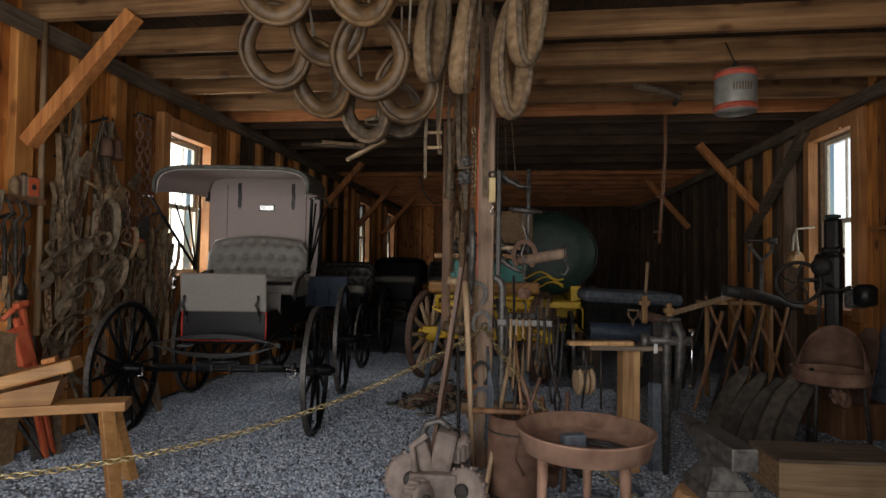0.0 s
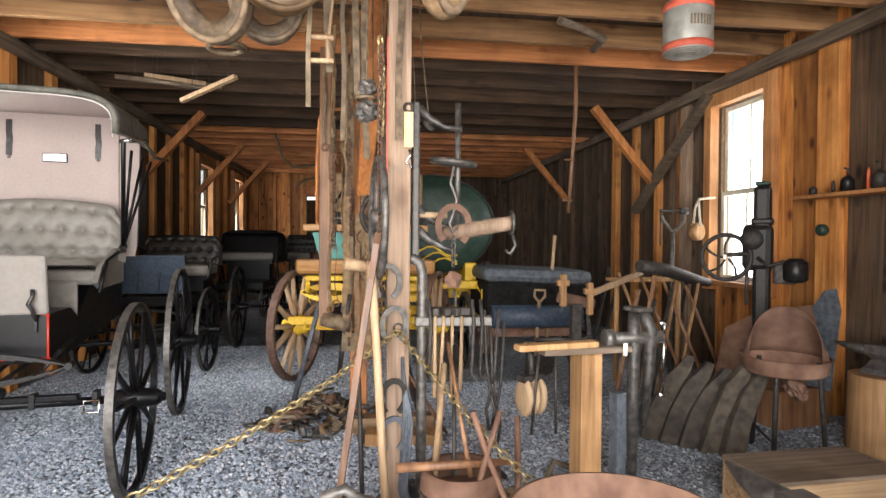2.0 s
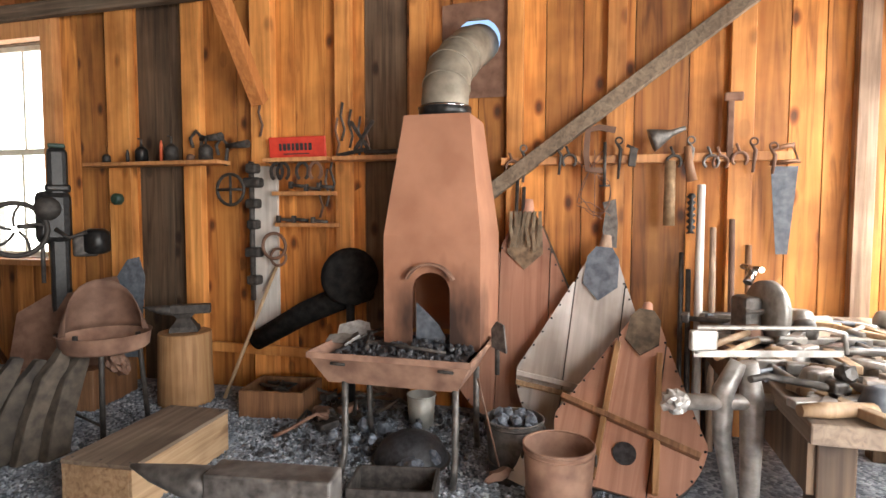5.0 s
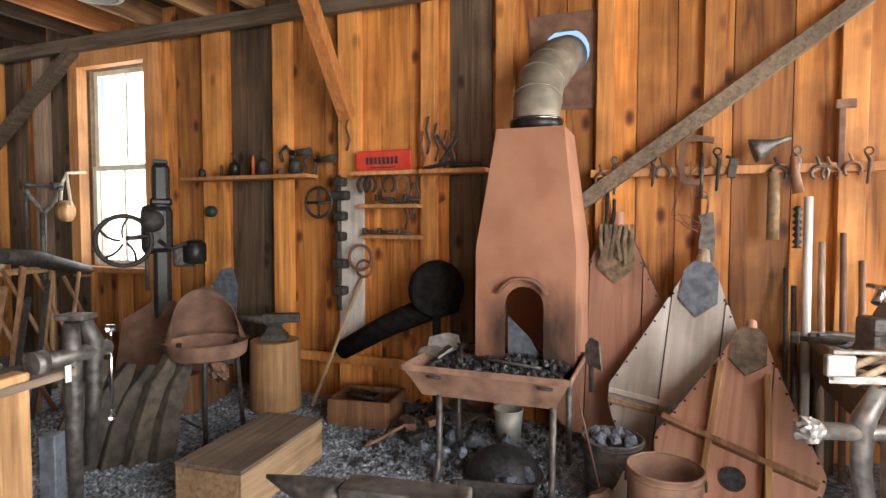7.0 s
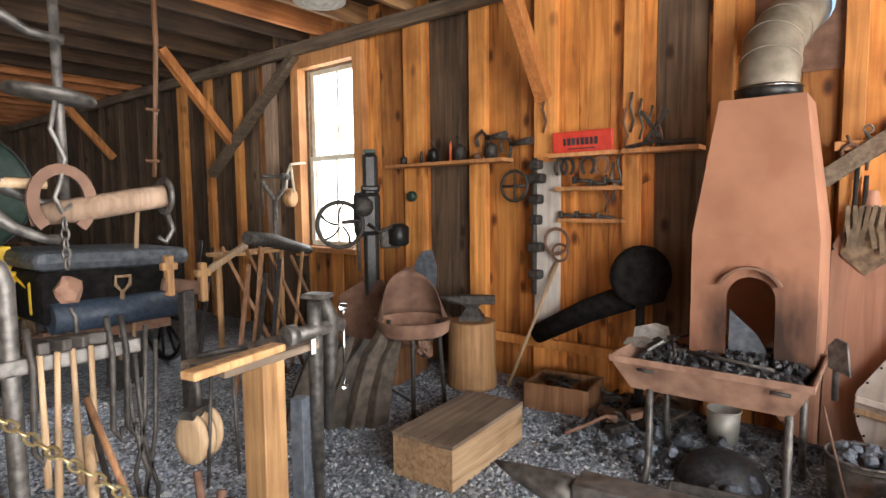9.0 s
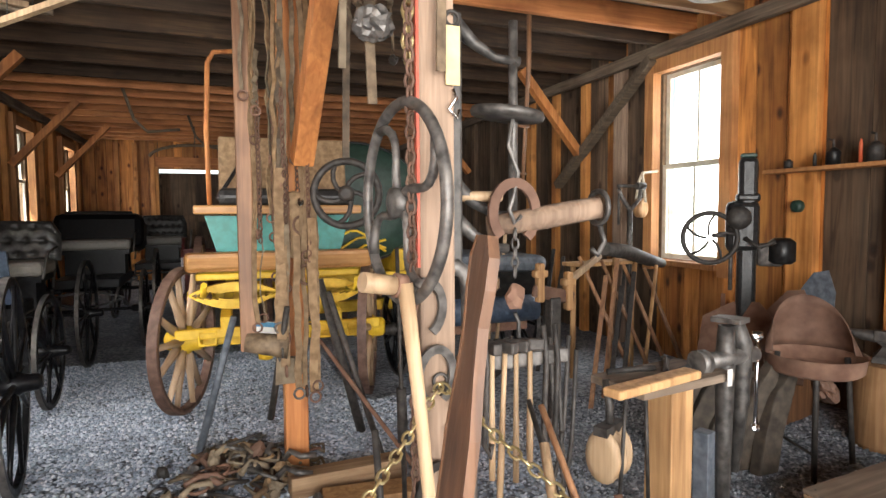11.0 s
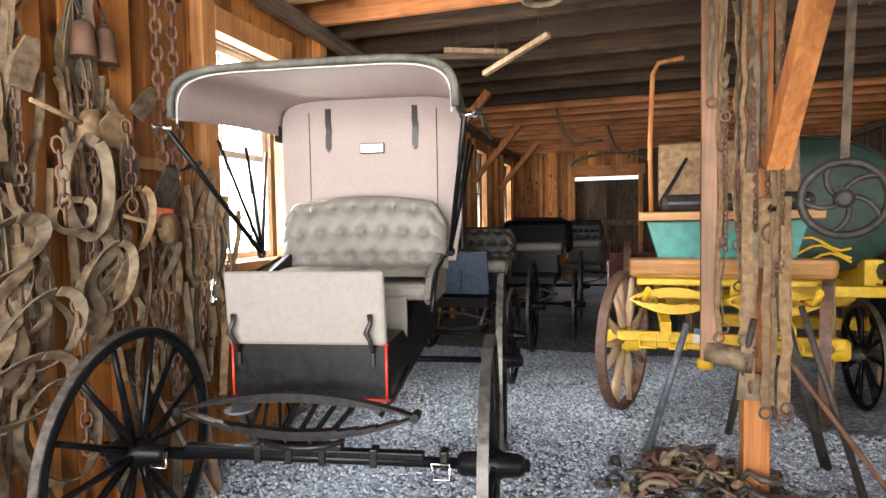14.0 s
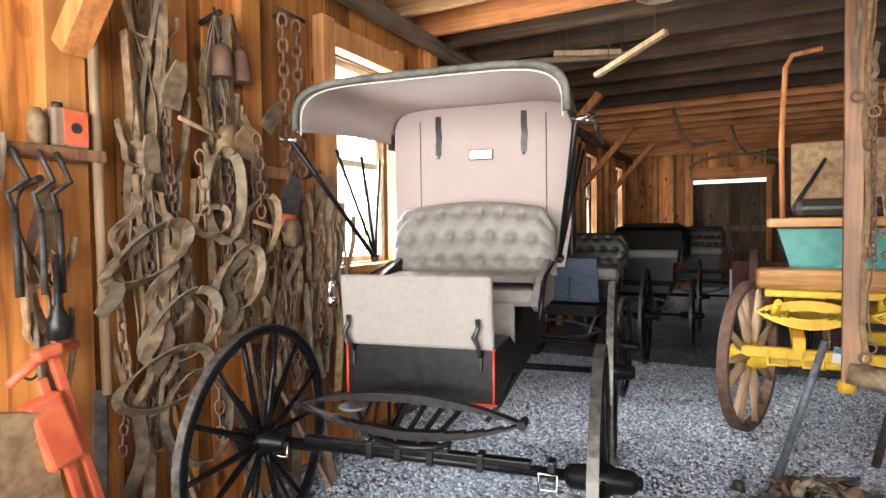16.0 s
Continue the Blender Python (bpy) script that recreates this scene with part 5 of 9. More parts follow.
ring(bm, (0, 0, 0.012), 0.207, 0.009, "z", 32, 6)
part("rim", bm, "iron", kettle)
pail = thing("small_pail", (2.95, 2.72, 0), "small dark tin pail standing under the hearth", "pail")
bm = B()
lathe(bm, [(0.075, 0), (0.09, 0.2), (0.085, 0.2), (0.07, 0.012), (0.004, 0.012)], 22)
part("wall", bm, "tin", pail)
bm = B()
ring(bm, (0, 0, 0.2), 0.09, 0.005, "z", 24, 6)
part("rim", bm, "tin", pail)
r8 = random.Random(64)
for k in range(26):
    bm = B()
    ln = r8.uniform(0.12, 0.34)
    if k % 3:
        tube(bm, [(-ln / 2, 0, 0.014), (-ln / 5, r8.uniform(-0.05, 0.05), r8.uniform(0.02, 0.07)), (ln / 4, r8.uniform(-0.05, 0.05), r8.uniform(0.02, 0.09)), (ln / 2, 0, 0.016)], r8.uniform(0.009, 0.016), 6)
    else:
        box(bm, (0, 0, 0.025), (ln * 0.6, 0.07, 0.045), (0, r8.uniform(-8, 8), 0), 0.008)
    solo("forge_scrap", bm, r8.choice(("iron", "rust", "weathered", "iron")), pose(r8.gauss(2.95, 0.16), r8.gauss(3.3, 0.16), r8.uniform(0, 0.07), 0, r8.uniform(-12, 12), r8.uniform(0, 360)), "blackened iron oddment heaped beside the hearth", "scrap", "scrap by the hearth")
for x, y, w, h, rz, lean in ((2.62, 3.02, 0.2, 0.1, -70, -38), (2.42, 3.03, 0.16, 0.07, -95, -50)):
    bm = B()
    slab(bm, [(-w / 2, 0), (w / 2, 0.0), (w * 0.42, h * 0.8), (w * 0.1, h), (-w * 0.45, h * 0.7)], 0.004, pose(0, 0, 0, lean, 0, rz))
    solo("steel_offcut", bm, "palesteel", (x, y, 0.625), "pale sheet steel offcut lying over the hearth rim", "offcut", "steel offcuts")
bm = B()
lathe(bm, [(0.03, 0), (0.045, 0.02), (0.045, 0.06), (0.025, 0.075)], 14, pose(0, 0, 0, 0, -90, 0))
solo("glass_insulator", bm, "green", (XR - 0.09, 5.3, 1.44), "dark green glass insulator screwed to a stud", "insulator")
bm = B()
for yy, s in ((-0.19, 1), (0.19, 1)):
    box(bm, (0, yy, 0.06), (0.24, 0.014, 0.12))
for xx in (-0.12, 0.12):
    box(bm, (xx, 0, 0.06), (0.012, 0.38, 0.118))
box(bm, (0, 0, 0.008), (0.24, 0.38, 0.012))
solo("tool_tray", bm, "iron", pose(2.0, 2.55, 0.0, 0, 0, 10), "blue-grey sheet metal tray under the hearth", "tray")
bm = B()
for yy in (-0.21, 0.21):
    box(bm, (0, yy, 0.09), (0.34, 0.02, 0.18), bevel=0.003)
for xx in (-0.17, 0.17):
    box(bm, (xx, 0, 0.09), (0.02, 0.44, 0.176), bevel=0.003)
box(bm, (0, 0, 0.01), (0.33, 0.41, 0.018))
solo("wooden_box", bm, "brownwood", pose(2.98, 3.72, 0.0, 0, 0, 8), "low brown wooden box with scrap iron", "box")
for k in range(5):
    bm = B()
    tube(bm, [(rr.uniform(-.12, .12), rr.uniform(-.16, .16), 0.1), (rr.uniform(-.1, .1), rr.uniform(-.1, .1), 0.16), (rr.uniform(-.12, .12), rr.uniform(-.16, .16), 0.17)], 0.012, 6)
    solo("scrap_iron", bm, "iron", pose(2.98, 3.72, 0), "bent dark iron scrap in the wooden box", "scrap", "scrap iron")


# bellows boards leaning on the wall
def bellows(at, s, mats, label, battens):
    """A pear-shaped bellows in x (width) and z (height), nose up; planks, leather cone, battens."""
    b = thing("bellows", at, label, "bellows", "old forge bellows")
    def half(z):
        if z < 0.42:
            return 0.46 * math.sqrt(max(0.0, 1 - ((0.42 - z) / 0.46) ** 2))
        return 0.46 - 0.37 * ((z - 0.42) / 0.78) ** 0.95
    cuts = [-0.47, -0.155, 0.155, 0.47]
    for k in range(3):
        lo, hi = cuts[k] + 0.004, cuts[k + 1] - 0.004
        zs = [0.02 + i * 1.18 / 40 for i in range(41)]
        left, right = [], []
        for z in zs:
            h = half(z)
            l, r = max(lo, -h), min(hi, h)
            if r - l > 0.01:
                left.append((l * s, z * s))
                right.append((r * s, z * s))
        bm = B()
        slab(bm, right + left[::-1], 0.03)
        part("plank", bm, mats[k % len(mats)], b)
    bm = B()
    slab(bm, [(-half(z) * s * 1.0, z * s) for z in [0.02 + i * 1.18 / 40 for i in range(41)]][::-1] + [(half(z) * s * 1.0, z * s) for z in [0.02 + i * 1.18 / 40 for i in range(41)]], 0.09, pose(0, 0.065, 0))
    part("leather_side", bm, "blackleather", b, "dark folded bellows leather")
    for k, sgn in enumerate((-1, 1)):
        for i in range(11):
            z = 0.1 + i * 0.095
            bm = B()
            lathe(bm, [(0.007, 0), (0.005, 0.005), (0.001, 0.006)], 6, pose(sgn * (half(z) - 0.012) * s, -0.016, z * s, 90, 0, 0))
            part("tack", bm, "dkiron", b)
    bm = B()
    slab(bm, [(-0.11 * s, 1.02 * s), (0, 0.92 * s), (0.11 * s, 1.02 * s), (0.1 * s, 1.2 * s), (0.05 * s, 1.27 * s), (-0.05 * s, 1.27 * s), (-0.1 * s, 1.2 * s)], 0.014, pose(0, -0.024, 0))
    part("nose_leather", bm, "leather" if "greywood" not in mats else "blueiron", b, "folded leather at the nose")
    bm = B()
    rod(bm, (0, 0.03, 1.18 * s), (0, 0.03, 1.36 * s), 0.06 * s, 0.03 * s, 12)
    part("nozzle", bm, mats[0] if mats[0] != "greywood" else "old_z", b)
    for a, c, w, mt in battens:
        bm = B()
        beam(bm, (a[0] * s, -0.032, a[1] * s), (c[0] * s, -0.032, c[1] * s), w, 0.03)
        part("batten", bm, mt, b)
    return b


bellows(pose(2.84, 1.75, 0.02, 0, 0, -95) @ pose(0, 0, 0, 0, 5, 0) @ pose(0, 0, 0, -13, 0, 0), 0.9, ["greywood"], "large pale grey pear-shaped bellows leaning on the wall", [((-0.45, 0.38), (0.44, 0.34), 0.035, "greywood"), ((-0.45, 0.32), (0.4, 0.28), 0.02, "handle")])
bellows(pose(3.05, 2.12, 0.05, -8, 0, -94), 1.02, ["redwood"], "tall red-brown bellows behind the forge", [])
front_bellows = bellows(pose(2.3, 1.56, 0.015, 0, 0, -97) @ pose(0, 0, 0, 0, 6, 0) @ pose(0, 0, 0, -38, 0, 0), 0.78, ["redwood"], "red-brown wooden bellows with battens leaning forward", [((-0.16, 0.06), (-0.15, 0.98), 0.05, "bench"), ((0.2, 0.06), (0.12, 0.95), 0.05, "bench"), ((-0.44, 0.52), (0.42, 0.34), 0.06, "brownwood")])
bm = B()
lathe(bm, [(0.055, -0.002), (0.055, 0.004)], 20, pose(0, -0.022, 0.2, 90, 0, 0))
part("valve_hole", bm, "coal", front_bellows, "round dark valve hole")
for k in range(7):
    bm = B()
    x = -0.09 + k * 0.03
    tube(bm, [(x, -0.05, 1.3), (x + rr.uniform(-.02, .02), -0.07, 1.2), (x + rr.uniform(-.03, .03), -0.065, 1.1 - rr.random() * 0.08)], 0, flat=(0.02, 0.006))
    solo("leather_thong", bm, "dust", pose(3.05, 2.12, 0.05, -8, 0, -94), "dusty leather thong draped over the bellows nose", "thong", "leather thongs")


# anvil on its block, second anvil near the chain
def anvil(at, s, mat, label):
    a = thing("anvil", at, label, "anvil", "anvils")
    bm = B()
    for z0, z1, w0, w1, d0, d1 in ((0, 0.05, 0.26, 0.24, 0.2, 0.19), (0.05, 0.13, 0.22, 0.12, 0.17, 0.085), (0.13, 0.17, 0.12, 0.2, 0.085, 0.1)):
        t = bmesh.new()
        box(t, (0, 0, (z0 + z1) / 2), (w0 * s, d0 * s, (z1 - z0)))
        for v in t.verts:
            if v.co.z > (z0 + z1) / 2:
                v.co.x *= w1 / w0
                v.co.y *= d1 / d0
        for v in t.verts:
            v.co.z *= s
        join(bm, t)
    part("waist", bm, mat, a)
    bm = B()
    box(bm, (0.06 * s, 0, 0.215 * s), (0.36 * s, 0.105 * s, 0.09 * s), bevel=0.006)
    part("face", bm, mat, a)
    bm = B()
    tube(bm, [(-0.1 * s, 0, 0.205 * s), (-0.2 * s, 0, 0.212 * s), (-0.3 * s, 0, 0.228 * s), (-0.37 * s, 0, 0.245 * s)], [0.052 * s, 0.045 * s, 0.026 * s, 0.006 * s], 12)
    part("horn", bm, mat, a)
    return a


bm = B()
prof = [(0.185, 0), (0.187, 0.03), (0.18, 0.25), (0.178, 0.49), (0.172, 0.5)]
lathe(bm, prof, 24)
for v in bm.verts:
    k = 1 + 0.02 * noise.noise(Vector((v.co.x * 6, v.co.y * 6, v.co.z * 2)))
    v.co.x *= k
    v.co.y *= k
solo("anvil_block", bm, "log", (2.96, 4.47, 0), "pale upright log block with an anvil on it", "block", "anvil blocks")
anvil(pose(2.96, 4.47, 0.503, 0, 0, -60), 0.72, "iron", "small dark iron anvil on a log block")
bm = B()
lathe(bm, [(0.17, 0), (0.165, 0.38), (0.15, 0.402), (0.14, 0.408)], 20)
solo("anvil_block", bm, "log", (0.88, 2.54, 0), "cut log stump under the front anvil", "block", "anvil blocks")
anvil(pose(0.88, 2.53, 0.41, 0, 0, -83), 0.95, "steel", "worn grey steel anvil on a stump")

crate = thing("wooden_crate", pose(1.93, 3.81, 0, 0, 0, 4), "pale wooden crate with a grey lid", "crate")
for y in (-0.172, 0.172):
    bm = B()
    box(bm, (0, y, 0.105), (0.74, 0.018, 0.21), bevel=0.003)
    part("side_board", bm, "crate", crate)
for x in (-0.361, 0.361):
    bm = B()
    box(bm, (x, 0, 0.105), (0.018, 0.326, 0.21), bevel=0.003)
    part("end_board", bm, "crate", crate)
bm = B()
box(bm, (0, 0, 0.222), (0.745, 0.368, 0.02), bevel=0.004)
part("lid", bm, "crate_lid", crate, "grey worn lid")
bm = B()
for x in (-0.34, 0.34):
    for y in (-0.15, 0.0, 0.15):
        lathe(bm, [(0.006, 0), (0.005, 0.003)], 6, pose(x, y, 0.231))
part("nail", bm, "iron", crate)

# small round forge on legs
pot = thing("rivet_forge", (2.28, 4.46, 0), "rusty portable rivet forge with half hood on legs", "forge")
bm = B()
lathe(bm, [(0.21, 0.0), (0.235, 0.02), (0.245, 0.10), (0.255, 0.105), (0.235, 0.095), (0.2, 0.03), (0.01, 0.02)], 28, pose(0, 0, 0.53))
part("pan", bm, "pinkrust", pot, "rust-red round pan")
bm = B()
n = 16
rows_ = []
for j in range(7):
    row = []
    for i in range(n + 1):
        a = radians(-38 + 180 * i / n)
        k = 1 - 0.16 * (j / 6) ** 2
        hh = 0.3 * (j / 6) * math.sin(math.pi * i / n) ** 0.7
        row.append(bm.verts.new((0.235 * k * math.cos(a), 0.235 * k * math.sin(a), 0.625 + hh)))
    rows_.append(row)
for a, b in zip(rows_, rows_[1:]):
    for i in range(n):
        bm.faces.new((a[i], a[i + 1], b[i + 1], b[i])).smooth = True
hd = part("half_hood", bm, "rust", pot, "rusty half-round hood")
hd.modifiers.new("thickness", "SOLIDIFY").thickness = 0.005
for k in range(3):
    a = radians(100 + 120 * k)
    bm = B()
    tube(bm, [(0.19 * math.cos(a), 0.19 * math.sin(a), 0.6), (0.2 * math.cos(a), 0.2 * math.sin(a), 0.5), (0.24 * math.cos(a), 0.24 * math.sin(a), 0.0)], 0.015, 8)
    part("leg", bm, "iron", pot)
bm = B()
blob(bm, (0.06, -0.02, 0.44), 0.09, random.Random(4), (0.6, 1, 1), 3)
rod(bm, (0.06, -0.02, 0.44), (0.05, 0.0, 0.56), 0.03, seg=10)
part("blower", bm, "rust", pot, "pinkish rusty blower casing")
bm = B()
tube(bm, [(0.23 * math.cos(radians(100)), 0.23 * math.sin(radians(100)), 0.14), (0.23 * math.cos(radians(220)), 0.23 * math.sin(radians(220)), 0.14)], 0.008, 6)
part("stretcher", bm, "iron", pot)
# rusty sheets and iron shapes behind it
for x, y, w, h, lean, mt, rz in ((2.55, 5.25, 0.5, 0.52, 16, "rust", -74), (2.72, 5.0, 0.3, 0.62, 12, "rust", -80), (2.9, 4.95, 0.26, 0.72, 9, "blueiron", -82)):
    bm = B()
    slab(bm, [(-w / 2, 0), (w / 2, 0), (w / 2 * 0.95, h * 0.8), (w * 0.25, h), (-w * 0.1, h * 0.97), (-w / 2, h * 0.72)], 0.008, pose(0, 0, 0, -lean, 0, rz))
    solo("iron_sheet", bm, mt, (x, y, 0.28 if mt == "rust" else 0.3), "bent rusty sheet iron leaning by the wall" if mt == "rust" else "grey plough mouldboard leaning by the wall", "sheet iron", "leaning irons")
bm = B()
box(bm, (0, 0, 0.14), (0.5, 0.55, 0.28), (0, 0, 12), 0.01)
solo("chest", bm, "brownwood", (2.78, 5.22, 0), "low dark wooden chest under the sheet iron", "chest")
# curved grey wooden hames leaning together
for k in range(5):
    bm = B()
    h = 0.58 - 0.03 * (k % 3)
    slab(bm, [(-0.09, 0.0), (0.05, 0.0), (0.1, 0.2), (0.16, h * 0.66), (0.22, h * 0.8), (0.25, h * 0.97), (0.2, h), (0.15, h * 0.88), (0.07, h * 0.74), (-0.02, 0.22)], 0.07)
    bmesh.ops.bevel(bm, geom=list(bm.edges), offset=0.012, segments=2, affect="EDGES", profile=0.5)
    solo("curved_timber", bm, "weathered", pose(1.62 + 0.085 * k, 4.83 - 0.09 * k, 0.01, 0, 0, -30 + 7 * k) @ pose(0, 0, 0, -6 + 3 * (k % 2), 0, 0), "grey weathered curved wooden slab leaning over", "timber", "curved timbers")


# ---- round the posts ----
def strap_pts(r, x, y, z0, z1, sway=0.03, n=7):
    return [(x + r.uniform(-sway, sway) * 0.6, y + r.uniform(-sway, sway), z0 + (z1 - z0) * i / (n - 1)) for i in range(n)]


def loop_pts(r, p, w, h, dy=0.0):
    """A hanging loop from p: down one side and up the other."""
    out = []
    for i in range(15):
        a = math.pi * i / 14
        out.append((p[0] + dy * math.cos(a), p[1] - w / 2 * math.cos(a) + r.uniform(-0.006, 0.006), p[2] - h * math.sin(a) ** 0.7))
    return out


# barrier chain
for end, drop in (((-3.25, 0.8, 0.91), 0.46), ((1.2, 1.2, 0.42), 0.274)):
    bm = B()
    chain_links(bm, sag((-0.15, 3.805, 0.92), end, drop, 24), 0.042, 0.0042)
    solo("barrier_chain", bm, "brass", (0, 0, 0), "brass-plated chain slung from the post as a barrier", "chain", "barrier chains")
bm = B()
ring(bm, (-0.15, 3.808, 0.93), 0.02, 0.005, "y", 12, 6)
solo("chain_ring", bm, "iron", (0, 0, 0), "iron ring on the post holding the chain", "ring")

# flywheel hung on the post's side
fly = thing("flywheel", pose(-0.245, 3.85, 1.43, 0, 0, 6), "large grey cast-iron flywheel hung on the post", "wheel")
bm = B()
ring(bm, (0, 0, 0), 0.272, 0.016, "x", 48, 10)
part("rim", bm, "steel", fly)
for k in range(4):
    bm = B()
    a = radians(45 + 90 * k)
    pts = []
    for i in range(9):
        u = i / 8
        rr_, aa = 0.03 + 0.235 * u, a + 0.55 * math.sin(u * math.pi * 0.9)
        pts.append((0, rr_ * math.cos(aa), rr_ * math.sin(aa)))
    tube(bm, pts, [0.015, 0.014, 0.013, 0.012, 0.012, 0.012, 0.013, 0.014, 0.016], 8)
    part("spoke", bm, "steel", fly)
bm = B()
lathe(bm, [(0.02, -0.035), (0.042, -0.03), (0.042, 0.03), (0.02, 0.035)], 16, pose(0, 0, 0, 0, 90, 0))
part("hub", bm, "steel", fly)

belt = thing("iron_flywheel", pose(-0.2, 4.8, 1.49, 0, 0, 75), "dark cast-iron hand wheel with curved spokes", "wheel")
bm = B()
ring(bm, (0, 0, 0), 0.14, 0.016, "x", 36, 8)
part("rim", bm, "iron", belt)
for k in range(5):
    bm = B()
    a = radians(20 + 72 * k)
    tube(bm, [(0, (0.02 + 0.12 * u) * math.cos(a + 0.9 * u), (0.02 + 0.12 * u) * math.sin(a + 0.9 * u)) for u in (0, 0.25, 0.5, 0.75, 1)], 0.011, 7)
    part("spoke", bm, "iron", belt)
bm = B()
lathe(bm, [(0.02, -0.04), (0.035, -0.03), (0.035, 0.03), (0.02, 0.04)], 14, pose(0, 0, 0, 0, 90, 0))
part("hub", bm, "iron", belt)
bm = B()
tube(bm, [(-0.2, 4.8, 1.64), (-0.2, 4.78, 1.9), (-0.19, 4.76, 2.4), (-0.2, 4.85, 3.19)], 0, flat=(0.03, 0.006))
solo("hanging_strap", bm, "leather", (0, 0, 0), "brown leather strap holding the hand wheel", "strap", "hanging straps")
for k, (x, y) in enumerate(((-0.23, 4.5), (-0.17, 4.52))):
    bm = B()
    tube(bm, [(x - 0.04, y, 3.19), (x - 0.045, y, 2.6), (x - 0.04, y, 2.25), (x, y, 2.12), (x + 0.045, y, 2.25), (x + 0.05, y, 2.6), (x + 0.04, y, 3.19)], 0, flat=(0.035, 0.008), up=(0, 1, 0))
    solo("hanging_strap", bm, "leather", (0, 0, 0), "looped grey-brown leather strap hung from the joist", "strap", "hanging straps")

# frame with arms, screw and disc on the post
press = thing("drill_stand", (-0.09, 3.9, 0), "grey cast-iron post drill frame bolted to the post", "drill frame")
bm = B()
box(bm, (0.02, 0, 1.6), (0.035, 0.07, 0.75), bevel=0.008)
part("back_plate", bm, "steel", press)
for z, ln in ((1.86, 0.24), (1.39, 0.22), (1.29, 0.2)):
    bm = B()
    tube(bm, [(0.03, 0, z + 0.09), (0.09, 0, z + 0.04), (0.16, 0, z + 0.005), (ln, 0, z)], [0.026, 0.018, 0.013, 0.016], 8)
    part("arm", bm, "steel", press)
bm = B()
rod(bm, (0.22, 0.0, 1.36), (0.22, 0.0, 1.98), 0.014, seg=10)
part("screw", bm, "steel", press)
bm = B()
lathe(bm, [(0.03, -0.02), (0.11, -0.012), (0.115, 0.0), (0.11, 0.012), (0.03, 0.02)], 26, pose(0.2, 0, 1.7, 4, 6, 0))
part("feed_disc", bm, "steel", press)
bm = B()
rod(bm, (0.02, 0, 1.45), (0.17, -0.02, 1.45), 0.016, seg=8)
part("handle", bm, "handle", press)

# bent pipe with its shelf of tools
stand = thing("pipe_stand", (-0.05, 3.86, 0), "grey bent steel pipe with a cross arm for tools", "stand")
bm = B()
tube(bm, [(-0.05, 0.0, 1.24), (-0.03, 0, 1.245), (0.0, 0, 1.225), (0.012, 0, 1.18), (0.012, 0, 0.6), (0.012, 0, 0.0)], 0.024, 12)
part("pipe", bm, "steel", stand)
bm = B()
box(bm, (0.16, 0, 0.955), (0.36, 0.06, 0.045), bevel=0.006)
part("arm", bm, "steel", stand)


def hammer(at, ln, head, hmat="handle", gname="hammers on the arm", label="old hammer with pale wooden handle hung head up"):
    h = thing("hammer", at, label, "hammer", gname)
    bm = B()
    tube(bm, [(0, 0, 0), (0, 0, -ln * 0.3), (0, 0, -ln * 0.75), (0, 0, -ln)], [0.008, 0.008, 0.011, 0.010], 8)
    part("handle", bm, hmat, h)
    bm = B()
    box(bm, (0, 0, 0.02), head, bevel=0.006)
    part("head", bm, "iron", h)
    return h


for k, (x, y, ln) in enumerate(((0.05, 3.835, 0.38), (0.09, 3.83, 0.46), (0.13, 3.835, 0.40), (0.175, 3.83, 0.34))):
    hammer(pose(x - 0.03, y - 0.01, 0.985, 0, 3 * (k % 2), 20 * k), ln, (0.03, 0.085, 0.035))
for k, x in enumerate((-0.01, 0.19, 0.23)):
    bm = B()
    tube(bm, [(x, 3.82, 1.06), (x + 0.01, 3.815, 0.95), (x, 3.815, 0.72), (x + 0.02, 3.815, 0.68), (x + 0.025, 3.815, 0.72)], 0.009, 7)
    solo("iron_hook", bm, "iron", (0, 0, 0), "dark iron hook hung over the tool arm", "hook", "hooks and tongs")
for k, (x, z0, z1) in enumerate(((0.33, 0.95, 0.35), (0.3, 1.0, 0.42))):
    t = thing("tongs", (x, 3.9, z1), "dark iron blacksmith tongs hanging open", "tongs", "hooks and tongs")
    for sx in (-1, 1):
        bm = B()
        tube(bm, [(sx * 0.035, 0, z0 - z1), (sx * 0.02, 0, 0.3), (0, 0, 0.18), (-sx * 0.02, 0, 0.1), (-sx * 0.006, 0, 0.0)], 0.008, 6)
        part("jaw", bm, "iron", t)

# log arm, hook, horseshoe and little pulley
bm = B()
tube(bm, [(0.04, 3.9, 1.36), (0.15, 3.86, 1.375), (0.28, 3.82, 1.4), (0.37, 3.79, 1.415)], [0.03, 0.036, 0.036, 0.034], 10)
solo("singletree", bm, "old_z", (0, 0, 0), "rough split wooden singletree jutting from the post", "singletree")
bm = B()
ring(bm, (0.365, 3.79, 1.415), 0.05, 0.009, "x", 16, 6)
tube(bm, [(0.37, 3.79, 1.365), (0.385, 3.785, 1.31), (0.36, 3.785, 1.27), (0.34, 3.79, 1.29)], 0.009, 6)
solo("end_hook", bm, "steel", (0, 0, 0), "grey iron end hook on the singletree", "hook")
bm = B()
pts = [(0.072 * math.cos(radians(a)), 0, 0.09 * math.sin(radians(a))) for a in range(-55, 236, 15)]
tube(bm, pts, 0, flat=(0.014, 0.03), up=(0, 1, 0))
shoe = solo("horseshoe", bm, "rust", pose(0.105, 3.845, 1.40), "pinkish rusty horseshoe hung from a hook", "horseshoe", "horseshoes")
bm = B()
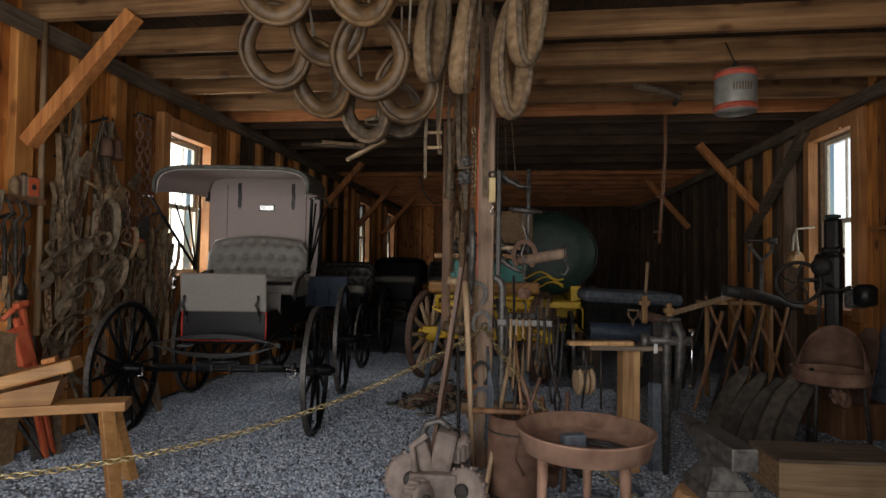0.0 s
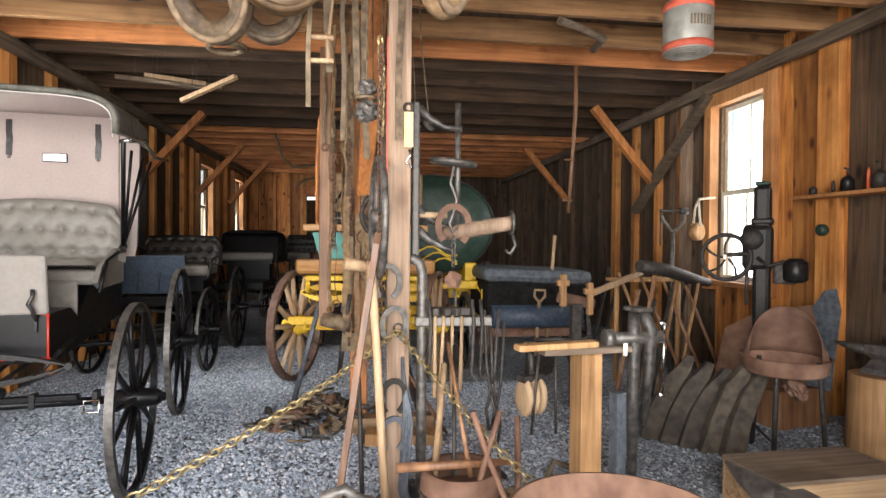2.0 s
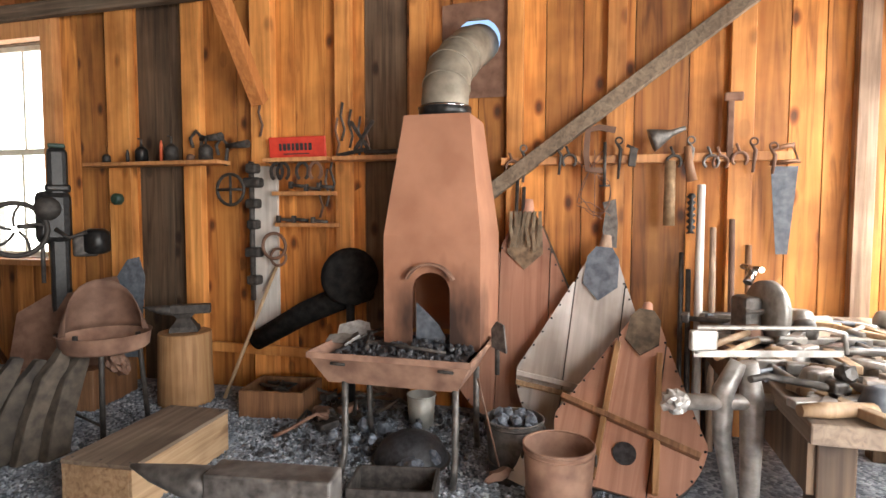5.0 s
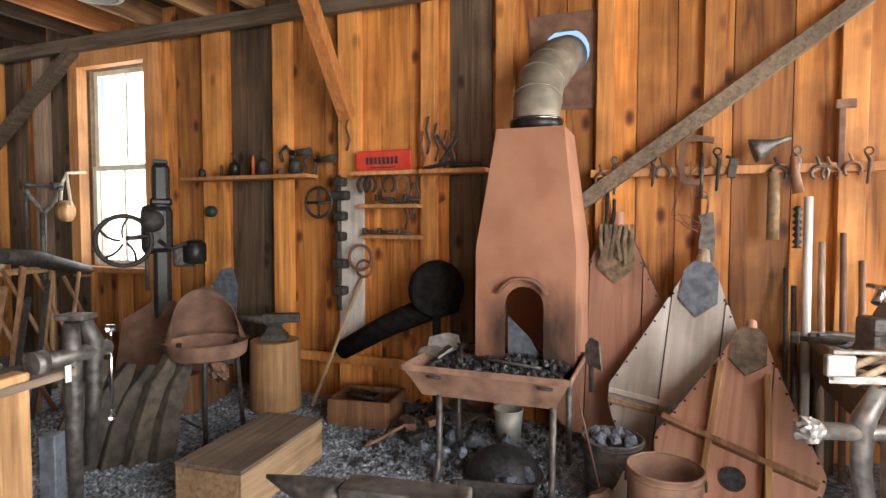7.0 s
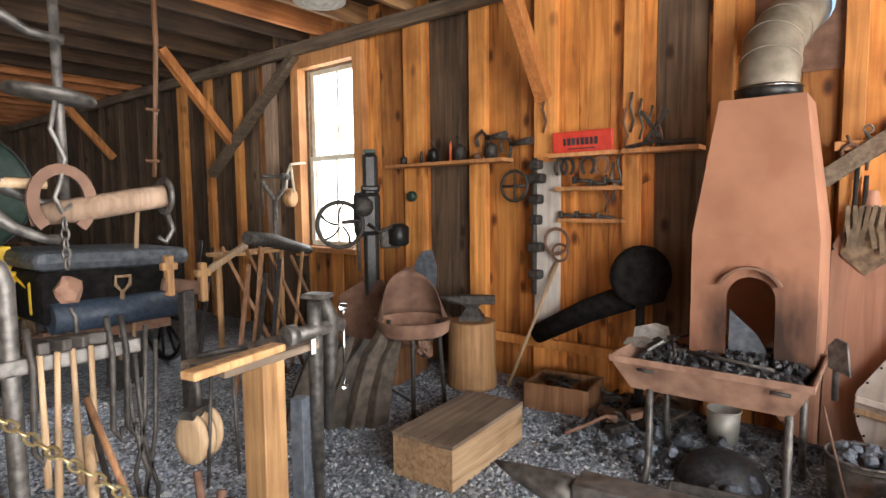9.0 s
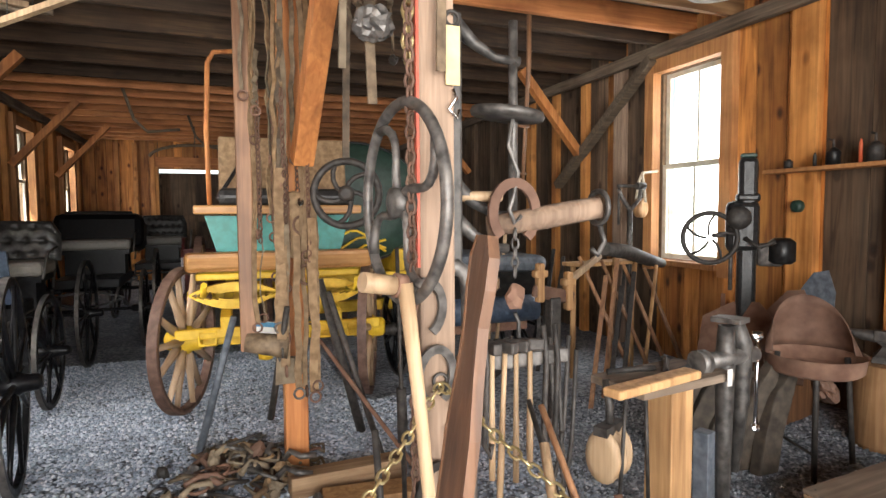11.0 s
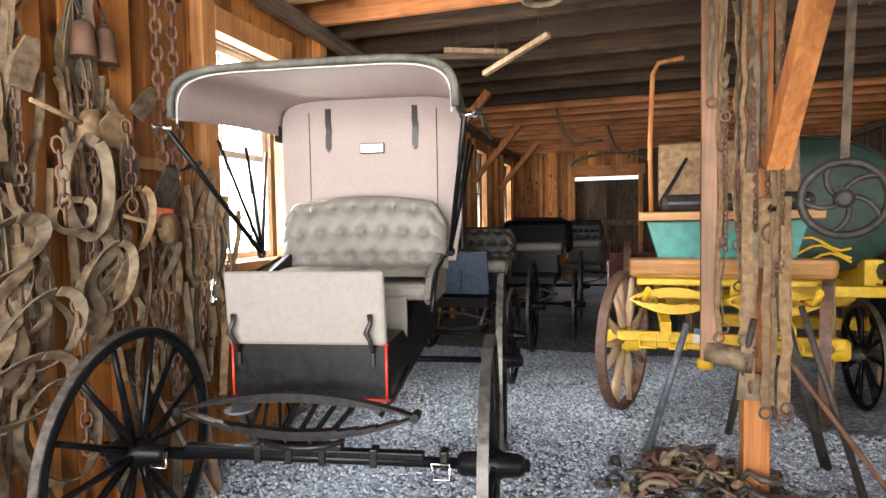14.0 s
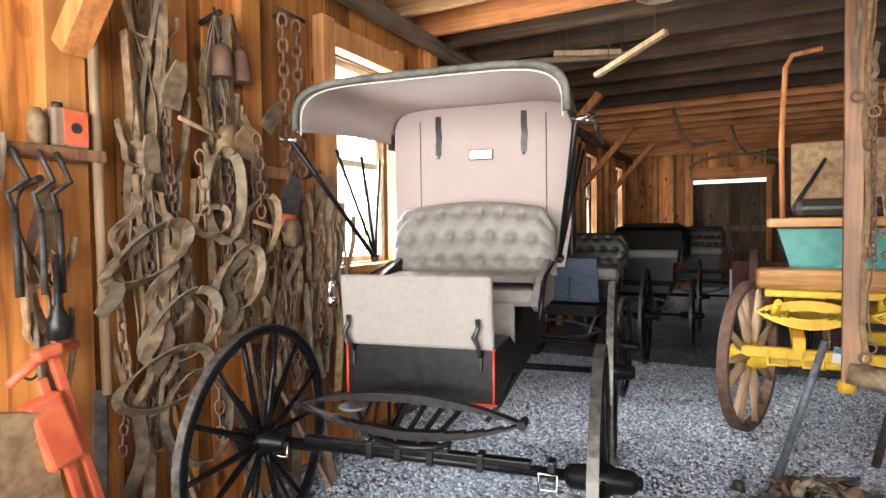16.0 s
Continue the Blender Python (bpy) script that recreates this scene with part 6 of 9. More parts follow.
tube(bm, [(0.11, 3.86, 1.69), (0.09, 3.855, 1.6), (0.12, 3.85, 1.52), (0.1, 3.84, 1.45), (0.085, 3.84, 1.41), (0.1, 3.835, 1.37), (0.125, 3.84, 1.39)], 0.007, 6)
solo("s_hook", bm, "steel", (0, 0, 0), "bent steel hook from the drill frame", "hook", "hooks and tongs")
tackle = thing("pulley_block", (0.105, 3.84, 1.05), "small rusty pulley hung under the horseshoe", "pulley", "pulleys")
bm = B()
chain_links(bm, [(0, 0, 0.3), (0, 0, 0.16)], 0.035, 0.004)
part("chain", bm, "steel", tackle)
bm = B()
blob(bm, (0, 0, 0.1), 0.045, random.Random(3), (0.5, 0.9, 1.2), 2)
part("shell", bm, "rust", tackle)
bm = B()
tube(bm, [(0, 0, 0.05), (0.012, 0, 0.02), (0.012, 0, -0.05), (-0.012, 0, -0.08), (-0.012, 0, -0.02)], 0.007, 6)
part("hook", bm, "steel", tackle)

# tag, bell and chains on the post
tag = thing("paper_tag", (-0.11, 3.8, 1.745), "yellow card tag hung on the post", "tag")
bm = B()
box(bm, (0, 0, 0.085), (0.042, 0.004, 0.16), bevel=0.001)
part("card", bm, "tag", tag)
bm = B()
ring(bm, (0, 0.004, 0.185), 0.02, 0.006, "y", 14, 6)
part("eyelet", bm, "iron", tag)
bm = B()
tube(bm, [(0, 0, -0.005), (0.01, 0, -0.03), (-0.012, 0, -0.06), (0.012, 0, -0.085), (0.018, 0, -0.06)], 0.005, 6)
part("clip", bm, "chrome", tag)
bm = B()
chain_links(bm, [(-0.235, 3.79, 2.2), (-0.24, 3.79, 1.9), (-0.235, 3.79, 1.2), (-0.23, 3.79, 0.5)], 0.042, 0.0045)
solo("log_chain", bm, "rust", (0, 0, 0), "rusty chain hanging down the post", "chain", "hanging chains")
bm = B()
chain_links(bm, [(-0.24, 3.83, 2.25), (-0.23, 3.82, 2.05), (-0.235, 3.815, 1.8)], 0.05, 0.006)
solo("brass_chain", bm, "brass", (0, 0, 0), "short yellow brass chain on the post", "chain", "hanging chains")
bell = thing("harness_bell", (-0.3, 3.92, 1.93), "old grey pulley bell hung beside the post", "bell")
bm = B()
blob(bm, (0, 0, 0), 0.055, random.Random(9), (1, 1, 0.9), 3)
blob(bm, (0, 0, 0.11), 0.045, random.Random(9), (1, 1, 0.9), 3)
part("shell", bm, "steel", bell)
bm = B()
ring(bm, (0, 0, 0.06), 0.05, 0.008, "z", 16, 6)
rod(bm, (0, 0, 0.14), (0, 0.05, 1.27), 0.006, seg=5)
part("cord", bm, "leather", bell)
for k in range(3):
    t = thing("hame_strap", (-0.1 + 0.05 * k, 4.4, 0), "old strap and pulley hung from a joist", "strap", "hanging straps")
    bm = B()
    tube(bm, [(0, 0.45, 3.19), (0, 0.1, 2.5), (0.02 * k, 0, 2.0)], 0, flat=(0.02, 0.005))
    part("strap", bm, "leather", t)
    bm = B()
    blob(bm, (0.02 * k, 0, 1.97), 0.03, random.Random(k), (0.6, 0.6, 1.3), 2)
    part("buckle", bm, "steel", t)
# red strip and horseshoes nailed up the post
bm = B()
box(bm, (-0.205, 3.83, 1.75), (0.008, 0.018, 1.0))
solo("red_marker", bm, "tinred", (0, 0, 0), "faded red painted lath on the post", "lath")
for z, mt in ((1.14, "steel"), (0.95, "steel"), (0.62, "iron"), (0.45, "blueiron")):
    bm = B()
    tube(bm, [(0.055 * math.cos(radians(a)), 0, 0.075 * math.sin(radians(a))) for a in range(-60, 241, 15)], 0, flat=(0.012, 0.024), up=(0, 1, 0))
    solo("horseshoe", bm, mt, pose(-0.2 if z > 1 else -0.17, 3.79, z, 0, 4, 10), "worn grey horseshoe hung on the post", "horseshoe", "horseshoes")
for k in range(4):
    bm = B()
    tube(bm, [(-0.13, 3.805, 0.8 - 0.02 * k), (-0.12 + 0.012 * k, 3.795, 0.5), (-0.14 + 0.01 * k, 3.795, 0.2), (-0.11 + 0.015 * k, 3.795, 0.08)], 0.008, 6)
    solo("bridle_bit", bm, "blueiron", (0, 0, 0), "blue-grey iron bits and rods hung low on the post", "bit", "bits on the post")

# maul and long paddle
maul = thing("maul", (-0.19, 3.6, 0.0), "long pale-handled wooden maul leaning on the post", "maul")
bm = B()
tube(bm, [(0.0, 0.0, 0.0), (-0.03, 0.04, 0.4), (-0.06, 0.09, 0.9), (-0.085, 0.13, 1.22)], [0.019, 0.018, 0.018, 0.022], 10)
part("handle", bm, "handle", maul)
bm = B()
rod(bm, (-0.2, 0.12, 1.23), (-0.09, 0.15, 1.21), 0.026, seg=12)
part("head", bm, "handle", maul)
bm = B()
rod(bm, (-0.11, 0.145, 1.215), (-0.08, 0.15, 1.21), 0.032, seg=12)
part("ferrule", bm, "rust", maul)
paddle = thing("wooden_paddle", (-0.44, 3.3, 0), "long brown varnished wooden paddle standing on end", "paddle")
bm = B()
outline = []
for z, w in ((0, 0.07), (0.5, 0.07), (1.0, 0.06), (1.12, 0.042), (1.2, 0.036), (1.27, 0.045), (1.33, 0.045), (1.37, 0.025)):
    outline.append((w, z))
slab(bm, outline + [(-w, z) for w, z in outline[::-1]], 0.022, pose(0, 0, 0, 0, 3.5, 0) @ pose(0, 0, 0, 4.5, 0, 88))
part("blade", bm, "paddlewood", paddle)
bm = B()
slab(bm, [(w + 0.001, z) for w, z in outline] + [(w - 0.008, z) for w, z in outline[::-1]], 0.024, pose(0, 0, 0, 0, 3.5, 0) @ pose(0, 0, 0, 4.5, 0, 88))
part("worn_edge", bm, "brownwood", paddle, "pale worn edge")

# iron heap, keg, handles at the post's foot
jack = thing("wagon_jack", (-0.38, 3.22, 0), "tan dusty cast-iron jack base on a block", "jack")
bm = B()
box(bm, (0, 0, 0.1), (0.26, 0.24, 0.2), bevel=0.012)
part("base", bm, "pinkdust", jack)
bm = B()
box(bm, (0.05, 0.02, 0.3), (0.12, 0.16, 0.22), (0, 12, 0), 0.02)
box(bm, (-0.06, 0.0, 0.27), (0.08, 0.13, 0.18), (0, -18, 0), 0.02)
part("casting", bm, "pinkdust", jack)
bm = B()
tube(bm, [(0.08, 0, 0.42), (0.02, 0, 0.46), (-0.05, 0, 0.44), (-0.08, 0, 0.38), (-0.06, 0, 0.3)], 0.02, 8)
part("pawl", bm, "steel", jack)
bm = B()
tube(bm, [(-0.1, -0.08, 0.2), (-0.12, -0.09, 0.34), (-0.04, -0.08, 0.4)], 0.018, 8)
part("lever", bm, "pinkdust", jack)
for x, y, z, r0, w, rx, rz in ((-0.52, 3.2, 0.14, 0.14, 0.07, 80, 20), (-0.2, 3.12, 0.12, 0.12, 0.08, 75, -25), (-0.45, 3.05, 0.09, 0.09, 0.1, 85, 60), (-0.27, 3.28, 0.3, 0.07, 0.14, 20, 0)):
    cg = thing("gear_casting", pose(x, y, z, rx, 0, rz), "dusty pinkish cast-iron gear by the post", "gear", "castings by the post")
    bm = B()
    lathe(bm, [(r0 * 0.35, -w / 2), (r0 * 0.9, -w / 2), (r0, -w * 0.3), (r0, w * 0.3), (r0 * 0.9, w / 2), (r0 * 0.35, w / 2)], 22)
    part("disc", bm, "pinkdust", cg)
    bm = B()
    lathe(bm, [(r0 * 0.2, -w * 0.8), (r0 * 0.32, -w * 0.75), (r0 * 0.32, w * 0.75), (r0 * 0.2, w * 0.8)], 14)
    part("hub", bm, "iron", cg)
    for k in range(14):
        bm = B()
        box(bm, (r0 * 1.02, 0, 0), (0.02, 0.018, w * 0.7), bevel=0.003)
        part("tooth", bm, "pinkdust", cg, "", pose(0, 0, 0, 0, 0, 360 * k / 14))
keg = thing("keg", (0.06, 3.28, 0), "rusty brown keg by the post", "keg")
bm = B()
lathe(bm, [(0.14, 0), (0.155, 0.14), (0.158, 0.28), (0.15, 0.46), (0.143, 0.5), (0.12, 0.495), (0.118, 0.42)], 24)
part("barrel", bm, "rust", keg)
for z in (0.08, 0.42):
    bm = B()
    ring(bm, (0, 0, z), 0.154, 0.006, "z", 24, 6)
    part("hoop", bm, "iron", keg)
bm = B()
rod(bm, (-0.18, 3.24, 0.52), (0.24, 3.27, 0.515), 0.018, 0.014, 8)
solo("axe", bm, "brownwood", (0, 0, 0), "brown tool handle laid across the keg", "handle", "loose handles")
for a, b, r0, mt in (((-0.12, 3.0, 0.0), (0.03, 3.55, 0.82), 0.015, "handle"), ((0.1, 3.3, 0.45), (0.05, 3.6, 0.9), 0.01, "brownwood"), ((0.04, 3.32, 0.45), (0.1, 3.75, 0.86), 0.009, "iron"), ((0.3, 3.6, 0.0), (0.22, 3.75, 0.5), 0.02, "brownwood"), ((0.34, 3.5, 0.0), (0.38, 3.7, 0.55), 0.016, "rust"), ((-0.3, 3.75, 0.0), (-0.33, 3.85, 0.8), 0.012, "iron")):
    bm = B()
    rod(bm, a, b, r0, r0 * 0.85, 8)
    solo("loose_tool", bm, mt, (0, 0, 0), "loose tool handle leaning by the post", "handle", "loose handles")
ice = thing("ice_tongs", (0.14, 3.12, 0.22), "rusty curved ice tongs leaning on the keg", "tongs")
for sx in (-1, 1):
    bm = B()
    tube(bm, [(sx * 0.05, 0.1, 0.5), (0, 0.08, 0.35), (-sx * 0.06, 0.02, 0.2), (-sx * 0.085, 0.0, 0.08), (-sx * 0.04, -0.02, 0.0)], 0.011, 7)
    part("jaw", bm, "rust", ice)
r9 = random.Random(21)
for k in range(26):
    bm = B()
    x, y = r9.uniform(-0.25, 0.75), r9.uniform(3.35, 4.3)
    kind = k % 4
    if kind == 0:
        tube(bm, [(0, 0, 0.03), (0.06, 0.05, 0.1), (0.14, 0.03, 0.07), (0.2, 0.06, 0.02)], 0.017, 7)
    elif kind == 1:
        box(bm, (0, 0, 0.05), (0.09, 0.13, 0.1), (r9.uniform(-20, 20), 10, r9.uniform(0, 90)), 0.012)
    elif kind == 2:
        ring(bm, (0, 0, 0.05), 0.06, 0.014, "z", 16, 6, squash=0.8)
        rod(bm, (0.05, 0, 0.05), (0.18, 0.04, 0.02), 0.012)
    else:
        blob(bm, (0, 0, 0.05), 0.06, r9, (1, 0.7, 0.7), 2)
    solo("scrap_iron", bm, r9.choice(("iron", "rust", "dust", "steel", "blueiron")), pose(x, y, 0.0, 0, 0, r9.uniform(0, 360)), "old iron casting lying on the gravel", "scrap", "scrap iron")

# round pan on legs
pan2 = thing("round_hearth", Matrix.Translation((0.357, 2.58, 0)) @ Matrix.Diagonal((0.86, 0.86, 1.06, 1)), "round rust-pink iron hearth pan on three legs", "hearth")
bm = B()
lathe(bm, [(0.29, 0.51), (0.315, 0.515), (0.33, 0.585), (0.345, 0.595), (0.325, 0.598), (0.305, 0.54), (0.02, 0.535)], 40)
part("pan", bm, "pinkrust", pan2, "wide rusty pan with a flared rim")
for k in range(3):
    a = radians(80 + 120 * k)
    bm = B()
    tube(bm, [(0.22 * math.cos(a), 0.22 * math.sin(a), 0.515), (0.23 * math.cos(a), 0.23 * math.sin(a), 0.3), (0.24 * math.cos(a), 0.24 * math.sin(a), 0.0)], [0.03, 0.022, 0.018], 10)
    part("leg", bm, "pinkrust", pan2)
bm = B()
box(bm, (0, 0, 0.03), (0.1, 0.05, 0.055), (0, 0, 20), 0.005)
solo("steel_block", bm, "blueiron", (0.3, 2.5, 0.57), "blue-grey steel block in the round pan", "block")
bm = B()
tube(bm, [(-0.1, 0, 0.01), (0, 0.02, 0.012), (0.1, 0.0, 0.012), (0.12, 0.03, 0.012), (0, 0.06, 0.012), (-0.1, 0.03, 0.012)], 0.01, 6)
solo("tongs", bm, "iron", pose(0.42, 2.5, 0.568, 0, 0, -30), "dark iron tongs lying in the round pan", "tongs", "hooks and tongs")

# post bench with vise and block
bench = thing("vise_bench", pose(0.68, 3.86, 0, 0, 0, 8), "small plank bench on a squared timber post", "bench")
bm = B()
box(bm, (0.12, 0.06, 0.4), (0.115, 0.12, 0.8), bevel=0.006)
part("post", bm, "bench", bench)
bm = B()
box(bm, (0.06, 0.04, 0.815), (0.46, 0.24, 0.03), bevel=0.004)
part("top", bm, "crate_lid", bench, "grey worn plank top")
bm = B()
box(bm, (-0.1, -0.06, 0.845), (0.42, 0.07, 0.03), (0, 0, 4), 0.008)
solo("hatchet", bm, "bench", pose(0.68, 3.86, 0, 0, 0, 8), "pale tool handle lying on the bench", "handle", "loose handles")
for k, (x, y) in enumerate(((0.62, 3.93), (0.75, 3.85), (0.8, 3.95))):
    bm = B()
    tube(bm, [(-0.09, 0, 0.01), (0.02, 0.01, 0.016), (0.09, 0.03, 0.012)], 0.011, 6)
    solo("pliers", bm, "iron", pose(x, y, 0.832, 0, 0, 30 * k - 20), "old iron pliers lying on the bench", "pliers", "tools on the bench")
vise = thing("leg_vise", pose(1.02, 3.9, 0, 0, 0, 20), "big grey blacksmith leg vise beside the bench", "vise", "leg vises")
bm = B()
tube(bm, [(0, 0, 0), (0, 0, 0.6), (0.0, 0, 0.86), (0.0, 0, 0.98)], [0.02, 0.03, 0.035, 0.028], 10)
part("fixed_leg", bm, "steel", vise)
bm = B()
tube(bm, [(0.05, -0.02, 0.42), (0.075, -0.03, 0.7), (0.08, -0.03, 0.9), (0.04, -0.02, 0.99)], [0.018, 0.03, 0.036, 0.026], 10)
part("moving_jaw", bm, "steel", vise)
bm = B()
rod(bm, (-0.14, 0.03, 0.86), (0.14, -0.05, 0.86), 0.03, seg=14)
rod(bm, (-0.16, 0.035, 0.86), (-0.12, 0.02, 0.86), 0.045, seg=14)
part("screw_box", bm, "steel", vise)
bm = B()
rod(bm, (0.15, -0.055, 0.93), (0.14, -0.06, 0.58), 0.008, seg=8)
blob(bm, (0.14, -0.06, 0.575), 0.016, random.Random(1), sub=2)
blob(bm, (0.15, -0.055, 0.93), 0.022, random.Random(1), sub=2)
part("tommy_bar", bm, "chrome", vise, "bright worn tommy bar")
bm = B()
box(bm, (0.02, -0.005, 1.0), (0.09, 0.11, 0.02), bevel=0.004)
part("jaw_face", bm, "steel", vise)
bm = B()
box(bm, (-0.05, 0.05, 0.3), (0.06, 0.06, 0.56), bevel=0.004)
part("bracket", bm, "blueiron", vise)
bm = B()
box(bm, (0, -0.002, 0.82), (0.022, 0.003, 0.06))
solo("white_tag", bm, "white", (0.93, 3.80, 0), "small white paper tag on the vise bracket", "tag")
blockt = thing("tackle_block", pose(0.5, 3.9, 0.5, 0, 0, 25), "triple wooden pulley block hung from the bench", "pulley", "pulleys")
for k in (-1, 0, 1):
    bm = B()
    lathe(bm, [(0.05, -0.014), (0.075, -0.012), (0.082, 0.0), (0.075, 0.012), (0.05, 0.014)], 20, pose(0.042 * k, 0, 0.08, 0, 90, 0) @ Matrix.Diagonal((1.15, 0.8, 1, 1)))
    part("sheave_cheek", bm, "handle", blockt)
bm = B()
tube(bm, [(0, 0, 0.16), (0, 0, 0.24), (0.01, 0.02, 0.33)], 0.014, 7)
box(bm, (0, 0, 0.17), (0.13, 0.05, 0.03))
part("strop", bm, "iron", blockt)
for sx in (-1, 1):
    bm = B()
    rod(bm, (0.56 + 0.04 * sx, 3.84, 0.81), (0.54 + 0.06 * sx, 3.82, 0.42), 0.007, seg=6)
    solo("iron_rod", bm, "iron", (0, 0, 0), "thin iron rod hung from the bench edge", "rod", "rods on the bench")

# shovels, yoke, cart and log rest behind the bench
for x, y, h, d in ((1.41, 6.62, 1.4, 0), (1.27, 6.5, 0.88, 1)):
    t = thing("shovel", pose(x, y, 0, 6, 2, 0), "old long-handled shovel standing upright" if not d else "old spade with a pale D handle", "shovel", "shovels")
    bm = B()
    rod(bm, (0, 0, 0.25), (0, 0, h - (0.1 if d else 0)), 0.017, seg=8)
    part("handle", bm, "handle", t)
    if d:
        bm = B()
        tube(bm, [(0, 0, h - 0.12), (-0.05, 0, h - 0.06), (-0.05, 0, h), (0.05, 0, h), (0.05, 0, h - 0.06)], 0.013, 7, closed=True)
        part("grip", bm, "handle", t)
    bm = B()
    slab(bm, [(-0.1, 0.28), (0.1, 0.28), (0.09, 0.06), (0, 0), (-0.09, 0.06)], 0.006)
    part("blade", bm, "iron", t)
cart = thing("covered_cart", (1.3, 6.9, 0), "low dark cart with a blue cloth cover", "cart")
bm = B()
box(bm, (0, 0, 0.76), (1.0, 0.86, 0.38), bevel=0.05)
# near-black colour stands for the shade on the cart's body
part("body", bm, "soot_shade", cart, "cart body with shade painted in as near-black")
bm = B()
rod(bm, (-0.45, -0.42, 0.62), (0.42, -0.42, 0.62), 0.11, seg=18)
part("roller", bm, "rust", cart, "rusty red iron roller")
bm = B()
tmp = bmesh.new()
box(tmp, (0, 0, 1.0), (1.06, 0.95, 0.14), (0, 2, 0), bevel=0.06)
join(bm, tmp)
part("cover", bm, "blueiron", cart, "faded blue cloth cover")
cart.children[-1].data.materials[0] = M["bluecloth"]
for sx in (-1, 1):
    wheel(cart, sx * 0.6, 0.2, 0.4, 0.4, 12, "black", "black", "iron", 0.035, 0, 0.06, 0.014)
bm = B()
rod(bm, (-0.6, 0.2, 0.4), (0.6, 0.2, 0.4), 0.02)
box(bm, (0, -0.2, 0.45), (0.9, 0.1, 0.1))
part("axle", bm, "rust", cart)
yoke = thing("wooden_yoke", (1.35, 5.6, 0.86), "rusty yoke hung with wooden bow ends", "yoke")
bm = B()
box(bm, (0, 0, 0.0), (0.32, 0.05, 0.09), (0, 12, 0), 0.02)
part("beam", bm, "rust", yoke)
for sx in (-0.11, 0.11):
    bm = B()
    box(bm, (sx, -0.01, 0.05 - sx * 0.3), (0.05, 0.06, 0.26), bevel=0.012)
    box(bm, (sx, -0.01, 0.11 - sx * 0.3), (0.1, 0.062, 0.05), bevel=0.012)
    part("bow_end", bm, "bench", yoke)
bm = B()
box(bm, (0, 0, -0.43), (0.08, 0.08, 0.82), bevel=0.01)
part("stand_post", bm, "iron", yoke)
rest = thing("log_rest", (2.2, 6.1, 0), "rusty trunk laid on crossed wooden tool handles", "trestle")
bm = B()
tube(bm, [(-0.1, -0.05, 1.12), (0.2, 0.05, 1.08), (0.5, 0.15, 1.0), (0.75, 0.25, 0.95)], [0.055, 0.06, 0.055, 0.04], 12)
part("trunk", bm, "iron", rest, "dark leathery horizontal trunk")
for k in range(7):
    bm = B()
    x = -0.1 + k * 0.11
    way = 1 if k % 2 else -1
    rod(bm, (x - way * 0.2, -0.25 + 0.03 * k, 0.0), (x + way * 0.12, 0.12, 1.05 - 0.02 * k), 0.018, 0.015, 8)
    part("pole", bm, "bench" if k % 2 else "brownwood", rest)
bm = B()
box(bm, (0.15, 0.25, 0.98), (0.8, 0.22, 0.03), (0, 0, 8), 0.004)
rod(bm, (-0.15, 0.3, 0.0), (-0.15, 0.3, 0.97), 0.025)
rod(bm, (0.5, 0.35, 0.0), (0.5, 0.35, 0.97), 0.025)
part("shelf", bm, "bench", rest)
bm = B()
beam(bm, (1.5, 5.7, 0.9), (2.25, 6.3, 1.05), 0.03, 0.05)
solo("thin_timber", bm, "handle", (0, 0, 0), "pale lath laid from the yoke to the trestle", "lath")
r5 = random.Random(31)
for k in range(8):
    bm = B()
    a = (r5.uniform(1.9, 3.1), r5.uniform(5.6, 7.2))
    beam(bm, (a[0] - 0.2, a[1] - 0.1, 0.0), (a[0] + 0.15, a[1] + 0.2, r5.uniform(0.7, 1.25)), 0.035, 0.02)
    solo("leaning_stick", bm, r5.choice(("brownwood", "iron", "old_z", "rust")), (0, 0, 0), "old wooden stick leaning in the dark corner", "stick", "leaning sticks")

# saddle clamp on a stand by the window
clamp = thing("saw_clamp", (2.55, 6.3, 0), "grey forked iron saw clamp on a stand", "clamp")
bm = B()
tube(bm, [(0, 0, 0), (0, 0, 1.2), (0.0, 0, 1.42)], 0.022, 8)
part("stem", bm, "steel", clamp)
bm = B()
tube(bm, [(-0.12, 0.0, 1.6), (-0.1, 0, 1.55), (-0.02, 0, 1.45), (0.0, 0, 1.42), (0.05, 0, 1.47), (0.1, 0, 1.52), (0.11, 0, 1.64)], 0.018, 8)
part("fork", bm, "steel", clamp)
bm = B()
rod(bm, (-0.13, 0, 1.63), (0.16, 0, 1.63), 0.014, seg=8)
rod(bm, (0.07, 0, 1.63), (0.15, 0, 1.63), 0.032, seg=12)
rod(bm, (-0.12, 0, 1.63), (-0.12, 0, 1.3), 0.01, seg=6)
part("screw", bm, "steel", clamp)

# drill press before the window
drill = thing("drill_press", pose(2.72, 5.28, 0, 0, 0, 47), "black cast-iron hand drill press with a wheel", "drill press")
bm = B()
box(bm, (0, 0, 0.9), (0.12, 0.12, 1.75), bevel=0.03)
box(bm, (0, 0, 0.02), (0.3, 0.3, 0.04), bevel=0.008)
part("column", bm, "dkiron", drill)
bm = B()
box(bm, (0.0, 0.03, 1.3), (0.15, 0.21, 0.36), bevel=0.045)
box(bm, (0.0, 0.0, 1.5), (0.13, 0.15, 0.06), bevel=0.02)
part("head", bm, "dkiron", drill)
bm = B()
ring(bm, (-0.08, 0.24, 1.22), 0.175, 0.017, "x", 36, 8)
part("hand_wheel", bm, "iron", drill)
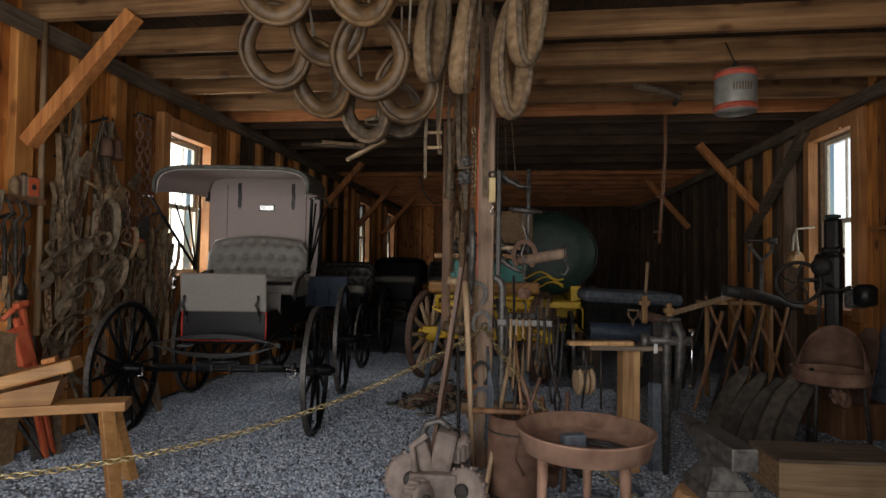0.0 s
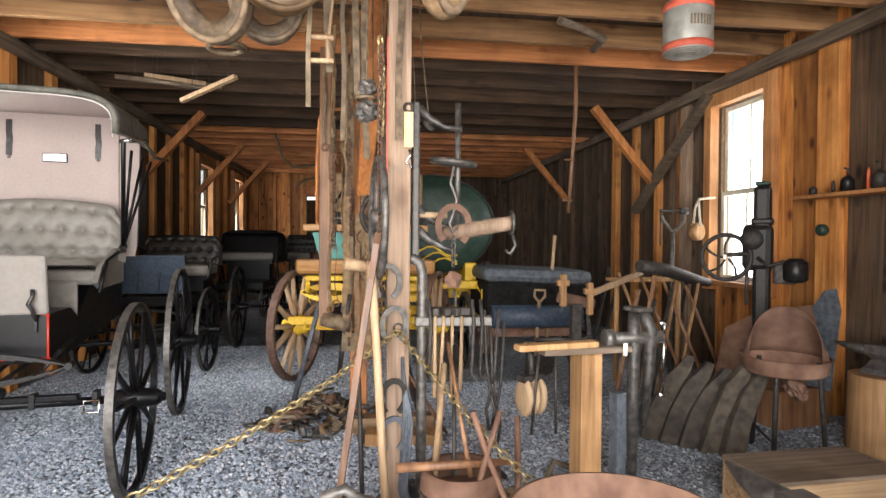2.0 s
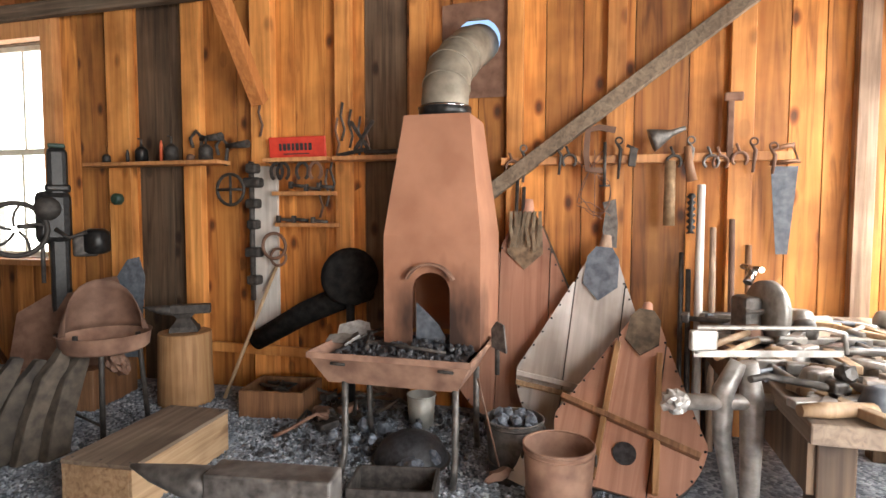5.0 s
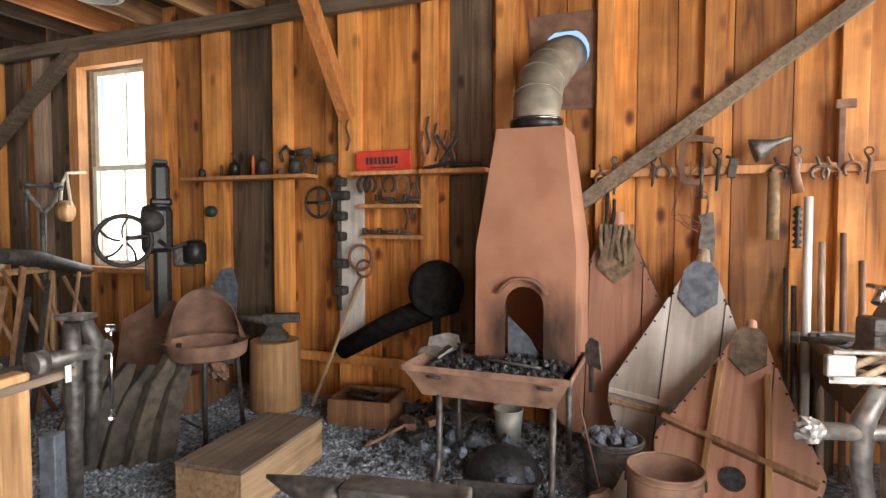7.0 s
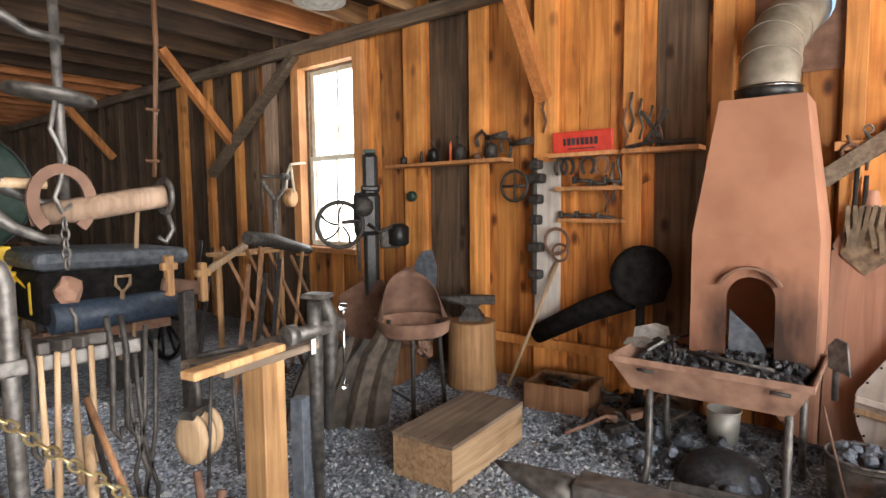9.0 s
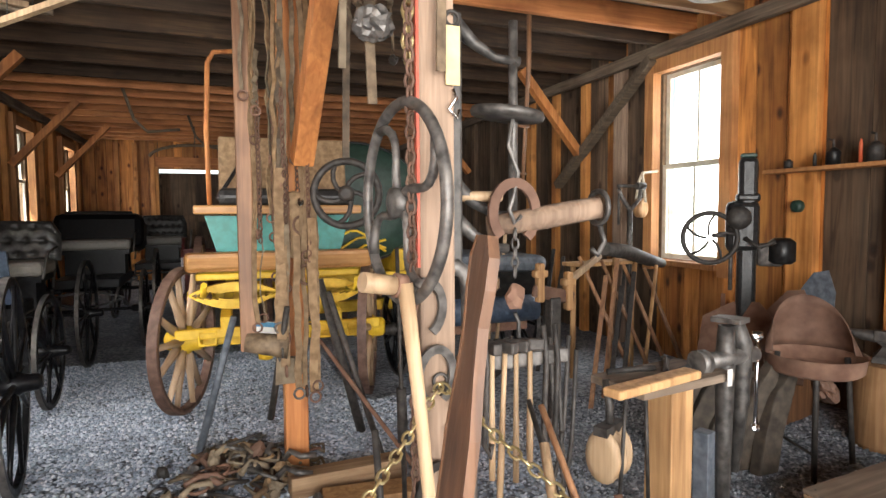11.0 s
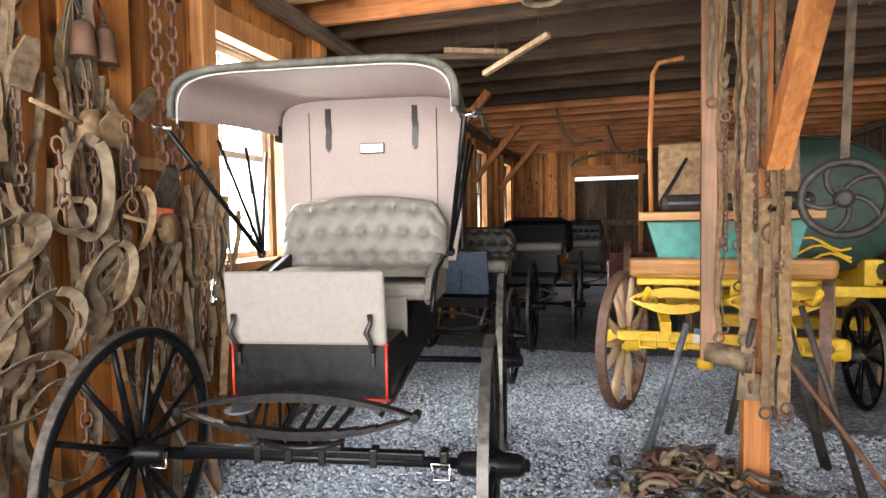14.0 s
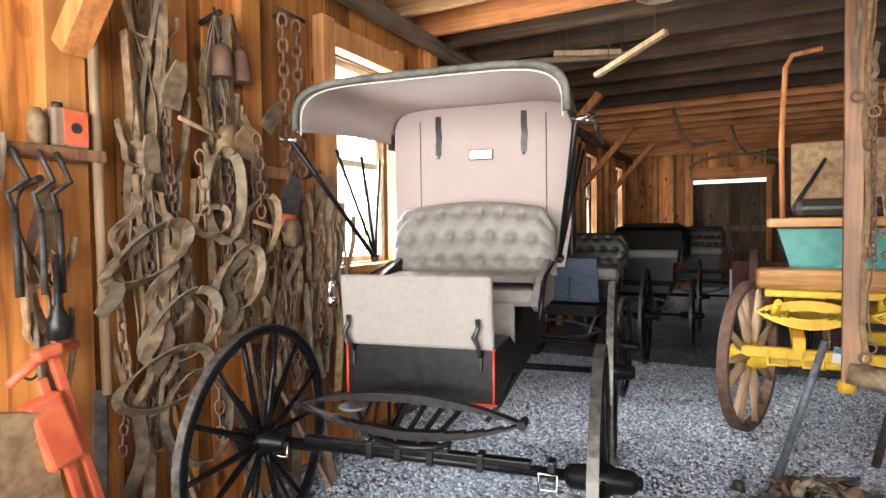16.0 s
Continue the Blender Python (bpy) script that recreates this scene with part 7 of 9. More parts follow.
for k in range(5):
    bm = B()
    a = radians(72 * k)
    tube(bm, [(-0.08, 0.24 + (0.02 + 0.155 * u) * math.cos(a + 0.5 * u), 1.22 + (0.02 + 0.155 * u) * math.sin(a + 0.5 * u)) for u in (0, 0.3, 0.6, 1)], 0.009, 6)
    part("wheel_spoke", bm, "iron", drill)
bm = B()
lathe(bm, [(0.02, -0.02), (0.075, -0.018), (0.08, 0.0), (0.075, 0.018), (0.02, 0.02)], 20, pose(-0.1, 0.06, 1.36, 0, 90, 0))
part("gear", bm, "iron", drill)
bm = B()
tube(bm, [(-0.09, 0.02, 1.22), (-0.12, -0.06, 1.16), (-0.13, -0.16, 1.2)], [0.016, 0.012, 0.014], 8)
part("feed_lever", bm, "iron", drill)
bm = B()
lathe(bm, [(0.06, -0.09), (0.085, -0.07), (0.085, 0.06), (0.05, 0.09)], 18, pose(0.02, -0.22, 1.13, 0, 0, 0))
part("motor", bm, "dkiron", drill, "dark round drive casing")
bm = B()
rod(bm, (-0.12, 0.22, 1.24), (0.02, 0.1, 1.24), 0.016)
rod(bm, (-0.02, 0.1, 1.2), (-0.02, 0.1, 0.85), 0.014)
box(bm, (0.05, -0.15, 1.1), (0.1, 0.16, 0.16), bevel=0.02)
part("spindle", bm, "iron", drill)
bm = B()
box(bm, (0, 0, 1.79), (0.1, 0.1, 0.03), bevel=0.01)
part("green_cap", bm, "green", drill, "green painted cap")

# harness and scrap round the second post
r2 = random.Random(40)
for k in range(24):
    x, y = -0.38 + r2.uniform(-0.22, 0.1), 5.34 + r2.uniform(-0.12, 0.06)
    h = thing("harness_strap", (x, y, 0), "old cracked leather harness strap hung on the post", "strap", "harness on the post")
    z0, z1 = r2.uniform(2.1, 2.95), r2.uniform(0.75, 2.0)
    bm = B()
    tube(bm, [(p[0] - x, p[1] - y, p[2]) for p in strap_pts(r2, x, y, z0, z1, 0.02, 12)], 0, flat=(r2.choice((0.014, 0.02, 0.026)), 0.006), up=(r2.uniform(-1, 1), r2.uniform(-0.6, 0.6), 0.01))
    part("strap", bm, r2.choice(("leather", "dust", "dust", "leather_pale", "leather_pale")), h)
    bm = B()
    ring(bm, (0, -0.01, z1 - 0.02), 0.022, 0.005, r2.choice("xy"), 12, 6)
    part("ring", bm, "rust", h)
    if k % 2:
        bm = B()
        chain_links(bm, [(0.01, -0.02, r2.uniform(1.6, 2.2)), (0.015, -0.02, r2.uniform(1.1, 1.5))], 0.035, 0.004)
        part("chain", bm, "rust", h)
for k in range(9):
    x, y = -0.36 + r2.uniform(-0.11, 0.09), 5.24 + r2.uniform(-0.05, 0.03)
    z0, z1 = r2.uniform(1.2, 1.75), r2.uniform(0.5, 0.9)
    h = thing("harness_strap", (x, y, 0), "pale dusty leather strap with a ring hung on the post", "strap", "harness on the post")
    bm = B()
    tube(bm, [(p[0] - x, p[1] - y, p[2]) for p in strap_pts(r2, x, y, z0, z1, 0.016, 9)], 0, flat=(r2.choice((0.024, 0.034, 0.045)), 0.007), up=(1, r2.uniform(-0.4, 0.4), 0.01))
    part("strap", bm, r2.choice(("leather_pale", "dust", "leather_pale", "collar")), h)
    bm = B()
    ring(bm, (0, -0.012, z1 - 0.02), 0.026, 0.006, r2.choice("xy"), 12, 6)
    part("ring", bm, r2.choice(("rust", "steel")), h)
boot = thing("rifle_boot", (-0.6, 5.3, 0), "long dark brown wooden plank with a leather roll", "plank")
bm = B()
box(bm, (0, 0, 1.7), (0.075, 0.03, 1.95), bevel=0.006)
part("plank", bm, "brownwood", boot)
bm = B()
rod(bm, (-0.01, 0, 0.77), (0.19, -0.05, 0.74), 0.05, 0.062, 12)
part("leather_roll", bm, "leather", boot)
bm = B()
slab(bm, [(-0.06, 0.0), (0.06, 0.0), (0.09, 0.12), (-0.05, 0.14)], 0.05, pose(-0.42, 5.28, 0.55))
solo("canvas_nosebag", bm, "dust", (0, 0, 0), "pleated dusty canvas nosebag on the post", "nosebag")
lantern = thing("hame_bell", (-0.33, 5.3, 1.35), "pale leather pad with a bright metal bell", "pad")
bm = B()
box(bm, (0, 0, 0), (0.14, 0.05, 0.34), bevel=0.025)
part("pad", bm, "leather_pale", lantern)
bm = B()
blob(bm, (0, -0.04, 0.11), 0.03, random.Random(5), (1, 0.7, 1.2), 2)
part("bell", bm, "chrome", lantern)
bm = B()
ring(bm, (0, -0.04, 0.0), 0.045, 0.006, "y", 16, 6)
part("ring", bm, "rust", lantern)
bm = B()
ring(bm, (0.02, -0.045, -0.25), 0.05, 0.008, "y", 16, 6)
part("ring", bm, "rust", lantern)
for k, (a, b, rr_, mt) in enumerate((((-0.88, 5.72, 0.0), (-0.66, 5.62, 0.85), 0.022, "blueiron"), ((-0.5, 5.35, 0.35), (-0.42, 5.2, 0.95), 0.018, "iron"), ((0.1, 5.3, 0.0), (-0.2, 5.3, 1.0), 0.018, "iron"), ((0.25, 5.1, 0.0), (-0.25, 5.35, 0.75), 0.014, "rust"), ((0.1, 5.9, 0.0), (-0.15, 5.9, 1.0), 0.03, "iron"), ((0.05, 4.8, 0.0), (0.03, 4.82, 1.25), 0.012, "iron"))):
    bm = B()
    rod(bm, a, b, rr_, rr_ * 0.8, 8)
    if k == 5:
        rod(bm, (0.045, 4.805, 0.35), (0.04, 4.81, 0.6), 0.026, 0.024, 10)
    solo("iron_bar", bm, mt, (0, 0, 0), "long iron bar leaning by the post", "bar", "bars by the post")
for k in range(135):
    bm = B()
    x, y = r2.gauss(-0.64, 0.2), r2.gauss(5.42, 0.18)
    kind = k % 5
    hh = max(0.0, 0.24 - 0.7 * math.hypot(x + 0.64, y - 5.42)) * r2.random()
    if kind == 0:
        ring(bm, (0, 0, 0.02), r2.uniform(0.03, 0.06), 0.009, "z", 12, 5, start=0, end=r2.choice((360, 250)))
    elif kind == 1:
        tube(bm, [(0, 0, 0.015), (0.06, 0.04, 0.06), (0.13, 0.01, 0.04), (0.19, 0.05, 0.01)], 0.016, 6)
    elif kind == 2:
        blob(bm, (0, 0, 0.03), r2.uniform(0.035, 0.07), r2, (1, 0.7, 0.6), 2)
    elif kind == 3:
        rod(bm, (-0.09, 0, 0.015), (0.09, 0.02, 0.04), 0.011, 0.008, 6)
    else:
        tube(bm, [(-0.08, 0, 0.015), (0, 0.05, 0.04), (0.09, 0.02, 0.015), (0.05, -0.04, 0.02)], 0.009, 6, closed=True)
    solo("iron_scrap", bm, r2.choice(("iron", "rust", "steel", "dust", "leather_pale", "dust")), pose(x, y, hh, r2.uniform(-15, 15), r2.uniform(-15, 15), r2.uniform(0, 360)), "old rusty iron oddment in a heap by the post", "scrap", "scrap heap")
bm = B()
box(bm, (-0.13, 5.2, 0.055), (0.6, 0.12, 0.11), (0, 0, 3), 0.006)
solo("timber_offcut", bm, "crate", (0, 0, 0), "pale squared timber lying by the post", "timber")
bm = B()
box(bm, (-0.05, 4.95, 0.04), (0.5, 0.16, 0.08), (0, 0, -6), 0.006)
solo("timber_offcut", bm, "bench", (0, 0, 0), "pale squared timber lying by the post", "timber")

# shaving horse by the left doorpost
horse = thing("shaving_horse", pose(-2.62, 2.9, 0, 0, 0, 24), "pale orange wooden shaving horse with splayed legs", "shaving horse")
bm = B()
box(bm, (0, 0, 0.5), (1.0, 0.17, 0.055), bevel=0.008)
part("bench_plank", bm, "plank", horse)
bm = B()
slab(bm, [(-0.12, 0.53), (0.13, 0.53), (0.17, 0.66), (-0.12, 0.6)], 0.15)
part("wedge_block", bm, "plank", horse)
bm = B()
box(bm, (0.06, 0, 0.7), (0.36, 0.19, 0.07), (0, -14, 0), 0.012)
part("work_ramp", bm, "plank", horse)
bm = B()
box(bm, (0.1, -0.01, 0.765), (0.07, 0.07, 0.03), (0, -14, 0), 0.008)
part("clamp_peg", bm, "orange_z", horse)
for x in (-0.4, 0.4):
    for y in (-0.06, 0.06):
        bm = B()
        beam(bm, (x, y, 0.48), (x * 1.22, y * 3.0, 0.0), 0.07, 0.055)
        part("leg", bm, "plank", horse)
bm = B()
box(bm, (0.4, 0, 0.43), (0.07, 0.13, 0.09), bevel=0.006)
part("leg_block", bm, "plank", horse)


# ---- left wall: harness, chains, shelf ----
r3 = random.Random(77)
WX = XL + 0.12


def harness_set(y, z0, z1, count, spread_y, label):
    """A bundle of old harness on a peg: straps, loops, rings, a chain."""
    h = thing("harness", (WX, y, z0), label, "harness", "harness on the wall")
    bm = B()
    rod(bm, (-0.08, 0, 0.0), (0.06, 0, 0.03), 0.014, seg=8)
    part("peg", bm, "iron", h)
    for k in range(count):
        bm = B()
        dy = r3.uniform(-spread_y, spread_y)
        bottom = (z1 - z0) * r3.uniform(0.5, 1.0)
        w = r3.choice((0.018, 0.024, 0.03, 0.042))
        pts = []
        ph, amp, freq = r3.uniform(0, 6), r3.uniform(0.015, 0.055), r3.uniform(4, 9)
        for i in range(16):
            u = i / 15
            pts.append((0.03 + 0.012 * (k % 6) + 0.03 * math.sin(u * 6 + ph), dy * min(1, u * 2.0) + amp * math.sin(u * freq + ph), bottom * u))
        tube(bm, pts, 0, flat=(w, 0.006), up=(math.sin(ph) * 0.8, 1, 0.05))
        s = part("strap", bm, r3.choice(("leather", "leather", "leather", "dust", "leather_pale", "collar")), h)
        if k % 2 == 0:
            bm = B()
            ring(bm, (0.06, pts[-1][1], bottom - 0.02), r3.uniform(0.016, 0.03), 0.005, r3.choice("xy"), 12, 6)
            part("buckle", bm, r3.choice(("rust", "steel")), s)
    for k in range(max(3, count // 2)):
        bm = B()
        zz = (z1 - z0) * r3.uniform(0.05, 0.6)
        w, hgt = r3.uniform(0.08, 0.28), r3.uniform(0.12, 0.55)
        tube(bm, [(0.07 + 0.02 * math.sin(i), p[1], p[2]) for i, p in enumerate(loop_pts(r3, (0, r3.uniform(-spread_y, spread_y) * 0.7, zz), w, hgt))], 0, flat=(r3.choice((0.025, 0.035, 0.045)), 0.007), up=(1, 0, 0))
        part("loop", bm, r3.choice(("leather", "dust", "leather_pale")), h)
    bm = B()
    y1 = r3.uniform(-spread_y, spread_y)
    chain_links(bm, [(0.09, y1, (z1 - z0) * 0.25), (0.1, y1 + 0.02, (z1 - z0) * 0.5), (0.09, y1, (z1 - z0) * 0.75)], 0.05, 0.005)
    part("trace_chain", bm, "rust", h)
    return h


for y, z0, z1, n, sp in ((3.83, 2.5, 0.5, 11, 0.06), (3.86, 2.1, 0.25, 10, 0.11), (3.8, 1.6, 0.2, 9, 0.16), (4.22, 2.45, 0.9, 9, 0.06), (4.28, 2.05, 0.6, 10, 0.11), (4.42, 1.7, 0.45, 7, 0.1), (4.93, 1.75, 0.5, 8, 0.08), (5.05, 1.6, 0.4, 6, 0.07), (4.66, 1.35, 0.3, 6, 0.08), (3.08, 2.1, 0.8, 4, 0.1), (3.4, 1.6, 0.7, 3, 0.05)):
    harness_set(y, z0, z1, n, sp, "tangle of old brown leather harness on a peg")
# stiff belly bands in closed loops, standing off the wall
for y, z, w, h, lean, width, mt in ((3.74, 1.34, 0.3, 0.2, 0.5, 0.055, "leather"), (3.88, 1.02, 0.3, 0.3, 0.35, 0.05, "dust"), (3.8, 0.82, 0.36, 0.24, 0.2, 0.05, "leather"), (4.05, 1.48, 0.1, 0.13, 0.0, 0.03, "leather"), (4.12, 1.6, 0.13, 0.4, -0.6, 0.05, "dust"), (4.34, 1.45, 0.16, 0.3, 0.3, 0.035, "leather_pale"), (3.95, 0.62, 0.26, 0.42, -0.3, 0.04, "leather"), (4.2, 1.2, 0.2, 0.3, 0.4, 0.04, "leather")):
    bm = B()
    ring_pts = []
    for i in range(25):
        u = 2 * math.pi * i / 24 + 1.2
        dy, dz = w / 2 * math.cos(u), h / 2 * math.sin(u) * (1 + 0.15 * math.cos(u))
        ring_pts.append((WX + 0.15 + 0.05 * math.sin(u + 1) + i * 0.0006, y + dy, z + dz + lean * dy))
    tube(bm, ring_pts, 0, flat=(width, 0.007), up=(0.75, 0.25, 0.6))
    solo("leather_loop", bm, mt, (0, 0, 0), "stiff grey-brown leather belly band in a loop", "strap", "belly bands")
for k in range(12):
    y, z = r3.choice((3.82, 4.27)) + r3.uniform(-0.12, 0.12), r3.uniform(1.0, 2.0)
    dy, dz = r3.choice((-1, 1)) * r3.uniform(0.08, 0.2), -r3.uniform(0.3, 0.7)
    bm = B()
    tube(bm, [(WX + 0.13 + 0.03 * math.sin(u * 9), y + dy * u + 0.02 * math.sin(u * 11), z + dz * u) for u in [i / 11 for i in range(12)]], 0, flat=(r3.choice((0.025, 0.035, 0.05)), 0.007), up=(0.2, 1, 0.3))
    solo("rein", bm, r3.choice(("leather", "dust", "leather")), (0, 0, 0), "old leather rein looped across the harness", "rein", "reins on the wall")
for y, z, w, h, rx, mt in ((4.24, 1.86, 0.13, 0.15, 10, "leather_pale"), (4.36, 1.72, 0.1, 0.22, -18, "leather"), (3.86, 2.05, 0.09, 0.2, 8, "leather"), (4.3, 1.2, 0.13, 0.18, 0, "leather"), (3.77, 1.75, 0.07, 0.16, -12, "leather"), (4.55, 1.62, 0.13, 0.2, 4, "iron"), (4.4, 2.02, 0.08, 0.16, 30, "leather")):
    bm = B()
    slab(bm, [(-w / 2, 0), (w / 2, 0.0), (w * 0.55, h * 0.6), (w * 0.3, h), (-w * 0.25, h * 0.97), (-w * 0.52, h * 0.55)], 0.012)
    solo("blinker", bm, mt, pose(WX + 0.15, y, z - h / 2, 0, 0, 90) @ pose(0, 0, 0, 12, rx, 0), "dusty leather blinker pad among the harness", "blinker", "blinkers on the harness")
for y, z0, z1 in ((3.97, 1.78, 1.45), (4.02, 1.15, 0.5), (4.3, 1.9, 1.5)):
    bm = B()
    chain_links(bm, [(WX + 0.19, y, z0), (WX + 0.2, y + 0.01, (z0 + z1) / 2), (WX + 0.19, y + 0.02, z1)], 0.07, 0.006)
    solo("trace_chain_end", bm, "rust", (0, 0, 0), "rusty trace chain hanging among the harness", "chain", "hanging chains")
# rosettes, reel and bells
for y, z, r0 in ((4.2, 1.85, 0.085), (4.6, 1.42, 0.075)):
    reel = thing("leather_reel", pose(WX + 0.13, y, z, 0, 0, 0), "round tan leather disc on a pale stick", "reel", "discs on the harness")
    bm = B()
    lathe(bm, [(r0 * 0.3, -0.03), (r0, -0.025), (r0, 0.025), (r0 * 0.3, 0.03)], 20, pose(0, 0, 0, 0, 90, 20))
    part("disc", bm, "leather_pale", reel)
    bm = B()
    rod(bm, (0, 0, 0), (0.05, -0.32, 0.06), 0.012, 0.01, 7)
    part("stick", bm, "leather_pale", reel)
for dy in (-0.055, 0.055):
    bl = thing("cow_bell", (WX + 0.08, 4.26 + dy, 2.3), "rusty iron cowbell hung with the harness", "bell", "cowbells")
    bm = B()
    lathe(bm, [(0.055, -0.14), (0.05, -0.1), (0.04, 0.0), (0.015, 0.02)], 14)
    part("shell", bm, "rust", bl)
    bm = B()
    ring(bm, (0, 0, 0.03), 0.018, 0.004, "x", 10, 5)
    rod(bm, (0, 0, 0.04), (-0.05, 0, 0.2), 0.006)
    part("loop", bm, "iron", bl)
for y, z0, z1 in ((4.68, 2.62, 1.35), (4.79, 2.62, 1.75), (4.76, 1.9, 1.3)):
    bm = B()
    chain_links(bm, [(WX + 0.02, y, z0), (WX + 0.02, y + 0.01, (z0 + z1) / 2), (WX + 0.02, y + 0.03, z1)], 0.085, 0.010)
    solo("heavy_chain", bm, "rust", (0, 0, 0), "heavy rusty log chain hung on the wall", "chain", "hanging chains")
bm = B()
rod(bm, (0, -0.06, 0), (0, 0.16, 0.0), 0.012)
rod(bm, (-0.1, 0.02, 0), (0, 0.02, 0), 0.012)
solo("chain_hook", bm, "iron", (WX + 0.02, 4.7, 2.64), "iron bar hook holding the log chains", "hook")
bm = B()
lathe(bm, [(0.06, 0), (0.065, 0.03), (0.06, 0.16), (0.05, 0.18)], 16)
solo("red_can", bm, "orange", (WX + 0.06, 4.62, 1.42), "rusty red tin can hung among the harness", "can")
bm = B()
box(bm, (0, 0, 0), (0.03, 0.18, 0.06), bevel=0.004)
solo("wall_block", bm, "bench", (WX - 0.0, 4.62, 1.75), "small wooden block nailed to the wall", "block")

# shelf with tins, hooks
sh = thing("wall_shelf", (XL + 0.15, 3.3, 1.725), "dark narrow plank shelf on the wall", "shelf", "wall shelves")
bm = B()
box(bm, (0, 0, 0), (0.1, 0.66, 0.045), bevel=0.004)
part("plank", bm, "brownwood", sh)
tin = thing("oil_tin", (XL + 0.17, 3.5, 1.749), "red and grey square oil tin", "tin", "tins on the shelf")
bm = B()
box(bm, (0, 0, 0.07), (0.07, 0.125, 0.14), bevel=0.008)
part("body", bm, "old_z", tin, "dull grey-brown tin body")
bm = B()
box(bm, (0.0362, 0.015, 0.07), (0.003, 0.085, 0.125))
lab = part("label", bm, "orange", tin, "red paper label")
bm = B()
lathe(bm, [(0.02, -0.001), (0.02, 0.001)], 16, pose(0.0385, 0.015, 0.07, 0, 90, 0))
part("label_mark", bm, "coal", lab)
bm = B()
lathe(bm, [(0.018, 0), (0.018, 0.02)], 12, pose(0, -0.03, 0.14))
part("cap", bm, "iron", tin)
bm = B()
lathe(bm, [(0.03, 0), (0.032, 0.02), (0.032, 0.1), (0.02, 0.115), (0.015, 0.13)], 14)
solo("small_tin", bm, "leather_pale", (XL + 0.17, 3.4, 1.749), "small yellowed tin on the shelf", "tin", "tins on the shelf")
for k, y in enumerate((3.2, 3.3, 3.38, 3.44)):
    bm = B()
    tube(bm, [(0, 0, 0.0), (0.03, 0.0, -0.04), (0.01, 0.04, -0.1), (0.02, -0.03, -0.15), (0, 0, -0.22)], 0.01, 6)
    rod(bm, (0, 0, -0.2), (0.01, 0, -0.5), 0.012)
    solo("wall_hook", bm, "iron", (XL + 0.21, y, 1.72), "black iron hook and rod under the shelf", "hook", "hooks on the shelf")
bm = B()
tube(bm, [(0, 0, 0.3), (0, 0, 0.12), (0, 0, 0.06), (0, 0, 0.0)], [0.008, 0.012, 0.04, 0.035], 12)
solo("black_ladle", bm, "dkiron", (XL + 0.24, 3.41, 1.06), "black iron scoop hanging on the wall", "ladle")
bm = B()
rod(bm, (0, 0, 0), (0, -0.02, 2.2), 0.02, seg=10)
solo("wall_pole", bm, "handle", (XL + 0.17, 3.62, 0.8), "tall pale wooden pole standing against the wall", "pole")
# orange lifting jack and wooden shield below
jk = thing("fence_jack", pose(-3.05, 3.55, 0.0, 0, 0, 0) @ pose(0, 0, 0, 12, -4, 0), "orange-red painted fence jack leaning on the wall", "jack")
for dy, top in ((-0.035, 0.98), (0.022, 1.07)):
    bm = B()
    box(bm, (0, dy, top / 2), (0.03, 0.032, top), bevel=0.005)
    part("rail", bm, "orange", jk)
bm = B()
box(bm, (0.012, -0.055, 0.8), (0.07, 0.115, 0.25), (4, 0, 0), 0.014)
part("housing", bm, "orange", jk)
bm = B()
tube(bm, [(0, -0.13, 1.0), (0, -0.04, 1.04), (0, 0.02, 1.05), (0, 0.11, 1.045)], [0.013, 0.018, 0.018, 0.014], 10)
part("handle", bm, "orange", jk)
bm = B()
box(bm, (0.02, 0.0, 1.06), (0.05, 0.09, 0.04), bevel=0.012)
part("head", bm, "orange", jk)
bm = B()
slab(bm, [(-0.16, 0), (0.17, 0), (0.16, 0.5), (0.06, 0.86), (-0.08, 0.9), (-0.17, 0.6)], 0.02)
solo("leather_board", bm, "leather_pale", pose(-3.19, 3.22, 0.0, 0, 0, 90) @ pose(0, 0, 0, 8, 0, 0), "tan leather-covered board leaning on the wall", "board")
bm = B()
tube(bm, [(-2.98, 3.0, 0.95), (-2.98, 2.98, 0.6), (-2.97, 3.02, 0.3), (-2.96, 3.1, 0.02)], 0.008, 6)
solo("rope", bm, "rope", (0, 0, 0), "pale rope hanging by the wall", "rope", "ropes")
bm = B()
tube(bm, [(XL + 0.15, 3.17, 1.9), (XL + 0.16, 3.18, 1.6), (XL + 0.16, 3.17, 1.42)], 0.009, 6)
blob(bm, (XL + 0.16, 3.17, 1.4), 0.03, r3, sub=2)
solo("rope", bm, "rope", (0, 0, 0), "pale knotted rope end hung on the wall", "rope", "ropes")
for k in range(12):
    bm = B()
    y = r3.uniform(3.3, 5.0)
    beam(bm, (XL + 0.28 + r3.uniform(0, 0.12), y, 0.0), (XL + 0.12, y + r3.uniform(-0.25, 0.25), r3.uniform(0.4, 0.95)), 0.05, 0.02)
    solo("old_timber", bm, r3.choice(("iron", "brownwood", "old_z", "leather")), (0, 0, 0), "old slat or strap end resting against the wall", "slat", "leaning slats")

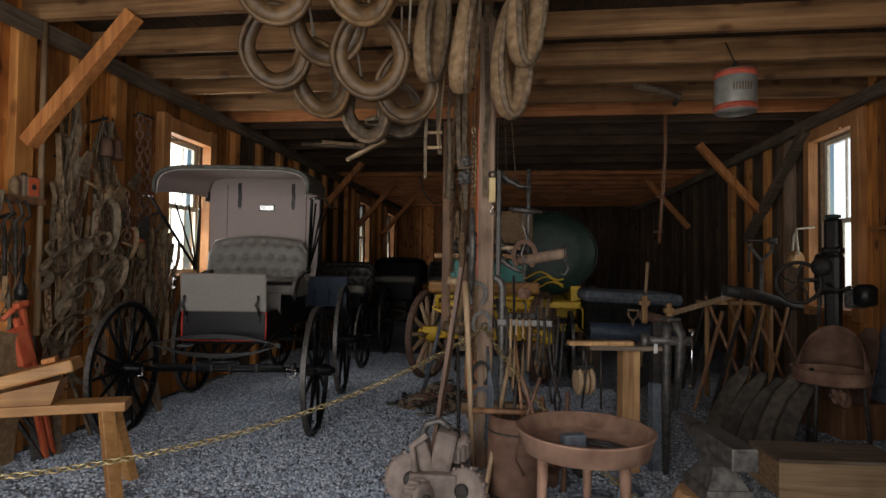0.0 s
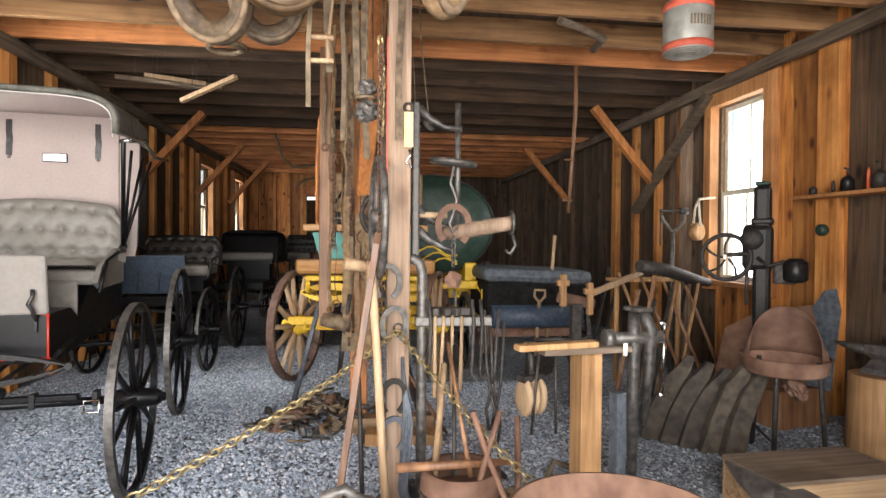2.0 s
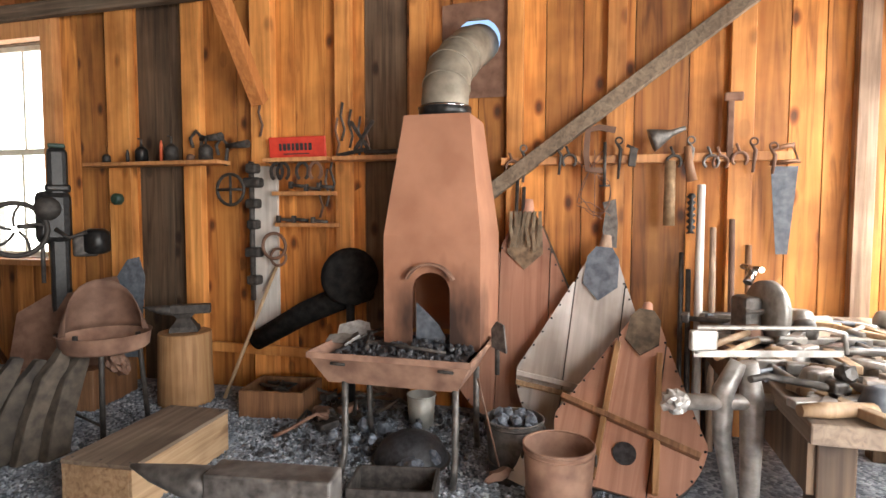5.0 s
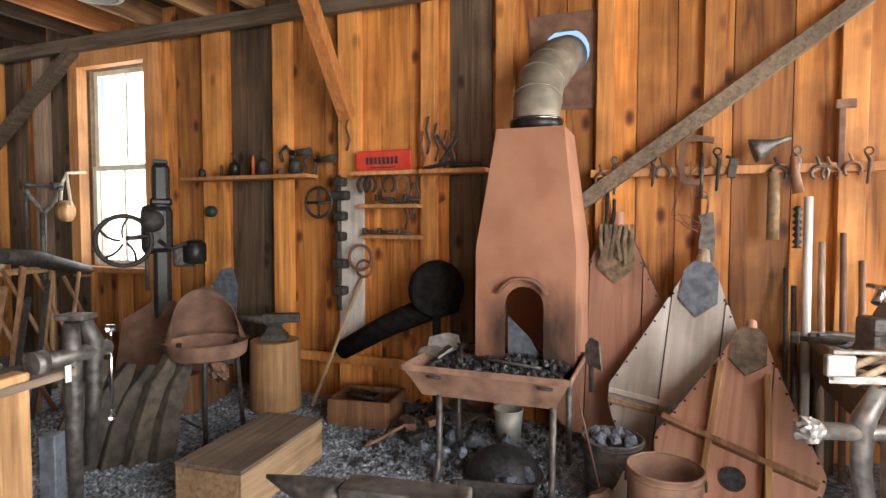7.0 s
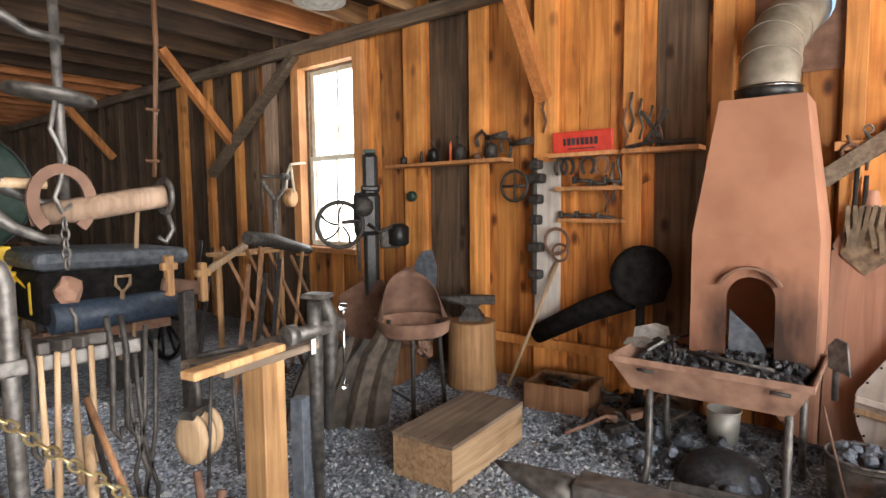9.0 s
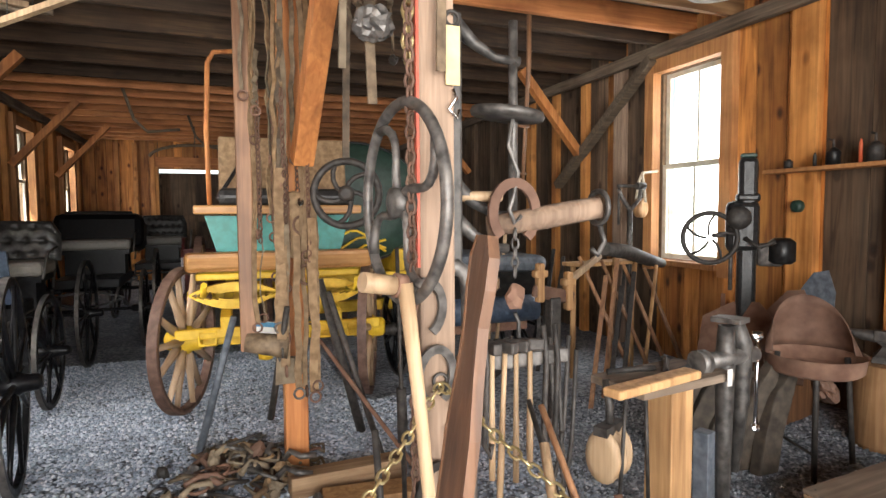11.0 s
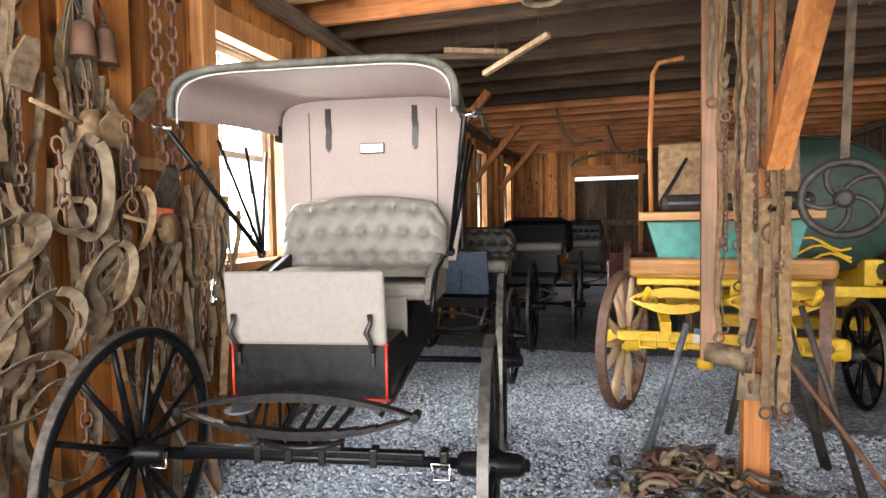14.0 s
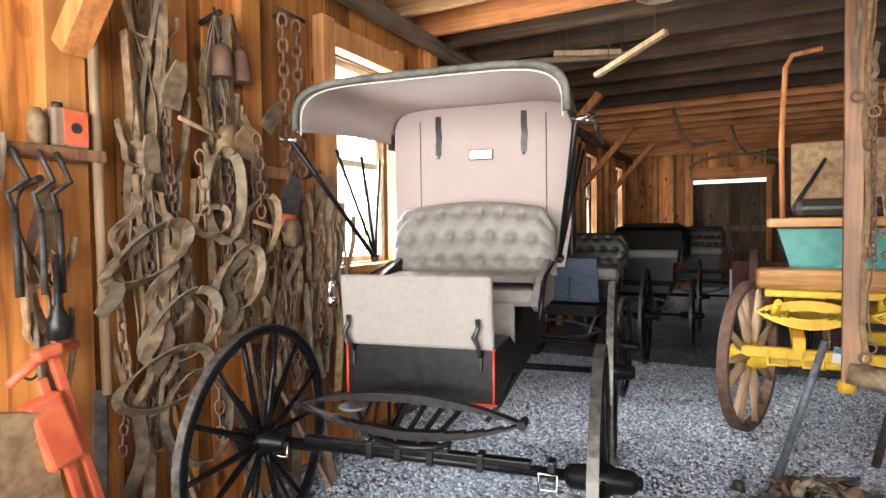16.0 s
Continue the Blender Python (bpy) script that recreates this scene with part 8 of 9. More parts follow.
# ---- hung from the joists ----
def collar(x, y, z, s, rz, tilt, mat, label, wide=1.0, tall=1.0):
    """A horse collar: a thick stuffed teardrop ring with a pale rim."""
    c = thing("horse_collar", pose(x, y, z, tilt, 0, rz), label, "horse collar", "collars under the joists")
    pts, rad = [], []
    for i in range(36):
        a = 2 * math.pi * i / 36
        u = -math.cos(a)
        pts.append((0.165 * s * math.sin(a) * (1.0 - 0.22 * max(0, -u)), 0, -0.2 * s * u + 0.0))
        pts[-1] = (pts[-1][0] * wide, 0, pts[-1][2] * tall)
        rad.append((0.03 + 0.026 * (0.5 + 0.5 * u)) * s * (1 + 0.05 * math.sin(5 * a)))
    bm = B()
    tube(bm, pts, rad, 10, closed=True)
    part("roll", bm, mat, c)
    bm = B()
    tube(bm, [(p[0] * 1.2, -0.045 * s, p[2] * 1.14) for p in pts], 0.017 * s, 7, closed=True)
    part("rim", bm, "collar" if mat == "collar" else "leather", c)
    bm = B()
    tube(bm, [(0, 0, 0.2 * s * tall), (0, 0.01, 0.4), (0, 0.02, 3.19 - z)], 0.008, 5)
    part("cord", bm, "rope", c)
    return c


for x, y, z, s, rz, ti, mt in ((-1.40, 3.3, 2.58, 1.05, 10, 18, "collar"), (-1.15, 3.42, 2.42, 1.0, -12, 25, "collar"), (-0.80, 3.25, 2.5, 1.1, 5, 22, "collar"), (-0.62, 3.42, 2.36, 0.95, 20, 15, "collar"), (-0.90, 3.55, 2.25, 0.85, -20, 20, "leather"), (-1.03, 3.15, 2.66, 1.05, 25, 30, "collar"), (-1.3, 3.75, 2.5, 0.9, -5, 20, "leather"), (-0.72, 3.75, 2.3, 0.75, 8, 10, "leather"), (-1.2, 2.8, 2.75, 1.0, 15, 35, "collar"), (-0.75, 2.85, 2.75, 1.0, -15, 30, "collar")):
    collar(x, y, z + 0.06, s, rz, ti, mt, "worn stuffed leather horse collar hung under the joists")
for x, y, z, s, rz, w in ((-0.45, 3.3, 2.74, 1.1, 62, "leather_pale"), (0.02, 3.45, 2.6, 1.25, 30, "leather_pale"), (0.1, 3.2, 2.78, 1.1, 40, "leather_pale"), (-0.26, 3.35, 2.68, 1.1, 80, "leather_pale")):
    collar(x, y, z, s, rz, 6, w, "pale tan horse collar pad hung edge-on", 0.42, 1.3)
for k in range(12):
    x, y = r3.uniform(-0.55, -0.05), r3.uniform(3.7, 4.2)
    bm = B()
    z1 = r3.uniform(1.6, 2.4)
    tube(bm, strap_pts(r3, x, y, 3.19, z1, 0.02, 6), 0, flat=(r3.choice((0.02, 0.03)), 0.006), up=(1, 0.3, 0))
    solo("hanging_strap", bm, r3.choice(("leather", "dust")), (0, 0, 0), "old leather strap hung from the joist", "strap", "hanging straps")
st = thing("stirrup", (-0.5, 3.73, 2.15), "bone-coloured wooden stirrup on a strap", "stirrup")
for z in (-0.05, 0.05):
    bm = B()
    rod(bm, (-0.05, 0, z), (0.06, 0, z), 0.011, seg=8)
    part("bar", bm, "handle", st)
bm = B()
rod(bm, (0.04, 0, -0.06), (0.03, 0, 0.07), 0.01, seg=8)
rod(bm, (0.04, 0, 0.06), (0.1, 0.05, 0.9), 0.008, seg=5)
part("side", bm, "handle", st)
can = thing("hanging_can", (1.7, 4.62, 2.525), "grey tin can with red bands hung from a joist", "can")
bm = B()
lathe(bm, [(0.145, 0.0), (0.15, 0.008), (0.15, 0.30), (0.145, 0.31), (0.05, 0.335), (0.02, 0.34)], 28)
part("body", bm, "tin", can)
for z in (0.03, 0.28):
    bm = B()
    lathe(bm, [(0.1515, z - 0.022), (0.1525, z), (0.1515, z + 0.022)], 28)
    part("red_band", bm, "tinred", can, "red painted band")
for r0 in (0.05, 0.09, 0.125):
    bm = B()
    ring(bm, (0, 0, -0.001), r0, 0.004, "z", 24, 5)
    part("base_bead", bm, "tin", can)
bm = B()
ring(bm, (0, 0, 0.36), 0.03, 0.008, "x", 12, 6)
rod(bm, (0, 0, 0.38), (0, 0.2, 0.62), 0.005)
part("neck", bm, "iron", can)
for i in range(7):
    bm = B()
    box(bm, (-0.06 + i * 0.02, -0.1505 + 0.0009 * (i - 3) ** 2, 0.165), (0.011, 0.004, 0.06))
    part("letter_bar", bm, "dust", can)
bm = B()
tube(bm, [(1.62, 6.4, 2.98), (1.63, 6.42, 2.6), (1.6, 6.42, 2.1), (1.56, 6.4, 1.6)], [0.02, 0.02, 0.018, 0.015], 8)
rod(bm, (1.52, 6.4, 2.1), (1.62, 6.4, 2.1), 0.012)
rod(bm, (1.5, 6.4, 1.72), (1.6, 6.4, 1.72), 0.012)
solo("hanging_pole", bm, "brownwood", (0, 0, 0), "curved brown wooden pole hung from a joist", "pole")
bm = B()
tube(bm, [(1.1, 5.33, 2.97), (1.35, 5.5, 2.98), (1.55, 5.6, 2.95), (1.6, 5.93, 2.975)], 0.03, 8)
solo("bow_wood", bm, "old_x", (0, 0, 0), "curved weathered bow lying under the joists", "bow")
for a, b in (((-2.05, 6.85, 2.62), (-1.5, 6.6, 2.8)), ((-2.6, 7.2, 2.9), (-1.8, 7.3, 2.88)), ((-2.7, 7.0, 2.86), (-1.9, 7.2, 2.84)), ((-2.4, 6.9, 2.86), (-1.9, 7.1, 2.85))):
    bm = B()
    beam(bm, a, b, 0.05, 0.04)
    solo("slung_timber", bm, "handle" if a[1] < 6.95 else "old_x", (0, 0, 0), "loose weathered lath slung under the joists", "lath", "slung laths")
    bm = B()
    rod(bm, Vector(a).lerp(Vector(b), 0.2), Vector(a).lerp(Vector(b), 0.2) + Vector((0, 0, 0.3)), 0.004)
    rod(bm, Vector(a).lerp(Vector(b), 0.85), Vector(a).lerp(Vector(b), 0.85) + Vector((0, 0, 0.3)), 0.004)
    solo("hanging_wire", bm, "iron", (0, 0, 0), "wire that holds a slung lath", "wire", "wires")
bm = B()
ring(bm, (-1.5, 6.2, 2.92), 0.13, 0.02, "z", 20, 6)
ring(bm, (-1.48, 6.22, 2.94), 0.15, 0.015, "z", 20, 6)
rod(bm, (-1.37, 6.2, 2.92), (-1.37, 6.2, 3.2), 0.004)
solo("rope_coil", bm, "dust", (0, 0, 0), "coil of old rope slung between the joists", "rope", "ropes")
for x, y, ln in ((-1.9, 11.0, 0.7), (-1.2, 12.5, 0.9)):
    bm = B()
    tube(bm, [(x, y, 3.19), (x + 0.15, y, 2.7), (x + 0.3, y + 0.1, 2.55), (x + ln, y + 0.1, 2.6)], 0.02, 6)
    solo("bent_pole", bm, "old_x", (0, 0, 0), "bent wooden shaft hung from the far joists", "pole", "far poles")
bm = B()
ring(bm, (-1.1, 13.5, 2.4), 0.75, 0.025, "y", 30, 6, start=10, end=170, squash=0.35)
rod(bm, (-1.1, 13.5, 2.66), (-1.1, 13.5, 3.19), 0.01)
solo("carriage_bow", bm, "old_x", (0, 0, 0), "curved carriage bow hung at the far end", "bow")


# ---- right wall: shelves and tools ----
r6 = random.Random(55)
SX = XR - 0.17


def wall_shelf(y0, y1, z, depth=0.16, mat="trim"):
    s = thing("wall_shelf", (XR - 0.09 - depth / 2, (y0 + y1) / 2, z), "narrow pine plank shelf nailed to the studs", "shelf", "wall shelves")
    bm = B()
    box(bm, (0, 0, 0), (depth, y1 - y0, 0.028), bevel=0.003)
    part("plank", bm, mat, s)
    return s


wall_shelf(4.3, 5.5, 1.70)
wall_shelf(3.44, 3.93, 1.70)
wall_shelf(2.93, 3.40, 1.70)
wall_shelf(3.44, 3.9, 1.47, 0.1)
wall_shelf(3.42, 3.88, 1.25, 0.1)
rail = thing("tool_rail", (XR - 0.12, 1.45, 1.66), "orange pine tool rail along the wall", "rail")
bm = B()
box(bm, (0, 0, 0), (0.05, 1.65, 0.05), bevel=0.004)
part("rail", bm, "trim", rail)

sign = thing("red_sign", (SX + 0.02, 3.715, 1.716), "red painted sign board with dark lettering", "sign")
bm = B()
box(bm, (0, 0, 0.075), (0.02, 0.44, 0.15), (0, -6, 0), 0.008)
part("board", bm, "tinred", sign)
sign.children[0].data.materials[0] = M["red"]
for k in range(8):
    bm = B()
    box(bm, (-0.0135, 0.125 - 0.033 * k, 0.078), (0.003, 0.024 if k % 3 else 0.018, 0.05), (0, -6, 0))
    part("print_bar", bm, "coal", sign)
for k, (y, w, z) in enumerate(((0.0, 0.12, 0.125), (0.0, 0.2, 0.03))):
    bm = B()
    box(bm, (-0.0125, y, z), (0.003, w, 0.008))
    part("print_bar", bm, "coal", sign)

for y, r0, h, mt in ((5.02, 0.045, 0.12, "dkiron"), (4.75, 0.05, 0.13, "iron"), (4.84, 0.012, 0.16, "orange"), (4.45, 0.05, 0.12, "iron"), (5.35, 0.03, 0.07, "iron"), (5.15, 0.012, 0.1, "iron"), (4.58, 0.03, 0.05, "rust")):
    p = thing("shelf_can", (SX, y, 1.715), "dark old can or oiler on the shelf", "can", "cans on the shelf")
    bm = B()
    lathe(bm, [(r0, 0), (r0, h * 0.7), (r0 * 0.9, h * 0.8), (r0 * 0.35, h)], 16)
    part("body", bm, mt, p)
    if r0 > 0.04:
        bm = B()
        tube(bm, [(0, 0, h), (0, 0, h + 0.05), (0, 0.03, h + 0.06)], 0.008, 6)
        part("spout", bm, "iron", p)
for y, z, rr_ in ((4.57, 1.86, 0.07), (4.35, 1.8, 0.05)):
    t = thing("hung_tool", (XR - 0.12, y, z), "old iron tackle hung on a stud", "tackle", "wall tools")
    bm = B()
    tube(bm, [(0, -0.03, -0.12), (0, -0.05, 0.03), (0, 0, 0.08), (0, 0.05, 0.03), (0, 0.03, -0.04)], 0.014, 7)
    part("frame", bm, "iron", t)
    bm = B()
    rod(bm, (0, -0.04, 0.02), (-0.03, -0.24, 0.03), 0.018, 0.03, 8)
    part("arm", bm, "iron", t)

bm = B()
box(bm, (0, 0, 0), (0.03, 0.2, 1.2), bevel=0.003)
board = solo("tool_board", bm, "greywood", (XR - 0.105, 4.0, 1.07), "pale grey board on the wall carrying a drill", "board")
pd = thing("post_drill", (XR - 0.16, 4.08, 0.6), "dark iron post drill bolted to a grey board", "drill")
bm = B()
rod(bm, (0, 0, 0.1), (0, 0, 1.1), 0.02, seg=8)
part("spindle", bm, "iron", pd)
for z, w in ((1.05, 0.09), (0.95, 0.14), (0.8, 0.1), (0.45, 0.12), (0.25, 0.1), (0.65, 0.08)):
    bm = B()
    box(bm, (-0.01, -0.02, z), (0.08, w, 0.07), bevel=0.018)
    part("casting", bm, "iron", pd)
bm = B()
ring(bm, (-0.05, 0.14, 0.9), 0.11, 0.012, "x", 24, 7)
rod(bm, (-0.05, 0.03, 0.9), (-0.05, 0.25, 0.9), 0.01)
rod(bm, (-0.05, 0.14, 0.79), (-0.05, 0.14, 1.01), 0.01)
part("hand_wheel", bm, "iron", pd)
bm = B()
ring(bm, (-0.04, -0.2, 0.5), 0.09, 0.012, "x", 20, 7)
ring(bm, (-0.02, -0.22, 0.42), 0.06, 0.01, "x", 20, 7)
part("gear", bm, "rust", pd)


def hang(name, y, z, pts, r0, mat, label, x=XR - 0.12, group="wall tools"):
    bm = B()
    tube(bm, pts, r0, 7)
    return solo(name, bm, mat, (x, y, z), label, "tool", group)


for y in (3.85, 3.8, 3.65, 3.55):
    bm = B()
    tube(bm, [(0, 0.045 * math.cos(radians(a)), 0.06 * math.sin(radians(a))) for a in range(-60, 241, 20)], 0, flat=(0.012, 0.02), up=(1, 0, 0))
    solo("horseshoe", bm, r6.choice(("iron", "rust")), (XR - 0.2, y, 1.62), "dark horseshoe hung on a shelf nail", "horseshoe", "horseshoes")
for y, z in ((3.72, 1.54), (3.6, 1.52), (3.5, 1.53), (3.82, 1.3), (3.7, 1.3), (3.55, 1.29)):
    bm = B()
    rod(bm, (0, -0.06, 0), (0, 0.06, 0.01), 0.012)
    box(bm, (0, 0.05, 0.01), (0.03, 0.03, 0.05), bevel=0.006)
    solo("small_tool", bm, r6.choice(("iron", "steel")), (XR - 0.15, y, z - 0.02), "small dark hand tool on the wall shelf", "tool", "wall tools")
for y, z in ((3.55, 1.42), (3.5, 1.5), (3.46, 1.58), (4.02, 2.0), (3.38, 1.95), (3.32, 1.9), (3.42, 1.85), (3.25, 1.85), (3.2, 1.84)):
    hang("hung_iron", y, z, [(0, 0, 0.14), (-0.01, 0.012, 0.05), (0, -0.012, -0.04), (0, 0.01, -0.12)], 0.009, r6.choice(("iron", "steel", "rust")), "slim iron tool hung on the boards")
for y, z, a in ((3.22, 1.86, 35), (3.25, 1.86, -35), (3.1, 1.75, 90), (3.3, 1.75, 80)):
    bm = B()
    box(bm, (0, 0, 0), (0.02, 0.025, 0.24), bevel=0.004)
    solo("file", bm, "iron", pose(XR - 0.13, y, z, a, 0, 0), "old iron file laid crossways on the shelf", "file", "wall tools")
# C-clamp, funnel, horn, wrenches along the rail
cc = thing("c_clamp", (XR - 0.17, 1.68, 1.7), "large rusty C-clamp hung on the rail", "clamp")
bm = B()
tube(bm, [(0, -0.1, 0.13), (0, 0.0, 0.15), (0, 0.06, 0.13), (0, 0.07, 0.0), (0, 0.06, -0.1), (0, -0.03, -0.11)], 0, flat=(0.022, 0.035), up=(1, 0, 0))
part("frame", bm, "rust", cc)
bm = B()
rod(bm, (0, -0.04, -0.2), (0, -0.04, 0.06), 0.01)
rod(bm, (0, -0.07, -0.2), (0, -0.01, -0.2), 0.006)
part("screw", bm, "steel", cc)
fn = thing("horn_funnel", (XR - 0.17, 1.33, 1.72), "dull grey metal horn funnel lying on the rail", "funnel")
bm = B()
lathe(bm, [(0.07, 0), (0.06, 0.03), (0.02, 0.12), (0.012, 0.2)], 18, pose(0, 0.05, 0.04, 70, 0, 0))
part("cone", bm, "brass", fn)
fn.children[0].data.materials[0] = M["steel"]
bm = B()
rod(bm, (0, 0, 0.02), (0, 0, -0.36), 0.03, 0.033, 12)
solo("bamboo_tube", bm, "leather_pale", (XR - 0.17, 1.27, 1.62), "yellowed wooden tube hung under the rail", "tube")
bm = B()
tube(bm, [(0, 0, 0.1), (0, -0.01, 0), (0, -0.03, -0.1)], [0.02, 0.025, 0.03], 10)
solo("wood_grip", bm, "brownwood", (XR - 0.18, 1.18, 1.62), "brown wooden tool grip on the rail", "grip", "wall tools")
bm = B()
lathe(bm, [(0.01 + 0.017 * (i % 2), -0.018 * i) for i in range(14)], 10)
solo("auger_bit", bm, "dkiron", (XR - 0.17, 1.15, 1.45), "black auger bit hung under the rail", "auger")
for y in (2.2, 2.12, 1.9, 1.85, 1.55, 1.48, 1.25, 1.15, 1.05, 1.0, 0.9, 0.82, 0.72):
    bm = B()
    q, ln = r6.random(), r6.uniform(0.07, 0.2)
    if q < 0.35:
        tube(bm, [(0, 0.025, 0.04), (0, 0.0, 0.0), (0.0, 0.012, -ln)], [0.007, 0.012, 0.008], 7)
        ring(bm, (-0.005, 0.01, 0.05), 0.02, 0.006, "x", 12, 6)
    elif q < 0.7:
        box(bm, (0, 0, -0.02), (0.02, 0.045, ln), (r6.uniform(-25, 25), 0, 0), 0.006)
        rod(bm, (0, -0.03, 0.02), (0, 0.035, 0.05), 0.009)
    else:
        ring(bm, (0, 0, -0.03), 0.04, 0.009, "x", 14, 6, start=-50, end=230)
        rod(bm, (0, 0.0, 0.01), (0, 0.02, 0.06), 0.008)
    solo("hung_iron", bm, r6.choice(("iron", "rust", "steel")), (XR - 0.165, y, 1.68 + r6.uniform(-0.03, 0.05)), "rusty hinge or hook hung on the rail", "iron", "irons on the rail")
wr = thing("pipe_wrench", (XR - 0.14, 0.95, 1.7), "rusty pipe wrench hung on a stud", "wrench")
bm = B()
box(bm, (0, 0, 0.12), (0.022, 0.035, 0.36), bevel=0.006)
part("shank", bm, "rust", wr)
bm = B()
box(bm, (0, -0.015, 0.3), (0.03, 0.1, 0.05), bevel=0.008)
part("jaw", bm, "rust", wr)
for k in range(5):
    bm = B()
    ph = k * 0.8
    tube(bm, [(-0.02 - 0.004 * k, 0.2 * math.sin(math.pi * i / 10) * math.cos(ph) + 0.05 * k, 0.02 - 0.34 * math.sin(math.pi * i / 20) + 0.04 * math.sin(i + k)) for i in range(11)], 0.003, 5)
    solo("wire_coil", bm, "rust", (XR - 0.14, 1.6, 1.66), "thin rusty wire looped on the rail", "wire", "wires on the rail")
bm = B()
slab(bm, [(-0.04, 0), (0.04, 0.01), (0.045, 0.12), (0.03, 0.22), (0.05, 0.28), (-0.03, 0.3), (-0.045, 0.15)], 0.01, pose(0, 0, 0, 0, 0, 90))
solo("iron_strap", bm, "steel", (XR - 0.11, 1.6, 1.12), "grey sheet iron strap nailed on the boards", "strap")
saw = thing("hand_saw", (XR - 0.12, 0.66, 1.1), "grey hand saw hung by its handle", "saw")
bm = B()
slab(bm, [(-0.03, 0), (0.03, 0), (0.07, 0.5), (-0.07, 0.5)], 0.004, pose(0, 0, 0, 0, 0, 90))
part("blade", bm, "blueiron", saw)
bm = B()
tube(bm, [(0, 0.07, 0.52), (0, 0.06, 0.6), (0, -0.04, 0.62), (0, -0.07, 0.53)], 0.017, 8, closed=True)
part("grip", bm, "brownwood", saw)
for y, h, r0, mt, lean in ((1.12, 1.5, 0.025, "greywood", 0.1), (1.05, 1.25, 0.02, "old_z", 0.12), (1.22, 1.1, 0.014, "iron", 0.14), (1.18, 1.0, 0.016, "iron", 0.16), (0.95, 1.3, 0.018, "rust", 0.12), (2.2, 1.6, 0.013, "iron", 0.05), (2.16, 1.5, 0.013, "iron", 0.06), (0.86, 1.15, 0.02, "brownwood", 0.12)):
    bm = B()
    rod(bm, (XR - 0.16 - lean * 1.6, y, 0), (XR - 0.12, y - 0.03, h), r0, r0 * 0.9, 8)
    solo("old_pole", bm, mt, (0, 0, 0), "old bar or post leaning on the wall", "bar", "leaning bars")
# blower and its dark pipe, broom, low girt
bw = thing("forge_blower", (3.0, 3.22, 0.62), "black cast-iron forge blower by the wall", "blower")
bm = B()
lathe(bm, [(0.04, -0.07), (0.17, -0.06), (0.19, 0.0), (0.17, 0.06), (0.04, 0.07)], 24, pose(0, 0, 0.3, 90, 0, -55))
part("casing", bm, "soot_shade", bw)
bm = B()
tube(bm, [(0, 0, -0.6), (0, 0, 0.2)], 0.03, 8)
part("stand", bm, "dkiron", bw)
bm = B()
tube(bm, [(0.05, -0.1, 0.22), (0.07, 0.1, 0.15), (0.1, 0.4, 0.02), (0.15, 0.8, -0.2)], [0.08, 0.085, 0.08, 0.07], 14)
part("duct", bm, "soot_shade", bw)
bm = B()
rod(bm, (2.95, 4.15, 0.05), (XR - 0.14, 3.9, 0.95), 0.013, seg=8)
solo("broom_stick", bm, "handle", (0, 0, 0), "pale stick leaning on the wall", "stick", "leaning bars")
bm = B()
box(bm, (XR - 0.12, 3.9, 0.33), (0.03, 1.6, 0.07), bevel=0.003)
solo("girt", bm, "stud", (0, 0, 0), "low pine girt along the studs", "girt", "", "structure")
fan = thing("hanging_pail", (XR - 0.25, 6.84, 1.45), "round wooden pulley in a rope sling by the window", "pulley", "pulleys")
bm = B()
lathe(bm, [(0.06, -0.04), (0.095, -0.03), (0.095, 0.03), (0.06, 0.04)], 20, pose(0, 0, 0, 90, 0, 20))
part("drum", bm, "bench", fan)
for dy in (-0.07, 0.07):
    bm = B()
    tube(bm, [(0, dy, 0.05), (0, dy * 0.5, 0.25), (0.02, 0, 0.34), (0.2, 0, 0.36)], 0.014, 6)
    part("sling", bm, "rope", fan)

# ---- workbench under the front window ----
wb = thing("workbench", (2.28, 0.6, 0), "heavy old workbench crowded with tools", "workbench")
bm = B()
box(bm, (0, 0, 0.73), (1.9, 1.0, 0.06), bevel=0.006)
part("top", bm, "crate_lid", wb)
# legs and apron are dark to paint in the shade under the bench
for x in (-0.86, 0.86):
    for y in (-0.42, 0.42):
        bm = B()
        box(bm, (x, y, 0.35), (0.1, 0.1, 0.7), bevel=0.006)
        part("leg", bm, "old_and_shade_board", wb)
bm = B()
box(bm, (0, 0.475, 0.62), (1.8, 0.03, 0.16))
part("apron", bm, "old_and_shade_board", wb)
lv = thing("leg_vise", Matrix.Translation((1.68, 1.16, 0)) @ pose(0, 0, 0, 0, 0, 105) @ Matrix.Diagonal((1.0, 1.0, 0.9, 1)), "grey steel leg vise fixed to the workbench", "vise", "leg vises")
bm = B()
tube(bm, [(0, 0, 0), (0, 0, 0.5), (0, 0, 0.78), (0.02, 0, 0.93)], [0.02, 0.032, 0.04, 0.03], 10)
part("fixed_leg", bm, "palesteel", lv)
bm = B()
tube(bm, [(0.05, 0, 0.35), (0.1, 0, 0.65), (0.1, 0, 0.82), (0.05, 0, 0.93)], [0.02, 0.03, 0.036, 0.028], 10)
part("moving_jaw", bm, "palesteel", lv)
bm = B()
rod(bm, (-0.16, 0, 0.78), (0.24, 0, 0.78), 0.03, seg=14)
blob(bm, (0.26, 0, 0.78), 0.045, random.Random(1), sub=3)
part("screw_box", bm, "palesteel", lv)
